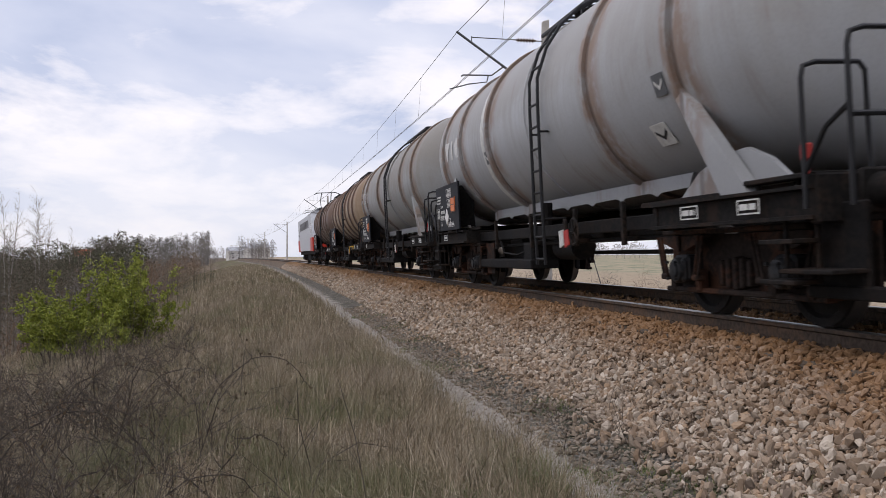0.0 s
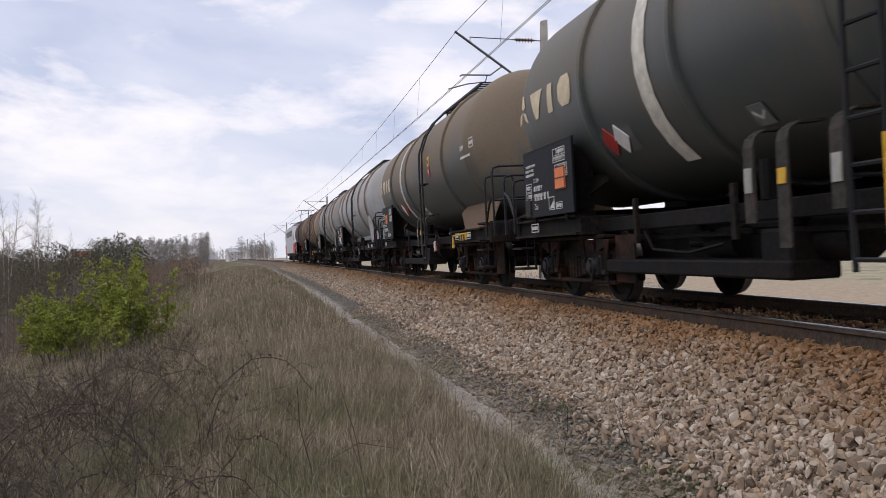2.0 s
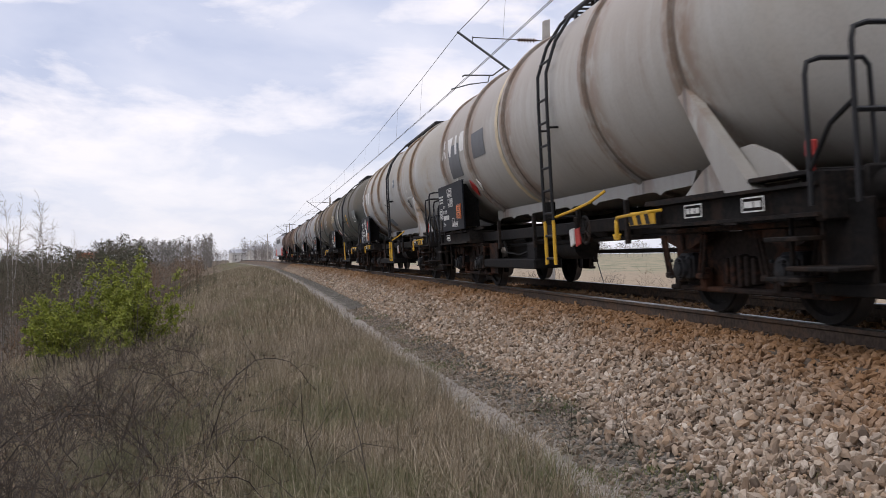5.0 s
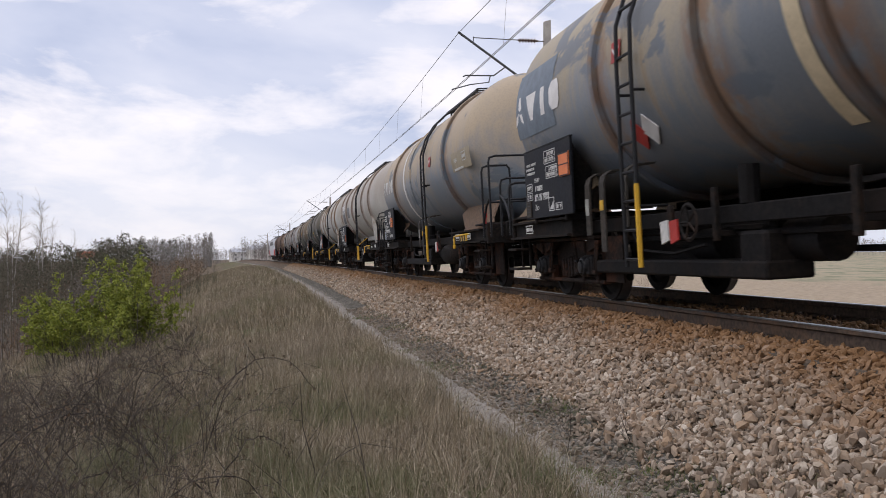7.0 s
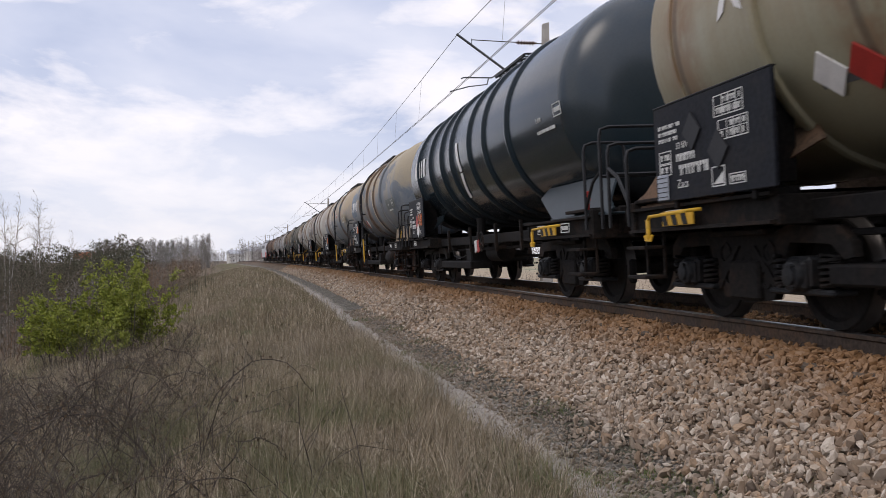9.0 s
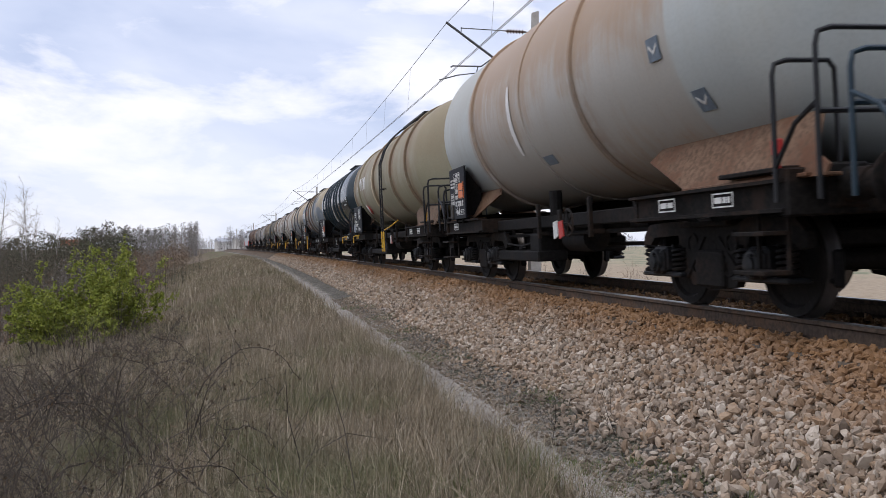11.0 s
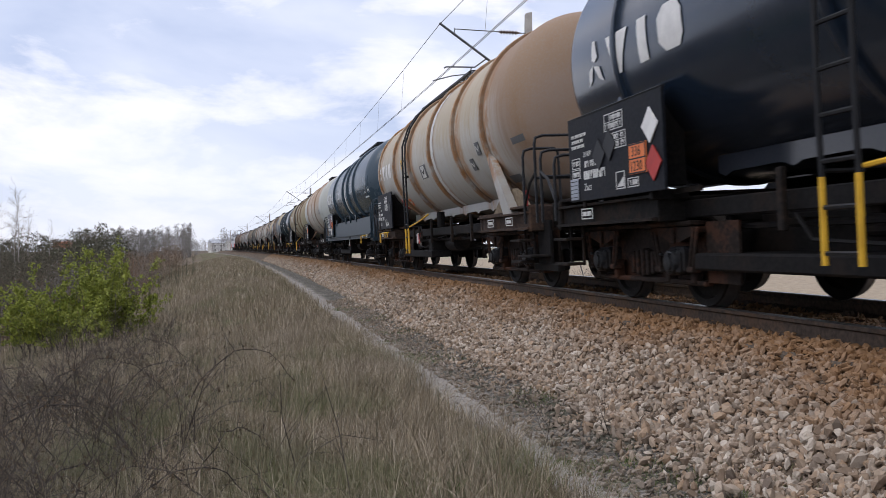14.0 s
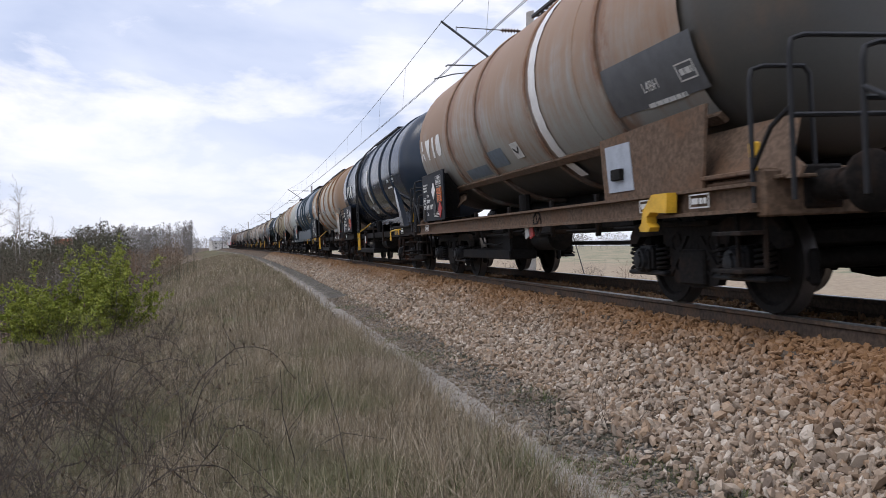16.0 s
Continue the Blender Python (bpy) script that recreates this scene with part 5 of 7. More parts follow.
M_FIELD_TAN = plain("tan paint field", (0.33, 0.28, 0.19), 0.6, 0, 0.2)
M_FIELD_PALE = plain("wiped grey field", (0.15, 0.165, 0.155), 0.6, 0, 0.2)

LIGHT_RINGS = [(6.0, 0.09, 0.03), (4.6, 0.10, 0.035), (1.5, 0.12, 0.04), (-0.9, 0.05, 0.02), (-3.2, 0.10, 0.035), (-5.1, 0.10, 0.035)]
SPECS = [
    dict(at=56.40, pivots=9.60, mat=P_Z1, label="far tank wagon under brown-red dust", tank="dusty red-brown ribbed tank", rings=[(y, 0.1, 0.04) for y in (-4.6, -3, -1.4, 0.2, 1.8, 3.4, 5)], bogie="box", type="Zas", plate=(0.22, 0.55), skirt="plate"),
    dict(at=42.00, pivots=9.80, mat=P_Z2, label="tan tank wagon with dark girth ribs", tank="tan ribbed tank with rusty streaks", rings=[(y, 0.1, 0.04) for y in (-4.8, -3.2, -1.6, 0, 1.6, 3.2, 4.8)], bogie="box", type="Zas", plate=(0.22, 0.55), skirt="plate", ringmat=P_Z1, yellow=(-3.9,), saddlemat=M_SKIRT_BROWN),
    dict(at=27.45, pivots=9.90, mat=P_Z3, label="grey tank wagon with pale middle stripe", tank="mid-grey tank with girth ribs", rings=LIGHT_RINGS, white=(1.6, 0.16, -60, 200, 0.0), bogie="box", type="Zas", plate=(0.22, 0.55), skirt="strut", ladder=-0.8, logo=("three", 6.2, 1.9, 0.4, -6, M_MARK)),
    dict(at=12.58, pivots=10.50, boff=1.30, mat=P_A, label="grey tank wagon with pale stripe and side ladder", tank="grey tank with brownish ring seams", rings=[(5.6, 0.09, 0.03), (4.0, 0.10, 0.035), (1.9, 0.11, 0.04), (-0.3, 0.05, 0.02), (-2.7, 0.10, 0.035), (-4.9, 0.10, 0.035)], white=(2.25, 0.20, -62, 200, 0.0),
         bogie="box", type="Zas", plate=(0.22, 0.55), skirt="strut", ladder=-1.0, logo=("three", 5.95, 1.9, 0.38, -6, M_MARK), signs=[(2.1, -16, M_FIELD_DARK), (-4.6, -17, M_FIELD_DARK), (-4.2, -36, M_MARK)], ink2=M_MARK, diamonds=[("w", 0.5, 0.3)], walk=5.0),
    dict(at=-2.70, tail=0.60, pivots=9.91, boff=0.82, mat=P_B, label="dark tank wagon dulled by brown dust", tank="dark grey tank under brown dust", rings=[(3.55, 0.11, 0.04), (-3.85, 0.11, 0.04), (1.0, 0.10, 0.03)], white=(1.83, 0.24, -55, 200, 0.0), ink2=M_MARK,
         bogie="box", type="Zas", plate=(0.55, 0.62), table=0.08, skirt="plate", saddlemat=M_SKIRT_BROWN, ladder=-1.7, logo=("three", 5.93, 2.15, 0.38, -6, M_CREAM), words=[(-5.6, -3, "L4BH", 0.13)],
         signs=[(-0.1, -41.5, M_MARK), (-2.31, 3, M_YELLOW), (-2.31, -6, M_RED)], diamonds_flank=[(2.67, -32.5, M_WHITE), (2.31, -32.3, M_RED)], posts=True, yellow=(-5.3,), walk=4.2, board_w=2.07, board_top=2.12),
    dict(at=-18.30, tail=0.70, pivots=9.92, boff=0.93, mat=P_C, label="dark grey tank wagon with cream stripe", tank="dark grey tank with light dust", rings=[(3.4, 0.11, 0.04), (1.05, 0.08, 0.04), (-1.1, 0.04, 0.01), (-3.83, 0.11, 0.04)], white=(1.76, 0.29, -52, 200, 0.0), ink2=plain("cream stripe", (0.62, 0.59, 0.50), 0.6),
         bogie="box", type="Zas", plate=(0.22, 0.5), table=0.12, skirt="plate", ladder=-1.67, ladder_yellow="tip", logo=("three", 5.99, 2.3, 0.38, -8, M_CREAM), words=[(-5.15, -16, "L4BH", 0.13)], patches=[(-6.3, -5.1, -22, -3, M_FIELD_PALE), (-2.62, -2.22, -30, -2, M_FIELD_PALE), (2.46, 3.34, -40, -27, M_FIELD_DARK)],
         signs=[(-2.44, -8.6, M_YELLOW), (-2.40, -16, M_YELLOW), (-2.37, -23.4, M_RED), (0.15, -40, M_FIELD_PALE)], diamonds_flank=[(3.1, -32.6, M_RED), (2.79, -32.8, M_WHITE)], posts=True, yellow=(-5.4,), saddlemat=M_DARK, board_w=2.05),
    dict(at=-34.05, pivots=10.55, boff=1.57, mat=P_D, label="light grey tank wagon with rusty ring seams", tank="light grey tank streaked with rust", rings=[(5.4, 0.08, 0.03), (3.24, 0.10, 0.035), (1.35, 0.10, 0.04), (-3.12, 0.10, 0.035), (-5.25, 0.10, 0.035)], white=(1.58, 0.22, -62, 200, 0.0), ink2=plain("dull cream stripe", (0.50, 0.47, 0.40), 0.6),
         bogie="box", type="Zacs", plate=(0.17, 0.24), un=("336", "1230"), table=0.42, skirt="strut", ladder=-1.35, ladder_yellow="post", logo=("three", 6.24, 2.3, 0.42, -6, M_WHITE), words=[(-4.14, -14, "L4BH", 0.13)], patches=[(0.3, 1.1, -48, -36, M_FIELD_NAVY)],
         signs=[(0.11, -17.3, M_MARK), (-2.15, 2.7, M_FIELD_NAVY), (-4.05, -26, M_FIELD_DARK)], diamonds=[("r", 0.2, 0.68), ("w", 0.36, 0.36)], yellow=(-5.9, 5.2), board_w=2.44, board_top=2.12, walk=5.5),
    dict(at=-49.45, pivots=10.50, boff=1.32, mat=P_E, label="beige-grey tank wagon with grimy data board", tank="beige-grey tank with dark patches", rings=[(6.0, 0.08, 0.03), (3.6, 0.10, 0.04), (1.0, 0.10, 0.04), (-2.6, 0.10, 0.035), (-4.9, 0.10, 0.035)], white=(1.4, 0.18, -62, 200, 0.0), ink2=M_CREAM,
         bogie="box", type="Zacs", plate=(0.16, 0.38), un=("336", "1230"), table=0.42, skirt="strut", ladder=-1.3, ladder_yellow="post", logo=("three", 5.95, 2.2, 0.38, -2, M_WHITE), patches=[(4.3, 5.3, -20, 6, M_FIELD_DARK), (2.3, 3.2, -12, 6, M_FIELD_DARK)],
         diamonds_flank=[(4.0, -32, M_RED), (3.6, -31, M_WHITE)], yellow=(-4.0,), board_w=2.4, board_top=2.1),
    dict(at=-64.48, tail=0.45, pivots=9.80, boff=0.95, mat=P_F, label="blue-grey tank wagon with ochre dust and wiped patches", tank="patched blue-grey and ochre tank", rings=[(3.35, 0.11, 0.04), (0.5, 0.05, 0.02), (-3.86, 0.12, 0.045)], white=(1.6, 0.22, -62, 200, 0.0), ink2=M_WHITE,
         bogie="box", type="Zas", plate=(0.22, 0.55), skirt="plate", saddlemat=M_SKIRT_BROWN, ladder=-1.7, ladder_yellow="tip", logo=("three", 5.8, 2.1, 0.38, -6, M_MARK), words=[(-4.9, -8, "L4BH", 0.12)], patches=[(-6.3, -4.65, -15, 0, M_FIELD_TAN)], signs=[(-2.3, 4, M_RED)],
         posts=True, yellow=(-5.3,), rail_h=2.35, board_w=2.0, reservoir=True),
    dict(at=-79.90, pivots=10.00, boff=0.60, mat=P_G, label="rust-streaked blue-grey tank wagon with ladder", tank="blue-grey tank with broad rust runs", rings=[(2.7, 0.11, 0.045), (0.3, 0.13, 0.05), (-1.45, 0.08, 0.03), (-3.3, 0.12, 0.045)], white=(-1.15, 0.20, -52, 10, 0.0), ink2=M_CREAM, patches=[(4.2, 5.9, -14, 24, M_FIELD_NAVY), (-5.75, -4.15, -22, -10, M_FIELD_PALE)],
         bogie="box", type="Zas", plate=(0.12, 0.66), skirt="plate", saddlemat=M_SKIRT_TAN, ladder=1.65, ladder_yellow="tip", logo=("three", 5.95, 2.1, 0.38, -6, M_WHITE), words=[(-4.5, -18, "L4BH", 0.10)], signs=[(2.0, 4, M_RED)], diamonds_flank=[(2.0, -33, M_RED), (1.7, -32, M_WHITE)], posts=True, board_w=2.0, board_top=2.12, reservoir=True),
    dict(at=-94.84, pivots=10.04, boff=1.12, mat=P_H, R=1.42, label="glossy black-green tank wagon with many ribs", tank="glossy black-green ribbed tank", rings=[(y, 0.06, 0.04) for y in (4.6, 3.04, 1.77, 0.78, -0.8, -1.93, -3.42)], chevron=(0.13, 0.2, -38, -16, 8, 0.28),
         bogie="coil", type="Zacs", plate=(0.2, 0.45), un=("336", "1230"), table=0.18, skirt="plate", saddlemat=plain("black green skirt", (0.014, 0.024, 0.029), 0.4, 0, 0.2, 4.0, 0.25), ladder_on=False, ladder=-0.3, logo=("four", 5.14, 1.4, 0.42, -5, M_WHITE), words=[(-4.89, -8, "L4BN", 0.09)],
         diamonds=[("r", 0.42, 0.40), ("w", 0.36, 0.18)], yellow=(-5.2,), board_w=2.03, railmat=M_PIPE, walk=2.0),
    dict(at=-109.80, pivots=10.70, boff=0.87, mat=P_I, label="olive-beige tank wagon with worn data board", tank="olive-beige tank with dark streaks", rings=[(5.8, 0.04, 0.01), (4.4, 0.09, 0.035), (0.8, 0.1, 0.04), (-2.6, 0.1, 0.04), (-5.0, 0.1, 0.04)], white=(1.3, 0.2, -62, 200, 0.0), ink2=M_CREAM,
         bogie="coil", type="Zacs", table=0.20, diamonds=[("k", 0.62, 0.66), ("k", 0.40, 0.42)], skirt="plate", saddlemat=M_SKIRT_BROWN, ladder=-1.2, ladder_yellow="post", logo=("three", 4.95, 2.1, 0.42, -5, M_WHITE), patches=[(3.2, 3.95, -37, -34.5, M_FIELD_DARK)], diamonds_flank=[(3.79, -32.8, M_WHITE), (3.41, -33.8, M_RED)], yellow=(5.9,), board_w=2.05, board_top=2.05),
    dict(at=-124.73, pivots=8.26, boff=0.90, over=1.55, R=1.5, zc=2.75, mat=P_J, label="pale tank wagon with rust-brown dust band", tank="pale green-beige tank under tan dust", rings=[(2.9, 0.06, 0.03), (-1.85, 0.07, 0.03), (0.2, 0.04, 0.015)], white=(0.75, 0.16, -32, 8, 0.6), ink2=M_WHITE,
         bogie="coil", type="Zas", plate=(0.22, 0.55), skirt="plate", saddlemat=grime("rusty saddle plate", (0.16, 0.10, 0.065), (0.13, 0.06, 0.035), 0.8), ladder_on=False, ladder=-0.3, signs=[(-4.0, -10.7, M_FIELD_NAVY), (-4.49, -33.5, M_FIELD_NAVY)], patches=[(-0.3, 0.1, -42, -36, M_FIELD_NAVY)], board_w=1.2, walk=1.6),
    dict(at=-139.10, pivots=11.05, boff=0.60, mat=P_K, R=1.43, zc=2.78, sill=(0.95, 1.10), label="slate-blue tank wagon on a deep skirt", tank="clean slate-blue tank", rings=[(3.15, 0.14, 0.05), (-0.2, 0.10, 0.05), (-1.7, 0.10, 0.05), (-3.4, 0.12, 0.05)], white=(-0.70, 0.24, -36, 14, 0.5), ink2=M_WHITE,
         bogie="coil", type="Zas", plate=(0.12, 0.48), un=("336", "1200"), table=0.12, skirt="plate", trim=M_SKIRT_BLUE, saddlemat=M_SKIRT_BLUE, board=M_BOARD_BLUE, ladder_on=False, ladder=-0.5, logo=("four", 6.0, 1.52, 0.42, -8, M_WHITE), words=[(-5.95, -15, "L4BH", 0.10)], diamonds=[("r", 0.34, 0.58), ("w", 0.32, 0.22)],
         yellow=(-5.9,), board_w=2.05, board_top=2.13, walk=5.0, skirt_deep=True, railmat=M_SKIRT_BLUE),
    dict(at=-154.73, pivots=10.83, boff=1.07, mat=P_L, label="beige tank wagon with orange rust seams", tank="beige-grey tank with orange rust runs", rings=[(5.95, 0.08, 0.03), (3.45, 0.10, 0.04), (1.4, 0.12, 0.045), (-0.9, 0.10, 0.04), (-3.1, 0.10, 0.04), (-5.1, 0.10, 0.04)], white=(-1.2, 0.22, -62, 200, 0.0), ink2=M_MARK,
         bogie="box", type="Zacs", table=0.30, skirt="strut", trim=grime("brown sill dust", (0.045, 0.032, 0.026), (0.09, 0.05, 0.03), 0.6), ladder=1.6, ladder_yellow="post", logo=("three", 5.98, 2.05, 0.38, -9, M_WHITE), saddletone=M_SKIRT_TAN, signs=[(0.0, -17, M_MARK), (-4.0, -26, M_FIELD_DARK), (-4.62, -17, M_FIELD_DARK), (2.3, -2, M_YELLOW), (2.98, -40, M_ORANGE)], patches=[(-0.32, 0.32, -23, -11, M_FIELD_DARK), (-5.9, -5.35, -47, -41, M_FIELD_DARK), (-7.0, -6.4, -23, -19, M_FIELD_DARK)], diamonds=[("k", 0.12, 0.6)], diamonds_flank=[(3.9, -41, M_RED), (3.6, -43, M_WHITE)],
         yellow=(5.5,), board_w=2.35, board_top=2.1, walk=5.2),
    dict(at=-170.17, tail=0.55, pivots=10.87, boff=1.02, mat=P_M, label="glossy dark navy tank wagon with yellow ladder foot", tank="glossy dark navy tank", rings=[(5.03, 0.08, 0.03), (1.75, 0.08, 0.035), (1.12, 0.06, 0.03), (-1.11, 0.07, 0.03), (-3.21, 0.08, 0.035), (-5.0, 0.08, 0.03)], white=(-0.5, 0.24, -30, 12, 0.5), ink2=M_WHITE,
         bogie="box", type="Zacs", plate=(0.22, 0.36), un=("336", "1230"), table=0.36, skirt="strut", ladder=1.5, ladder_yellow="post", logo=("three", 5.81, 2.3, 0.42, -12, M_WHITE), words=[(-4.2, -14, "L4BH", 0.13)], signs=[(0.03, -40, M_MARK)], diamonds=[("w", 0.10, 0.66), ("r", 0.08, 0.28), ("k", 0.50, 0.58), ("k", 0.62, 0.5)],
         yellow=(-5.5,), board_w=2.42, board_top=2.1, walk=5.2),
    dict(at=-185.53, pivots=10.20, boff=0.95, mat=P_N, tankmat=P_N_BELLY_SHADE, sill=(0.88, 1.11), R=1.44, zc=2.80, skin=0.035, white_out=0.05, label="brown-dusted grey tank wagon on a long rusty sill", tank="grey tank under red-brown dust", rings=[(3.4, 0.10, 0.045), (1.3, 0.10, 0.045), (-1.4, 0.06, 0.04), (-3.85, 0.10, 0.045), (-3.2, 0.04, 0.03)], white=(-1.75, 0.28, -58, 200, 0.0), ink2=M_WHITE,
         bogie="coil", type="Zas", plate=(0.18, 0.52), un=("336", "1230"), table=0.12, skirt="plate", trim=M_SKIRT_BROWN, saddlemat=M_SKIRT_BROWN, ladder_on=False, ladder=-0.5, logo=("three", 6.0, 2.05, 0.42, -15, M_WHITE), words=[(-4.75, -27, "L4BH", 0.15)], patches=[(-5.9, -3.95, -33, -12, M_FIELD_DARK), (0.35, 1.15, -38, -26, M_FIELD_NAVY), (1.5, 2.9, -41, -33, M_FIELD_NAVY)],
         signs=[(-0.32, -31, M_MARK)], diamonds=[("w", 0.44, 0.62), ("r", 0.16, 0.22), ("k", 0.4, 0.28)], board_w=2.1, board_top=2.12, apron=True),
    dict(at=-200.90, pivots=10.30, mat=P_A, label="grey tank wagon at the following end", tank="grey tank", rings=LIGHT_RINGS, bogie="box", type="Zas", plate=(0.22, 0.55), skirt="strut"),
]
TRAIN = []


def skin_of(spec):
    return spec.get("skin", 0.0)


def extras(w, spec):
    """Side aprons of the two sill wagons."""
    R, zc, P = spec.get("R", 1.45), spec.get("zc", 2.7), spec["pivots"]
    if spec.get("skirt_deep"):
        for sx in (-1, 1):
            g = Geo()
            n = 14
            pts = []
            for i in range(n + 1):
                y = P / 2 + 1.0 - (P + 2.6) * i / n
                top = 1.66 - 0.03 * i / n
                pts += [(sx * 1.37, y, 1.10), (sx * 1.36, y, top), (sx * 1.22, y, top + 0.03)]
            g.put(pts, [(3 * i + a, 3 * i + a + 1, 3 * i + a + 4, 3 * i + a + 3) for i in range(n) for a in (0, 1)])
            part("skirt", g.mesh("skirt", M_SKIRT_BLUE), w, label="slate-blue sheet skirt")
        g = Geo()
        for y in (3.15, -0.2, -1.7, -3.4):
            g.slab([(y - 0.13, 1.80), (y + 0.13, 1.80), (y, 1.56)], 0.05, Matrix.Translation((-1.375, 0, 0)))
        part("gusset", g.mesh("gusset", M_SKIRT_BLUE), w)
        for y, lean in ((P / 2 + 0.9, 0.08), (-P / 2 - 1.62, -0.38), (-P / 2 - 2.28, 0.28)):
            g = Geo().pipe([(-1.40, y, 1.05), (-1.38, y + lean * 0.9, 2.0), (-1.30, y + lean, 2.1)], 0.045, 6)
            part("end_post", g.mesh("end_post", M_SKIRT_BLUE), w, label="slate-blue slanting end post")
    if spec.get("apron"):
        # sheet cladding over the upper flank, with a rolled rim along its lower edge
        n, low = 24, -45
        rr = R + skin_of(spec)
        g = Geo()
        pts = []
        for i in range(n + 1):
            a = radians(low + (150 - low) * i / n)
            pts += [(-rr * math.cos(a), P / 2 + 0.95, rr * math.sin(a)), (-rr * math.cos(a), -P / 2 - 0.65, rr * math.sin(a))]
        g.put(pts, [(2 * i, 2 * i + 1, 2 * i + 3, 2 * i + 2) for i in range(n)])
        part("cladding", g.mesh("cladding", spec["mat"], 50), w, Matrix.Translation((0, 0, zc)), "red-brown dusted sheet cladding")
        g = Geo()
        m = Matrix.Translation((-(rr + 0.01) * math.cos(radians(low)), 0.15, zc + (rr + 0.01) * math.sin(radians(low)))) @ Matrix.Rotation(radians(low), 4, "Y")
        g.box((0, 0, 0), (0.06, P + 1.6, 0.12), 0.012, m)
        part("cladding_rim", g.mesh("cladding_rim", M_SKIRT_BROWN), w, label="brown lower rim of the tank cladding")
        g = Geo()
        g.slab([(-3.70, 1.12), (-5.85, 1.12), (-5.95, 1.84), (-3.62, 1.78)], 0.03, Matrix.Translation((-1.33, 0, 0)))
        ap = part("apron", g.mesh("apron", M_SKIRT_BROWN), w, label="brown rusty apron plate")
        part("apron_field", Geo().slab([(-3.86, 1.19), (-4.48, 1.19), (-4.40, 1.69), (-3.78, 1.69)], 0.01, Matrix.Translation((-1.352, 0, 0))).mesh("apron_field", M_GREYPLATE), ap)
        part("cap_box", Geo().box((-1.38, -4.14, 1.37), (0.06, 0.24, 0.12), 0.01).mesh("cap_box", M_DARK), ap)
        g = Geo()
        g.slab([(-5.02, 0.80), (-5.06, 0.76), (-5.22, 0.76), (-5.26, 0.80), (-5.20, 0.84), (-5.20, 0.90), (-5.28, 0.94), (-5.60, 0.92), (-5.62, 1.10), (-5.32, 1.10), (-5.12, 0.96), (-5.08, 0.84)], 0.10, Matrix.Translation((-1.52, 0, 0)))
        part("brake_handle", g.mesh("brake_handle", M_YELLOW), w, label="bent yellow handle guard")


for spec in SPECS:
    w = tank_wagon(spec)
    extras(w, spec)
    w.matrix_basis = track_pose(spec["at"])
    TRAIN.append((w, spec["at"]))


def locomotive():
    at = 73.6
    w = tagged(empty("locomotive"), "light grey electric locomotive with red lower ends", "locomotive")
    m_body, m_red = plain("loco light grey", (0.50, 0.51, 0.53), 0.45, 0, 0.12), plain("loco red", (0.55, 0.05, 0.03), 0.45)
    m_win, m_roof = plain("loco dark glass", (0.02, 0.022, 0.025), 0.1), plain("loco roof grey", (0.16, 0.16, 0.165), 0.7)
    L = 9.3
    g = Geo()
    o = [(-L + 0.15, 1.05), (L - 0.15, 1.05), (L, 1.9), (L - 0.1, 2.2), (L - 0.75, 3.75), (-L + 0.75, 3.75), (-L + 0.1, 2.2), (-L, 1.9)]
    g.slab(o, 2.9)
    part("body", g.mesh("body", m_body), w)
    g = Geo().slab([(-L + 0.7, 3.75), (L - 0.7, 3.75), (L - 1.1, 3.95), (-L + 1.1, 3.95)], 2.3)
    for y in (-5, -2, 1, 4):
        g.box((0, y, 4.1), (1.6, 1.5, 0.3), 0.04)
    part("roof", g.mesh("roof", m_roof), w)
    for e in (-1, 1):
        g = Geo().slab([(e * (L + 0.03), 1.0), (e * (L - 2.6), 1.0), (e * (L - 2.2), 2.0), (e * (L + 0.03), 2.0)], 2.94)
        part("red_apron", g.mesh("red_apron", m_red), w)
        g = Geo()
        mm = Matrix.Translation((0, e * (L - 0.40), 2.95)) @ Matrix.Rotation(radians(e * 22.8), 4, "X")
        g.box((0, 0, 0), (2.4, 0.06, 0.9), 0.03, mm)
        part("windscreen", g.mesh("windscreen", m_win), w)
        turn = Matrix.Rotation(0 if e > 0 else math.pi, 4, "Z")
        for sx in (-0.875, 0.875):
            part("buffer", shared("buffer", buffer_mesh), w, Matrix.Translation((sx, e * L, 1.06)) @ turn)
        for sx in (-1, 1):
            part("cab_window", Geo().box((sx * 1.455, e * (L - 1.5), 2.7), (0.03, 0.8, 0.7), 0.01).mesh("cab_window", m_win), w)
    for i in range(7):
        for sx in (-1, 1):
            part("grille", shared("grille", lambda: Geo().box((0, 0, 0), (0.03, 1.2, 0.6), 0.01).mesh("grille", m_roof)), w, Matrix.Translation((sx * 1.46, -4.8 + i * 1.6, 3.1)))
    part("underframe", Geo().box((0, 0, 0.9), (2.6, 2 * L - 0.6, 0.3), 0.03).box((0, 0, 0.55), (2.2, 4.0, 0.6), 0.05).mesh("underframe", M_BLACK), w)
    for y in (-6.2, 6.2):
        bogie(w, y, "box")
    for y, up in ((-6.0, True), (6.0, False)):
        g = Geo()
        top = 5.40 if up else 4.55
        for sx in (-0.45, 0.45):
            g.pipe([(sx, y, 4.25), (sx * 0.9, y + 1.3, (4.25 + top) / 2), (sx * 0.8, y + 0.1, top)], 0.035, 6)
        g.pipe([(-0.95, y + 0.1, top - 0.12), (-0.7, y + 0.1, top), (0.7, y + 0.1, top), (0.95, y + 0.1, top - 0.12)], 0.035, 6)
        g.box((0, y, 4.22), (1.3, 1.0, 0.08), 0.02)
        part("pantograph", g.mesh("pantograph", M_STEEL), w, label="dark steel pantograph")
    w.matrix_basis = track_pose(at)
    TRAIN.append((w, at))


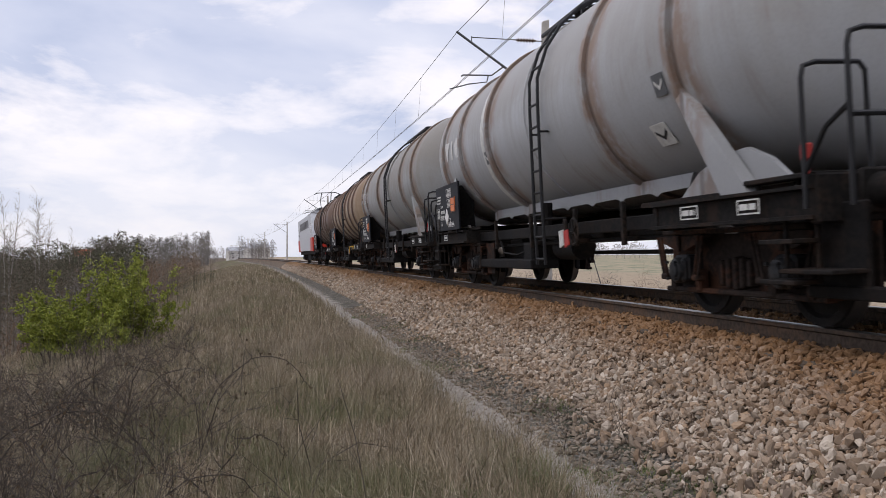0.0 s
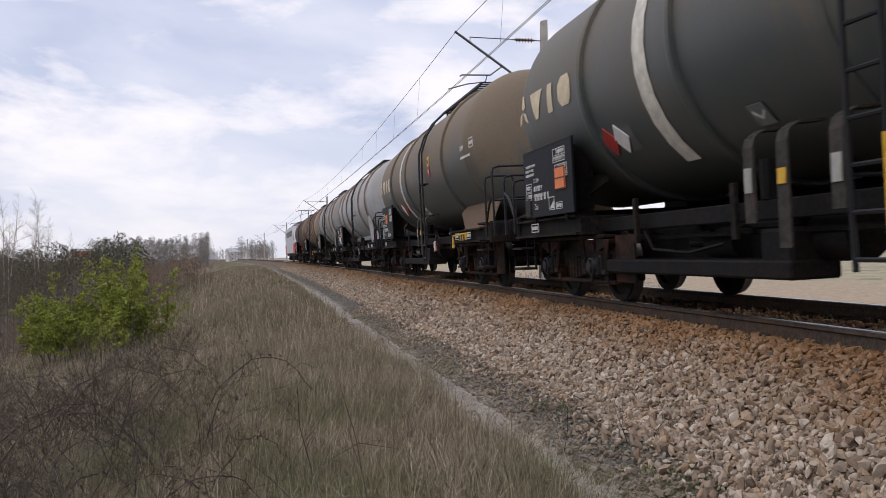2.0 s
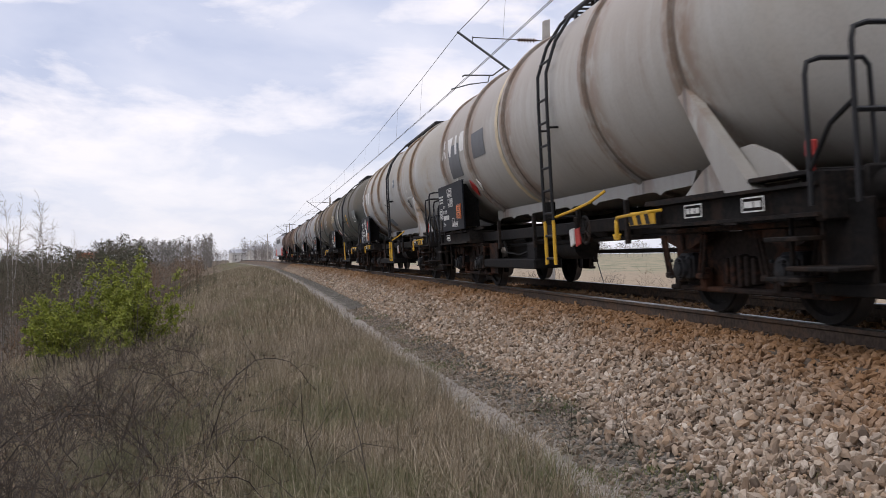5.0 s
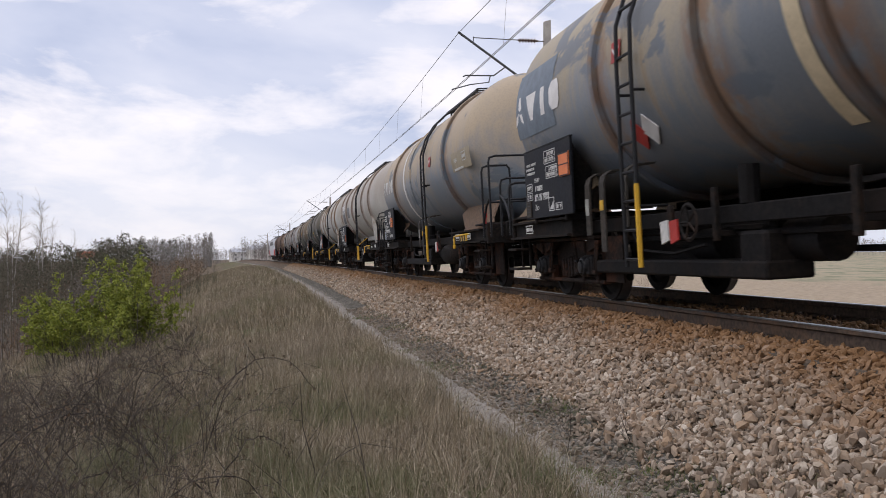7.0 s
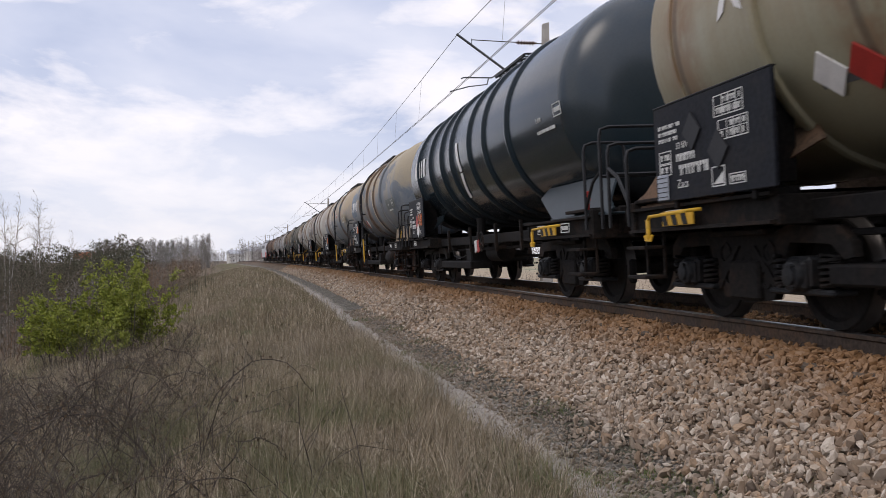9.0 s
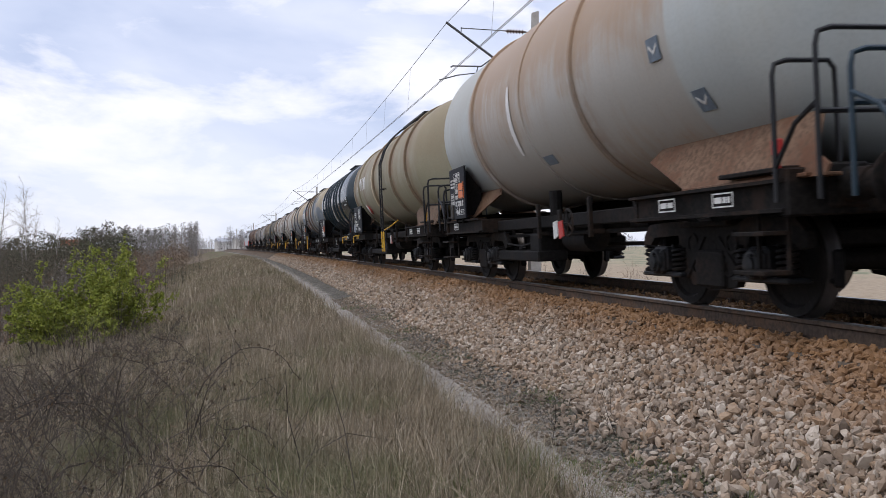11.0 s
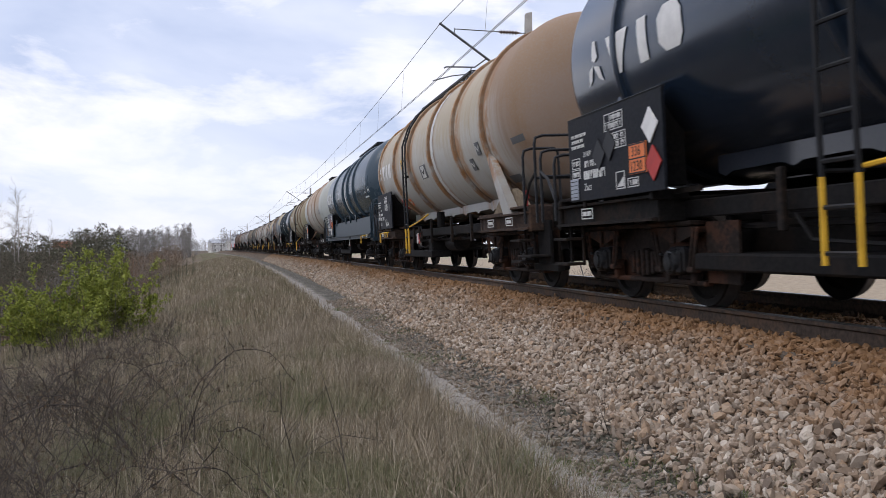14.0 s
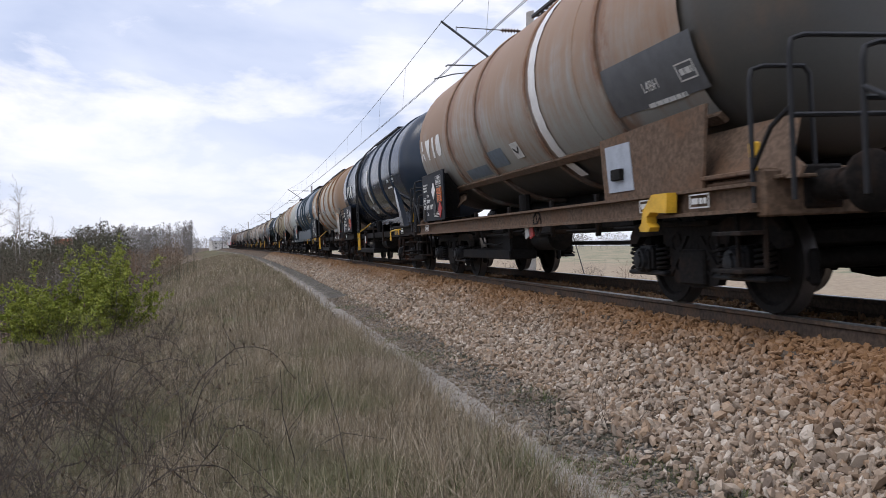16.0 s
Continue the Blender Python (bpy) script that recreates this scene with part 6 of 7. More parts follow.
locomotive()


# ---- overhead line ----
SPAN = 77.0
MAST_S = [25.0 + SPAN * i for i in range(-1, 5)]


def wire(pts, r, name, parent):
    part(name, Geo().pipe(pts, r, 5).mesh(name, M_WIRE), parent)


def mast(s, first):
    m = tagged(empty("catenary_mast"), "tapered concrete mast with a steel bracket arm", "catenary mast", "masts along the line")
    base = track_pose(s)
    x0 = (base @ Vector((2.9, 0, 0)))
    m.matrix_basis = Matrix.Translation((x0.x, x0.y, 0)) @ Matrix.Rotation(BEND * s, 4, "Z")
    gz = float(ground_z(x0.x, x0.y)) - 0.3
    g = Geo()
    lean = 0.05
    g.put([(-0.17, -0.15, gz), (0.17, -0.15, gz), (0.17, 0.15, gz), (-0.17, 0.15, gz), (-0.09 + lean, -0.08, 7.5), (0.09 + lean, -0.08, 7.55), (0.09 + lean, 0.08, 7.55), (-0.09 + lean, 0.08, 7.5)],
          [(3, 2, 1, 0), (4, 5, 6, 7), (0, 1, 5, 4), (1, 2, 6, 5), (2, 3, 7, 6), (3, 0, 4, 7)])
    part("pole", g.mesh("pole", M_CONCRETE), m, label="weathered tapered concrete pole")
    arm = part("bracket_arm", Geo().cyl((-0.1, 0, 5.35), (-2.65, 0, 7.10), 0.036, 8).mesh("bracket_arm", M_STEEL), m, label="dark steel slanting arm")
    part("top_tie", Geo().cyl((-0.05, 0, 6.92), (-2.2, 0, 6.95), 0.014, 6).mesh("top_tie", M_WIRE), arm)
    ins = shared("insulator", lambda: Geo().lathe([(0.0, -0.3), (0.03, -0.3)] + [q for i in range(6) for q in ((0.03, -0.26 + i * 0.09), (0.075, -0.24 + i * 0.09), (0.03, -0.21 + i * 0.09))] + [(0.03, 0.3), (0.0, 0.3)], 12, "x").mesh("insulator", M_INSUL, 30))
    part("insulator", ins, arm, Matrix.Translation((-0.55, 0, 6.925)))
    part("insulator", ins, arm, Matrix.Translation((-0.45, 0, 5.59)) @ Matrix.Rotation(radians(34.5), 4, "Y"))
    g = Geo().pipe([(-1.25, 0, 6.12), (-1.6, 0, 5.86), (-2.45, 0, 5.84), (-2.52, 0, 5.80)], 0.022, 6)
    g.pipe([(-1.7, 0, 5.86), (-1.75, 0, 5.66), (-2.3, 0, 5.58), (-2.86, 0, 5.42)], 0.018, 6)
    g.cyl((-2.2, 0, 6.78), (-2.2, 0, 6.98), 0.012, 5)
    part("steady_arm", g.mesh("steady_arm", M_STEEL), arm)
    if first:
        part("guy_wire", Geo().cyl((0.05, 0, 5.2), (0.3, -4.2, gz + 0.3), 0.014, 5).mesh("guy_wire", M_WIRE), m)
    return m


for i, s in enumerate(MAST_S):
    mast(s, i == 1)


def catenary():
    c = tagged(empty("overhead_line"), "contact wire, sagging carrier cable and thin droppers", "overhead line")

    def at(s, lat, z):
        m = track_pose(s)
        q = m.translation
        return (q.x + lat * math.cos(BEND * s), q.y + lat * math.sin(BEND * s), z)
    for i in range(len(MAST_S) - 1):
        a, b = MAST_S[i], MAST_S[i + 1]
        sa, sb = (0.10, -0.08) if i % 2 else (-0.08, 0.10)
        n = 14
        contact, carrier = [], []
        for j in range(n + 1):
            q = j / n
            s = a + (b - a) * q
            contact.append(at(s, sa + (sb - sa) * q, 5.42))
            carrier.append(at(s, 0.25 - 0.8 * q * (1 - q), 7.06 - 0.8 * 4 * q * (1 - q)))
        wire(contact, 0.008, "contact_wire", c)
        wire([(x + 0.05, y, z + 0.006) for x, y, z in contact], 0.008, "contact_wire", c)
        wire(carrier, 0.009, "carrier_cable", c)
        for j in range(1, n):
            g = Geo().cyl(contact[j], carrier[j], 0.004, 4)
            part("dropper", g.mesh("dropper", M_WIRE), c)


catenary()


# ---- plants ----
def grass_patches(k, col):
    """Drifts of paler, greyer and of greener grass."""
    a, b = k.noise(k.coord(), 0.55, 4), k.noise(k.coord(shift=(9, 4, 0)), 0.8, 4)
    col = k.mix(k.math("MULTIPLY", k.step(a, 0.50, 0.64), 0.35), col, (0.36, 0.30, 0.235))
    c = k.noise(k.coord(shift=(3, 7, 0)), 1.9, 3)
    col = k.mix(k.math("MULTIPLY", k.step(c, 0.48, 0.62), 0.36), col, (0.07, 0.058, 0.038))
    return k.mix(k.math("MULTIPLY", k.step(b, 0.52, 0.66), 0.6), col, (0.10, 0.125, 0.045))


M_STRAW = varied("dry grass blades", [(0.23, 0.18, 0.115), (0.40, 0.325, 0.22), (0.06, 0.047, 0.03), (0.52, 0.43, 0.305), (0.27, 0.205, 0.135), (0.09, 0.08, 0.045), (0.70, 0.59, 0.45), (0.12, 0.095, 0.06)], 0.9, 3.0, True, 0.15, grass_patches)
M_GREENBLADE = varied("fresh grass blades", [(0.07, 0.10, 0.03), (0.12, 0.15, 0.05), (0.16, 0.17, 0.07)], 0.8, 3.0, True, 0.15)
M_TWIG = varied("dark shrub twigs", [(0.040, 0.032, 0.027), (0.105, 0.088, 0.072), (0.055, 0.044, 0.037)], 0.9, 12, True, 0.2)
M_TWIG_GREY = varied("grey shrub twigs", [(0.15, 0.125, 0.105), (0.21, 0.18, 0.15), (0.13, 0.11, 0.085)], 0.9, 12, True, 0.2)
M_TWIG_RED = varied("red brown shrub twigs", [(0.16, 0.095, 0.065), (0.20, 0.13, 0.085), (0.12, 0.08, 0.05)], 0.9, 12, True, 0.2)
M_DEADLEAF = varied("withered leaves", [(0.12, 0.085, 0.055), (0.17, 0.12, 0.075), (0.08, 0.062, 0.042)], 0.9, 12, True, 0.2)
M_LEAF = varied("fresh willow leaves", [(0.19, 0.225, 0.03), (0.26, 0.29, 0.043), (0.12, 0.15, 0.022), (0.31, 0.325, 0.07)], 0.7, 12, True, 0.15)
M_BIRCH = varied("pale birch bark", [(0.38, 0.36, 0.33), (0.46, 0.44, 0.41), (0.30, 0.28, 0.25)], 0.85, 7, True, 0.5)
# far trees: distance haze is put into these paler, greyer tones
M_WOODS_HAZED = varied("hazed far bare woods", [(0.19, 0.175, 0.165), (0.23, 0.21, 0.195), (0.165, 0.155, 0.14), (0.20, 0.18, 0.16)], 0.95, 0.3, True, 0.2)
M_WOODS_RED = varied("far red brown scrub", [(0.19, 0.13, 0.085), (0.15, 0.105, 0.075), (0.22, 0.16, 0.10)], 0.95, 0.3, True, 0.2)
M_THICKET = varied("dark thicket", [(0.072, 0.064, 0.046), (0.105, 0.092, 0.064), (0.06, 0.056, 0.04)], 0.95, 0.5, True, 0.2)
M_WOODS_DARK = varied("far pines", [(0.045, 0.06, 0.045), (0.06, 0.075, 0.055)], 0.95, 0.3, True, 0.2)
M_WOODS_GREEN = varied("far budding trees", [(0.058, 0.062, 0.036), (0.085, 0.085, 0.052), (0.052, 0.05, 0.036)], 0.95, 0.3, True, 0.2)


def blades(rng, cx, cy, per, height, width, spread, segs, lean=0.35):
    """Curved tapering blades in tufts; returns vertices and triangles."""
    n = len(cx) * per
    bx = np.repeat(cx, per) + rng.normal(0, spread, n)
    by = np.repeat(cy, per) + rng.normal(0, spread, n)
    bz = ground_z(bx, by) - 0.02
    h = np.repeat(rng.uniform(height[0], height[1], len(cx)), per) * rng.uniform(0.55, 1.1, n)
    a = rng.uniform(0, 2 * np.pi, n)
    b = rng.gamma(2.0, lean / 2, n)
    dx, dy = np.cos(a) * b + 0.04 * np.sin(by * 0.9 + bx), np.sin(a) * b - 0.03
    w = width * rng.uniform(0.6, 1.4, n)
    f = rng.uniform(0, np.pi, n)
    sx, sy = np.cos(f) * w / 2, np.sin(f) * w / 2
    rows = []
    for k in range(segs + 1):
        q = k / segs
        x, y, z = bx + dx * h * q ** 1.8, by + dy * h * q ** 1.8, bz + h * q * (1 - 0.18 * b * q)
        t = (1 - q ** 1.5) if k < segs else 0.0
        if k < segs:
            rows += [np.stack([x - sx * t, y - sy * t, z], 1), np.stack([x + sx * t, y + sy * t, z], 1)]
        else:
            rows.append(np.stack([x, y, z], 1))
    v = np.stack(rows, 1)
    m = v.shape[1]
    tri = []
    for k in range(segs - 1):
        p = 2 * k
        tri += [(p, p + 1, p + 3), (p, p + 3, p + 2)]
    tri.append((m - 3, m - 2, m - 1))
    t = np.array(tri)[None] + (np.arange(n) * m)[:, None, None]
    return v.reshape(-1, 3), t.reshape(-1, 3)


def meadow():
    rng = np.random.default_rng(11)

    def strew(name, label, n, u0, u1, y0, y1, power, per, height, width, spread, segs, mat, lean=0.35, thin=None):
        y = y0 + (y1 - y0) * rng.uniform(0, 1, n) ** power
        u = u0 + (u1 - u0) * rng.uniform(0, 1, n)
        if thin is not None:
            keep = rng.uniform(0, 1, n) < thin(u, y)
            u, y = u[keep], y[keep]
        v, t = blades(rng, u - across(y), y, per, height, width, spread, segs, lean)
        tagged(new(name, big_mesh(name, v, t, mat)), label, "grass", kind="stuff")

    def edge(u, y):
        return np.clip((1.90 + 0.16 * np.sin(y * 1.3) + 0.1 * np.sin(y * 3.1) - u) / 0.25, 0, 1)
    strew("dry_grass", "tall dry straw-brown grass on the embankment", 16500, -5.5, 1.98, 2.6, 15, 1.0, 13, (0.12, 0.46), 0.0050, 0.07, 3, M_STRAW, 0.95, edge)
    strew("dry_grass", "dry grass further along the embankment", 9000, -7.5, 1.8, 15, 46, 1.2, 9, (0.15, 0.42), 0.012, 0.14, 2, M_STRAW, 0.45, edge)
    strew("dry_grass", "dry grass in the distance along the line", 8000, -9, 1.7, 46, 170, 1.3, 6, (0.18, 0.4), 0.035, 0.3, 2, M_STRAW, 0.4, edge)
    strew("seed_stalks", "tall pale stalks that stand above the dry grass", 1500, -3.6, 1.7, 3.2, 16, 1.1, 5, (0.45, 0.72), 0.0042, 0.05, 3, M_STRAW, 0.22, edge)
    strew("green_grass", "short fresh green grass between the straw", 4200, -3.4, 1.9, 3.0, 16, 1.1, 10, (0.12, 0.30), 0.006, 0.06, 2, M_GREENBLADE, 0.5, lambda u, y: np.clip(bumps(u, y, 2.2, 0.9) - 0.4, 0.03, 1))
    strew("green_grass", "low green grass at the edge of the path", 5200, 2.1, 3.1, 3.4, 26, 1.2, 9, (0.03, 0.09), 0.006, 0.05, 2, M_GREENBLADE, 0.6, lambda u, y: np.clip(bumps(u, y, 2.0, 1.7) - 0.3, 0.0, 1))


meadow()


def grow(rng, base, direction, length, radius, levels, kids, out, droop=0.0, wander=0.25, shrink=0.55):
    """Branch by branch: adds (from, to, radius, radius) to out."""
    p, d = np.array(base, float), np.array(direction, float)
    d /= np.linalg.norm(d)
    n = 4 if levels > 1 else 3
    r = radius
    for i in range(n):
        e = d + rng.normal(0, wander, 3)
        e[2] -= droop * i / n
        e /= np.linalg.norm(e)
        q = p + e * length / n
        r2 = r * (0.80 if i < n - 1 else 0.5)
        out.append((p, q, r, r2))
        if levels > 0 and i >= 1:
            for _ in range(kids):
                s = rng.normal(0, 1, 3)
                s -= e * (s @ e)
                s /= np.linalg.norm(s) + 1e-9
                grow(rng, p + (q - p) * rng.uniform(0, 1), e * 0.75 + s * 0.75 + np.array([0, 0, 0.15]), length * shrink * rng.uniform(0.6, 1.1), r * 0.55, levels - 1, kids, out, droop, wander, shrink)
        p, d, r = q, e, r2


def tubes(segs, sides=3):
    """Thin rods for a list of branch pieces."""
    a, b = np.array([s[0] for s in segs]), np.array([s[1] for s in segs])
    r0, r1 = np.array([s[2] for s in segs]), np.array([s[3] for s in segs])
    d = b - a
    d /= np.linalg.norm(d, axis=1)[:, None] + 1e-9
    ref = np.where(np.abs(d[:, 2:3]) < 0.9, np.array([[0, 0, 1.0]]), np.array([[1.0, 0, 0]]))
    x = np.cross(d, ref)
    x /= np.linalg.norm(x, axis=1)[:, None]
    y = np.cross(d, x)
    w = 2 * np.pi * np.arange(sides) / sides
    ring = x[:, None] * np.cos(w)[None, :, None] + y[:, None] * np.sin(w)[None, :, None]
    v = np.concatenate([a[:, None] + ring * r0[:, None, None], b[:, None] + ring * r1[:, None, None]], 1)
    t = []
    for i in range(sides):
        j = (i + 1) % sides
        t += [(i, j, sides + j), (i, sides + j, sides + i)]
    t = np.array(t)[None] + (np.arange(len(segs)) * 2 * sides)[:, None, None]
    return v.reshape(-1, 3), t.reshape(-1, 3)


def leaf_cloud(rng, at, size, droop=0.3):
    """Small pointed leaves, two triangles each."""
    n = len(at)
    R = rotations(n, rng)
    s = size * rng.uniform(0.6, 1.3, n)
    shape = np.array([(0, -0.5, 0), (0.22, 0, 0.04), (0, 0.5, 0), (-0.22, 0, 0.04)])
    v = np.einsum("nij,vj->nvi", R, shape) * s[:, None, None] + at[:, None]
    t = np.array([(0, 1, 2), (0, 2, 3)])[None] + (np.arange(n) * 4)[:, None, None]
    return v.reshape(-1, 3), t.reshape(-1, 3)


def shrub_mesh(seed, height, stems, levels, kids, mat, radius=0.006, wide=0.5, droop=0.25, wander=0.28):
    rng = np.random.default_rng(seed)
    out = []
    for _ in range(stems):
        a = rng.uniform(0, 2 * np.pi)
        lean = rng.uniform(0.1, wide)
        grow(rng, (rng.normal(0, 0.12 + 0.12 * wide), rng.normal(0, 0.12 + 0.12 * wide), -0.1), (math.cos(a) * lean, math.sin(a) * lean, 1), height * rng.uniform(0.6, 1.1), radius, levels, kids, out, droop, wander, 0.36)
    v, t = tubes(out)
    return big_mesh("twigs", v, t, mat), out


def place_shrub(name, mesh, label, x, y, turn, scale=1.0, group="", leaves=None, category="shrub"):
    w = tagged(empty(name), label, category, group)
    w.matrix_basis = Matrix.LocRotScale(Vector((x, y, float(ground_z(x, y)))), Euler((0, 0, turn)), Vector((scale,) * 3))
    part("branchwork", mesh, w)
    if leaves is not None:
        part("foliage", leaves, w)
    return w


# foot (x, y), heading, reach, height of the long canes
CANES = [(-1.85, 5.3, 0.5, 1.25, 0.95), (-1.35, 4.9, 0.9, 0.9, 0.55), (-0.85, 4.9, 0.3, 0.85, 0.50), (-2.2, 6.2, 0.2, 1.5, 0.9), (-1.1, 5.6, 2.6, 1.0, 0.7), (-1.6, 4.8, 2.2, 0.8, 0.75), (-0.45, 5.6, 0.8, 0.8, 0.55), (-0.1, 5.1, 2.7, 0.9, 0.45),
         (-2.0, 7.4, 0.3, 1.4, 1.0), (-1.3, 7.2, 0.6, 1.2, 0.85), (-0.7, 7.9, 0.1, 1.1, 0.8), (-2.7, 8.4, 0.9, 1.3, 0.9), (-1.7, 9.2, 0.2, 1.2, 0.9), (-0.3, 4.4, 0.4, 0.6, 0.42), (-1.0, 4.3, 1.2, 0.6, 0.5), (-2.4, 5.4, 1.4, 0.9, 0.8)]


def shrubs():
    rng = np.random.default_rng(23)
    thorn = []
    for i in range(4):
        me, segs = shrub_mesh(30 + i, 0.95, 15, 2, 3, M_TWIG, 0.0058, 0.75, 0.25, 0.24)
        tips = np.array([s[1] for s in segs if s[3] < 0.0022])
        tips = tips[rng.permutation(len(tips))[:150]]
        v, t = leaf_cloud(rng, tips + rng.normal(0, 0.01, tips.shape), 0.03)
        thorn.append((me, big_mesh("leaves", v, t, M_DEADLEAF)))
    spots = [(-1.55, 5.6), (-2.1, 6.3), (-2.6, 7.2), (-1.2, 5.2), (-1.75, 7.6), (-2.9, 8.6), (-1.2, 8.2), (-2.1, 9.6), (-3.5, 9.8), (-0.75, 6.5), (-2.8, 11.3), (-1.6, 11.2), (-3.6, 12.5), (-2.3, 13.4), (-4.4, 14.0), (-1.3, 14.5), (-3.1, 15.6),
             (-1.95, 5.0), (-2.3, 5.9), (-0.9, 9.6), (-2.9, 6.2), (-1.5, 12.6)] + [(-0.9 - 3.6 * ((i * 0.618) % 1) - 0.12 * i % 1, 4.9 + i * 0.27) for i in range(20)]
    for i, (x, y) in enumerate(spots):
        me, lv = thorn[i % 4]
        place_shrub("bramble", me, "leafless dark bramble with a few withered leaves", x, y, rng.uniform(0, 6.28), rng.uniform(0.75, 1.2), "brambles in the grass", lv)
    # slender single shoots that stand over the grass
    shoots = [shrub_mesh(50 + i, 1.05, 2, 1, 2, M_TWIG, 0.0045, 0.8, 0.7, 0.2)[0] for i in range(3)]
    for i, (x, y) in enumerate([(-0.25, 6.3), (0.15, 5.4), (0.35, 6.9), (-0.55, 8.8), (-0.3, 10.3), (0.2, 4.9), (-0.6, 5.6), (0.5, 5.1), (-1.0, 11.5), (-0.35, 7.4)]):
        place_shrub("dry_shoot", shoots[i % 3], "thin dark bare shoot above dry grass", x, y, rng.uniform(0, 6.28), rng.uniform(0.7, 1.05), "bare shoots in the grass")
    # long arching canes that root at the tip, with short side twigs and buds
    for i, (x, y, away, reach, high) in enumerate(CANES):
        out, buds = [], []
        n = 14
        r = 0.0068
        p = None
        for k in range(n + 1):
            q = k / n
            c = np.array([math.cos(away) * reach * q, math.sin(away) * reach * q, high * 4 * q * (1 - 0.82 * q) * 0.75 - 0.05]) + rng.normal(0, 0.012, 3)
            if p is not None:
                out.append((p, c, r, r * 0.93))
                r *= 0.93
                if k > 2:
                    for _ in range(2):
                        side = rng.normal(0, 1, 3) * 0.7 + np.array([0, 0, 0.5])
                        side /= np.linalg.norm(side)
                        grow(rng, c, side, rng.uniform(0.05, 0.2), r * 0.6, 0 if rng.random() < 0.6 else 1, 1, out, 0.1, 0.3, 0.5)
                        buds.append(c + side * 0.04)
            p = c
        buds = np.array(buds)
        v, t = leaf_cloud(rng, np.concatenate([buds, buds + rng.normal(0, 0.02, buds.shape)]), 0.028)
        place_shrub("bramble_cane", big_mesh("twigs", *tubes(out, 4), M_TWIG), "long dark arching bramble cane with small buds", x, y, 0.0, 1.0, "arching canes in the grass", big_mesh("leaves", v, t, M_DEADLEAF))
    # weeds on the stones and beside the path
    weed = [shrub_mesh(60 + i, 0.34, 9, 1, 2, M_TWIG, 0.003, 0.8, 0.1, 0.25)[0] for i in range(2)]
    for i, (u, y, s) in enumerate([(2.62, 6.6, 1.5), (2.75, 6.9, 1.3), (3.35, 18.2, 1.2), (3.3, 18.6, 1.0), (3.75, 29.0, 1.6), (3.7, 29.6, 1.3), (2.75, 13.2, 0.8), (2.6, 14.5, 0.9), (3.4, 62.0, 2.2), (2.7, 20, 0.8), (2.8, 9.2, 0.6)]):
        place_shrub("dry_weed", weed[i % 2], "small withered weed among the stones", u - float(across(y)), y, i * 1.3, s, "weeds beside the line")
    # taller bare shrubs down the slope
    grey = [shrub_mesh(70 + i, 2.4, 9, 2, 3, m, 0.014, 0.55, 0.1, 0.22)[0] for i, m in enumerate((M_TWIG_GREY, M_TWIG_GREY, M_TWIG_RED, M_TWIG_GREY))]
    for i in range(46):
        y = rng.uniform(24, 75)
        u = rng.uniform(-7.0 - (y - 24) * 0.12, -3.4 - (y - 24) * 0.03)
        place_shrub("bare_shrub", grey[i % 4], "leafless grey-brown shrub on the slope", u - float(across(y)), y, rng.uniform(0, 6.28), rng.uniform(0.55, 1.05), "bare shrubs on the slope")
    for i in range(44):
        y = rng.uniform(40, 120)
        x = -rng.uniform(0.13, 0.32) * y
        place_shrub("bare_shrub", grey[(2, 0, 2, 3)[i % 4]], "leafless red-brown shrub in the low scrub", x, y, rng.uniform(0, 6.28), rng.uniform(0.9, 1.5), "bare shrubs in the scrub")
    for i, (u, y) in enumerate([(9.2, 22.5), (9.6, 24.5), (9.0, 27.0), (10.0, 29.0), (9.4, 31.5), (10.4, 26.0), (9.1, 20.6), (10.2, 34), (9.6, 38), (10.5, 22)]):
        place_shrub("bare_shrub", grey[i % 4], "leafless brush beyond the track", u - float(across(y)), y, i * 2.1, 0.55, "brush beyond the track")


shrubs()


def green_bush():
    rng = np.random.default_rng(5)
    w = tagged(empty("green_bush"), "fresh yellow-green leafy bush among bare scrub", "bush")
    out, tips = [], []
    for i in range(64):
        x, y = rng.uniform(-0.85, 0.85), rng.normal(0, 0.5)
        h = 1.5 * math.exp(-0.16 * x * x) * rng.uniform(0.6, 1.1) * (1.0 + 0.32 * x)
        segs = []
        grow(rng, (x, y, -0.1), (0.25 * x + rng.normal(0, 0.1), 0.25 * y + rng.normal(0, 0.1), 1), h, 0.010, 2, 2, segs, 0.0, 0.16, 0.42)
        out += segs
    v, t = tubes(out)
    part("branchwork", big_mesh("stems", v, t, M_TWIG), w)
    pts = []
    for a, b, r0, r1 in out:
        if r0 < 0.0062:
            k = 10
            q = rng.uniform(0, 1, (k, 1))
            pts.append(a + (b - a) * q + rng.normal(0, 0.022, (k, 3)))
    pts = np.concatenate(pts)
    pts = pts[pts[:, 2] > 0.25]
    if len(pts) > 34000:
        pts = pts[rng.permutation(len(pts))[:34000]]
    v, t = leaf_cloud(rng, pts, 0.062)
    part("crown", big_mesh("crown", v, t, M_LEAF), w, label="small fresh willow leaves")
    x, y = -3.42, 18.2
    w.matrix_basis = pose(x, y, float(ground_z(x, y)), 0, 0, 12)


green_bush()


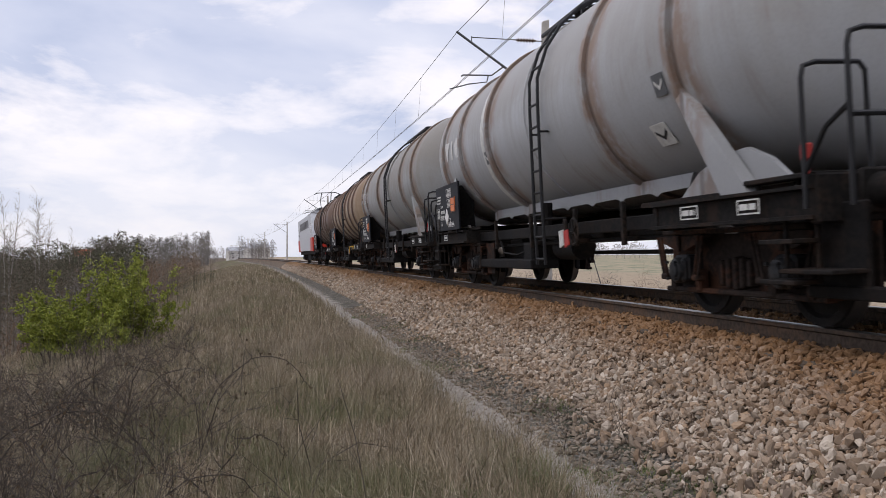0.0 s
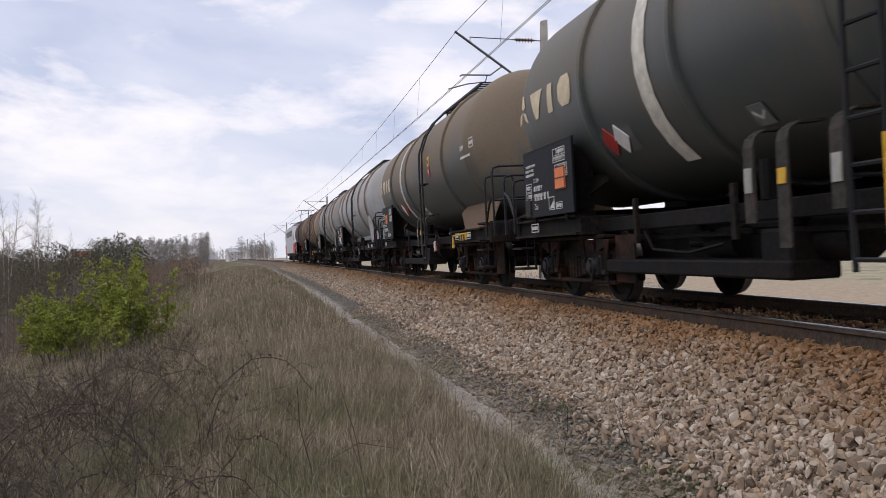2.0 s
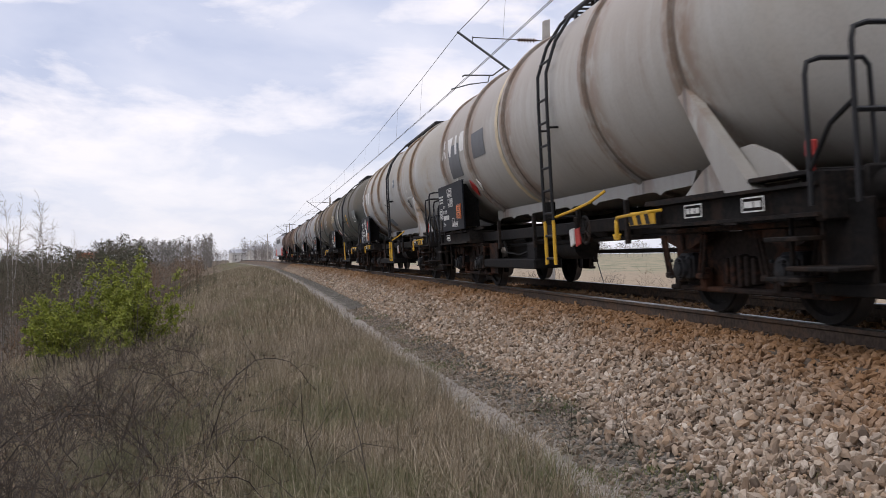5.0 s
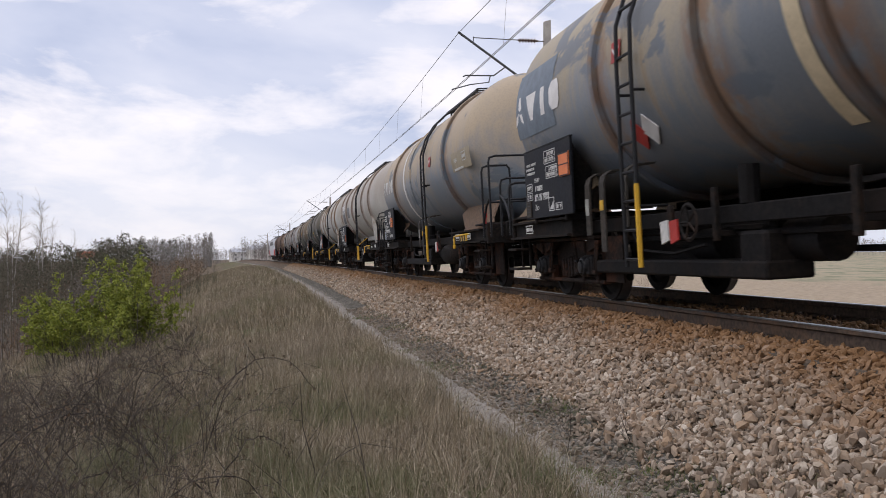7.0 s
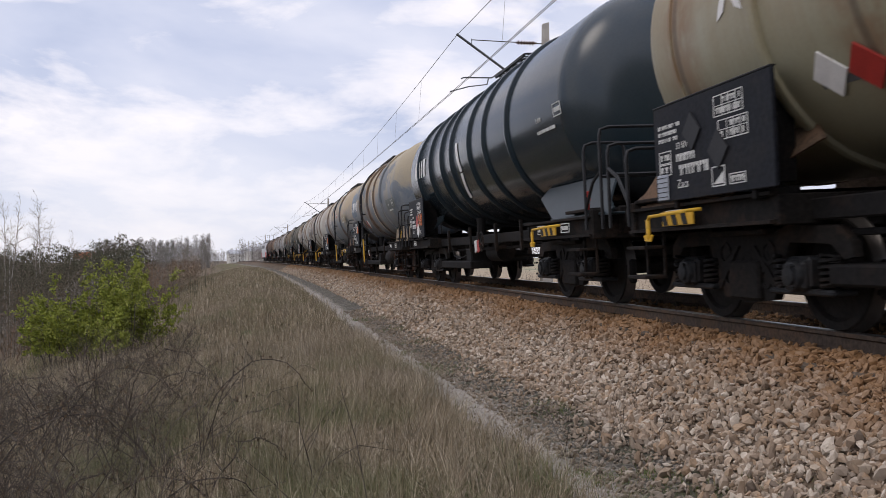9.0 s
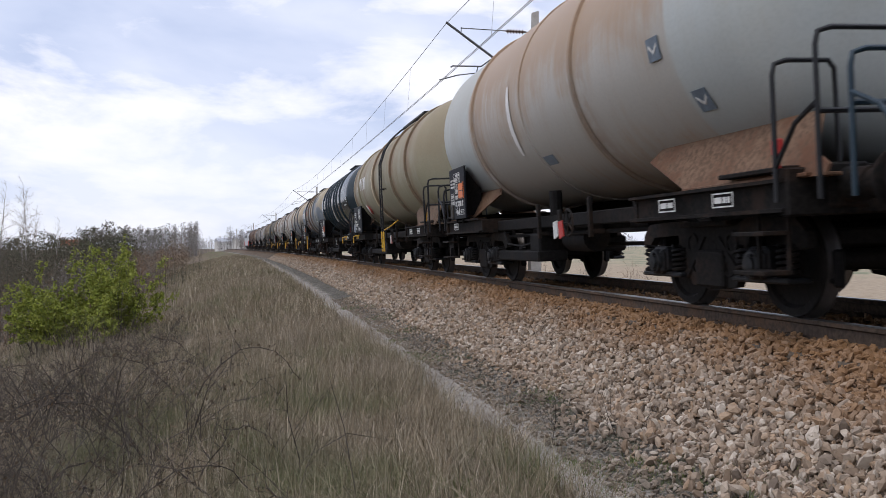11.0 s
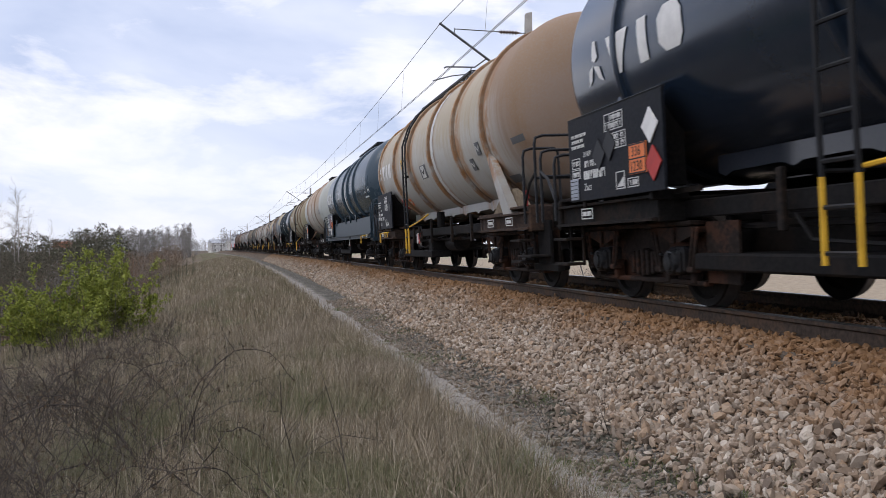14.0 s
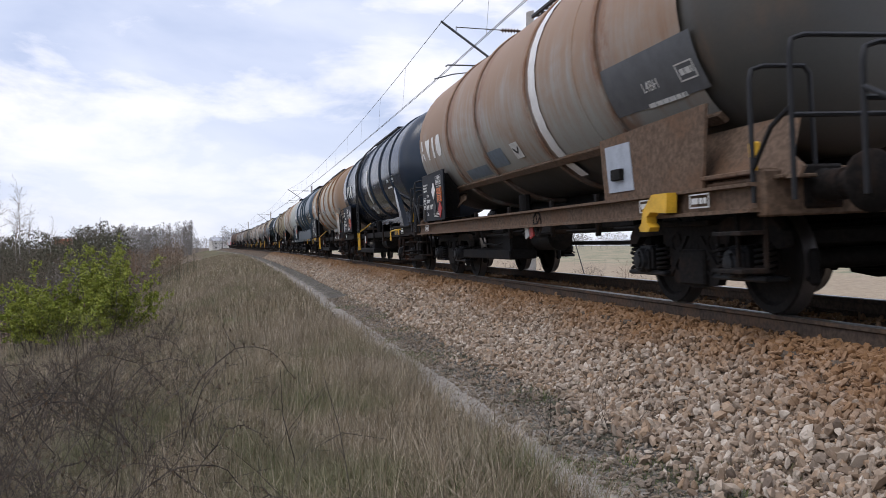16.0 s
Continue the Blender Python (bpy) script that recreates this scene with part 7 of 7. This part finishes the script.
def birches():
    rng = np.random.default_rng(9)
    kinds = []
    for i in range(3):
        segs = []
        p = np.array([0, 0, -0.2])
        trunk = []
        H, r, d = 9.0, 0.05, np.array([rng.normal(0, 0.03), rng.normal(0, 0.03), 1])
        n = 12
        for k in range(n):
            e = d + rng.normal(0, 0.05, 3)
            e /= np.linalg.norm(e)
            q = p + e * H / n
            r2 = 0.05 * (1 - (k + 1) / n) + 0.006
            trunk.append((p, q, r, r2))
            if k >= 3:
                for _ in range(3):
                    a = rng.uniform(0, 6.28)
                    grow(rng, p + (q - p) * rng.uniform(0, 1), (math.cos(a) * 0.6, math.sin(a) * 0.6, 0.9), 2.2 * (1.15 - k / n), 0.018 * (1.2 - k / n) + 0.004, 2, 2, segs, 0.05, 0.2, 0.5)
            p, r = q, r2
        v, t = tubes(trunk, 6)
        kinds.append((big_mesh("trunk", v, t, M_BIRCH, True), big_mesh("crown", *tubes(segs), M_TWIG_GREY)))
    spots = [(-15.6, 66, 1.0), (-16.4, 67.5, 0.95), (-17.6, 65, 0.98), (-18.2, 67, 1.03), (-16.0, 70, 0.82), (-14.7, 69, 0.7), (-19.5, 66, 0.8), (-20.5, 70, 0.9), (-22, 64, 0.85), (-13.9, 74, 0.62), (-24, 72, 0.9), (-21.5, 62, 0.75), (-17.0, 63, 0.8), (-19.0, 61.5, 0.7)]
    for i, (x, y, s) in enumerate(spots):
        w = tagged(empty("birch_tree"), "slender leafless birch with a pale trunk", "tree", "birches in the scrub")
        w.matrix_basis = Matrix.LocRotScale(Vector((x, y, float(ground_z(x, y)))), Euler((0, 0, i * 1.9)), Vector((s, s, s)))
        part("trunk", kinds[i % 3][0], w)
        part("crown", kinds[i % 3][1], w, label="bare fine twigs")


birches()


def woods():
    """Far stands of trees, too many to count."""
    rng = np.random.default_rng(17)

    def stand(name, label, places, heights, mat, slim=0.34, bits=90, size=0.55):
        V, T, o = [], [], 0
        for (x, y), h in zip(places, heights):
            n = bits
            q = rng.uniform(0.12, 1.0, n) ** 0.75
            rad = h * slim * np.sin(np.clip(q, 0.05, 0.98) * np.pi * 0.9 + 0.15) * rng.uniform(0.1, 1.0, n)
            a = rng.uniform(0, 6.28, n)
            c = np.stack([x + np.cos(a) * rad, y + np.sin(a) * rad, float(ground_z(x, y)) + h * q], 1)
            R = rotations(n, rng)
            tri = np.array([(-0.5, 0, 0), (0.5, 0, 0), (0.1, 0.9, 0.1)]) * size * h / 10
            v = np.einsum("nij,vj->nvi", R, tri * np.array([0.6, 1.5, 1])) + c[:, None]
            V.append(v.reshape(-1, 3))
            T.append(np.arange(3 * n).reshape(-1, 3) + o)
            o += 3 * n
            tv, tt = tubes([(np.array([x, y, float(ground_z(x, y)) - 0.3]), np.array([x, y, float(ground_z(x, y)) + h * 0.85]), 0.006 * h, 0.002 * h)], 4)
            V.append(tv)
            T.append(tt + o)
            o += len(tv)
        tagged(new(name, big_mesh(name, np.concatenate(V), np.concatenate(T), mat)), label, "woods", kind="stuff")

    def belt(n, a0, a1, y0, y1):
        y = rng.uniform(y0, y1, n)
        return list(zip(rng.uniform(a0, a1, n) * y, y))
    stand("far_woods", "grey leafless wood on the horizon", belt(330, -0.185, -0.064, 290, 380), rng.uniform(8, 12.5, 330), M_WOODS_HAZED, 0.2, 150, 0.26)
    stand("far_woods", "dark pines within the far wood", belt(26, -0.17, -0.09, 300, 370), rng.uniform(9, 12, 26), M_WOODS_DARK, 0.14, 120, 0.3)
    stand("far_woods", "budding trees beyond the end of the line", belt(80, -0.032, 0.006, 330, 420), rng.uniform(5, 9.5, 80), M_WOODS_HAZED, 0.24, 140, 0.28)
    stand("far_woods", "hazy tree line at the end of the line", belt(130, -0.075, 0.0, 600, 800), rng.uniform(8, 12, 130), M_WOODS_HAZED, 0.25, 80, 0.35)
    stand("scrub", "dense grey-green scrub on the low ground", belt(420, -0.42, -0.13, 75, 170), rng.uniform(3.2, 6.4, 420), M_WOODS_GREEN, 0.42, 150, 0.36)
    stand("scrub", "dark grey-green thicket below the slope", belt(300, -0.42, -0.15, 32, 82), rng.uniform(2.0, 4.1, 300), M_THICKET, 0.45, 190, 0.20)
    stand("scrub", "brown scrub on the low ground", belt(300, -0.20, -0.075, 70, 200), rng.uniform(1.8, 3.6, 300), M_WOODS_RED, 0.5, 110, 0.34)
    stand("scrub", "young growth along the foot of the slope", belt(150, -0.30, -0.15, 30, 75), rng.uniform(1.2, 2.4, 150), M_WOODS_HAZED, 0.6, 80, 0.32)
    stand("scrub", "dark twiggy thicket down the slope", belt(190, -0.36, -0.155, 24, 62), rng.uniform(1.2, 2.8, 190), M_THICKET, 0.5, 170, 0.16)
    crest = [(u - float(across(y)), y) for u, y in zip(rng.uniform(-6.5, -3.2, 120), rng.uniform(26, 90, 120))]
    stand("scrub", "olive-grey twiggy growth along the crest", crest, rng.uniform(0.7, 1.9, 120), M_WOODS_GREEN, 0.5, 150, 0.16)
    stand("far_woods", "low tree line beyond the field", belt(560, 0.05, 1.3, 380, 520), rng.uniform(5.0, 9.5, 560), M_WOODS_HAZED, 0.6, 90)


woods()


def far_houses():
    m_wall, m_roof = plain("pale render", (0.62, 0.60, 0.56), 0.9), plain("red tiles", (0.34, 0.11, 0.06), 0.85)
    m_dark, m_grey = plain("dark window", (0.03, 0.035, 0.04), 0.2), plain("grey sheet roof", (0.42, 0.43, 0.45), 0.6)

    def house(x, y, w, d, h, roof, rm, label):
        o = tagged(empty("house"), label, "house", "far houses")
        z = float(ground_z(x, y)) - 0.2
        o.matrix_basis = pose(x, y, z, 0, 0, 20)
        part("wall", Geo().box((0, 0, h / 2), (w, d, h), 0.05).mesh("wall", m_wall), o)
        g = Geo().put([(-w / 2 - 0.4, -d / 2 - 0.4, h), (w / 2 + 0.4, -d / 2 - 0.4, h), (w / 2 + 0.4, d / 2 + 0.4, h), (-w / 2 - 0.4, d / 2 + 0.4, h), (-w / 2 - 0.4, 0, h + roof), (w / 2 + 0.4, 0, h + roof)],
                      [(0, 1, 5, 4), (2, 3, 4, 5), (0, 4, 3), (1, 2, 5), (3, 2, 1, 0)])
        r = part("roof", g.mesh("roof", rm), o)
        part("chimney", Geo().box((w * 0.2, 0.3, h + roof), (0.6, 0.6, 1.4), 0.03).mesh("chimney", m_wall), r)
        for i in range(3):
            for zz in ((h * 0.35, h * 0.75) if h > 4 else (h * 0.55,)):
                part("window", Geo().box((-w / 2 + w * (i + 0.5) / 3, -d / 2 - 0.03, zz), (1.1, 0.08, 1.2), 0.02).mesh("window", m_dark), o)
    house(-98, 520, 13, 9, 6.4, 3.6, m_roof, "pale house with a red tiled roof among trees")
    house(-106, 545, 10, 8, 6.0, 3.4, m_roof, "second pale house with a red roof")
    house(-38.0, 250, 9, 6, 5.6, 0.9, m_grey, "low white building with a grey roof")
    house(-24.0, 700, 14, 10, 8, 3, m_grey, "far pale building at the end of the line")
    house(-8.0, 640, 16, 10, 7, 3, m_grey, "far pale hall at the end of the line")


far_houses()
build_ballast()


# ---- what moves ----
def motions():
    steps = [i * 0.5 for i in range(int(SECONDS * 2) + 1)]
    for ob, at in TRAIN:
        walk(ob, [(t, track_pose(at + SPEED * t)) for t in steps])
    turn = math.degrees(SPEED / AXLE_R)
    times = [i / FPS for i in range(int(SECONDS * FPS) + 1)]
    for ob, y in WHEELSETS:
        walk(ob, [(t, pose(0, y, AXLE_R, -turn * t)) for t in times])


motions()
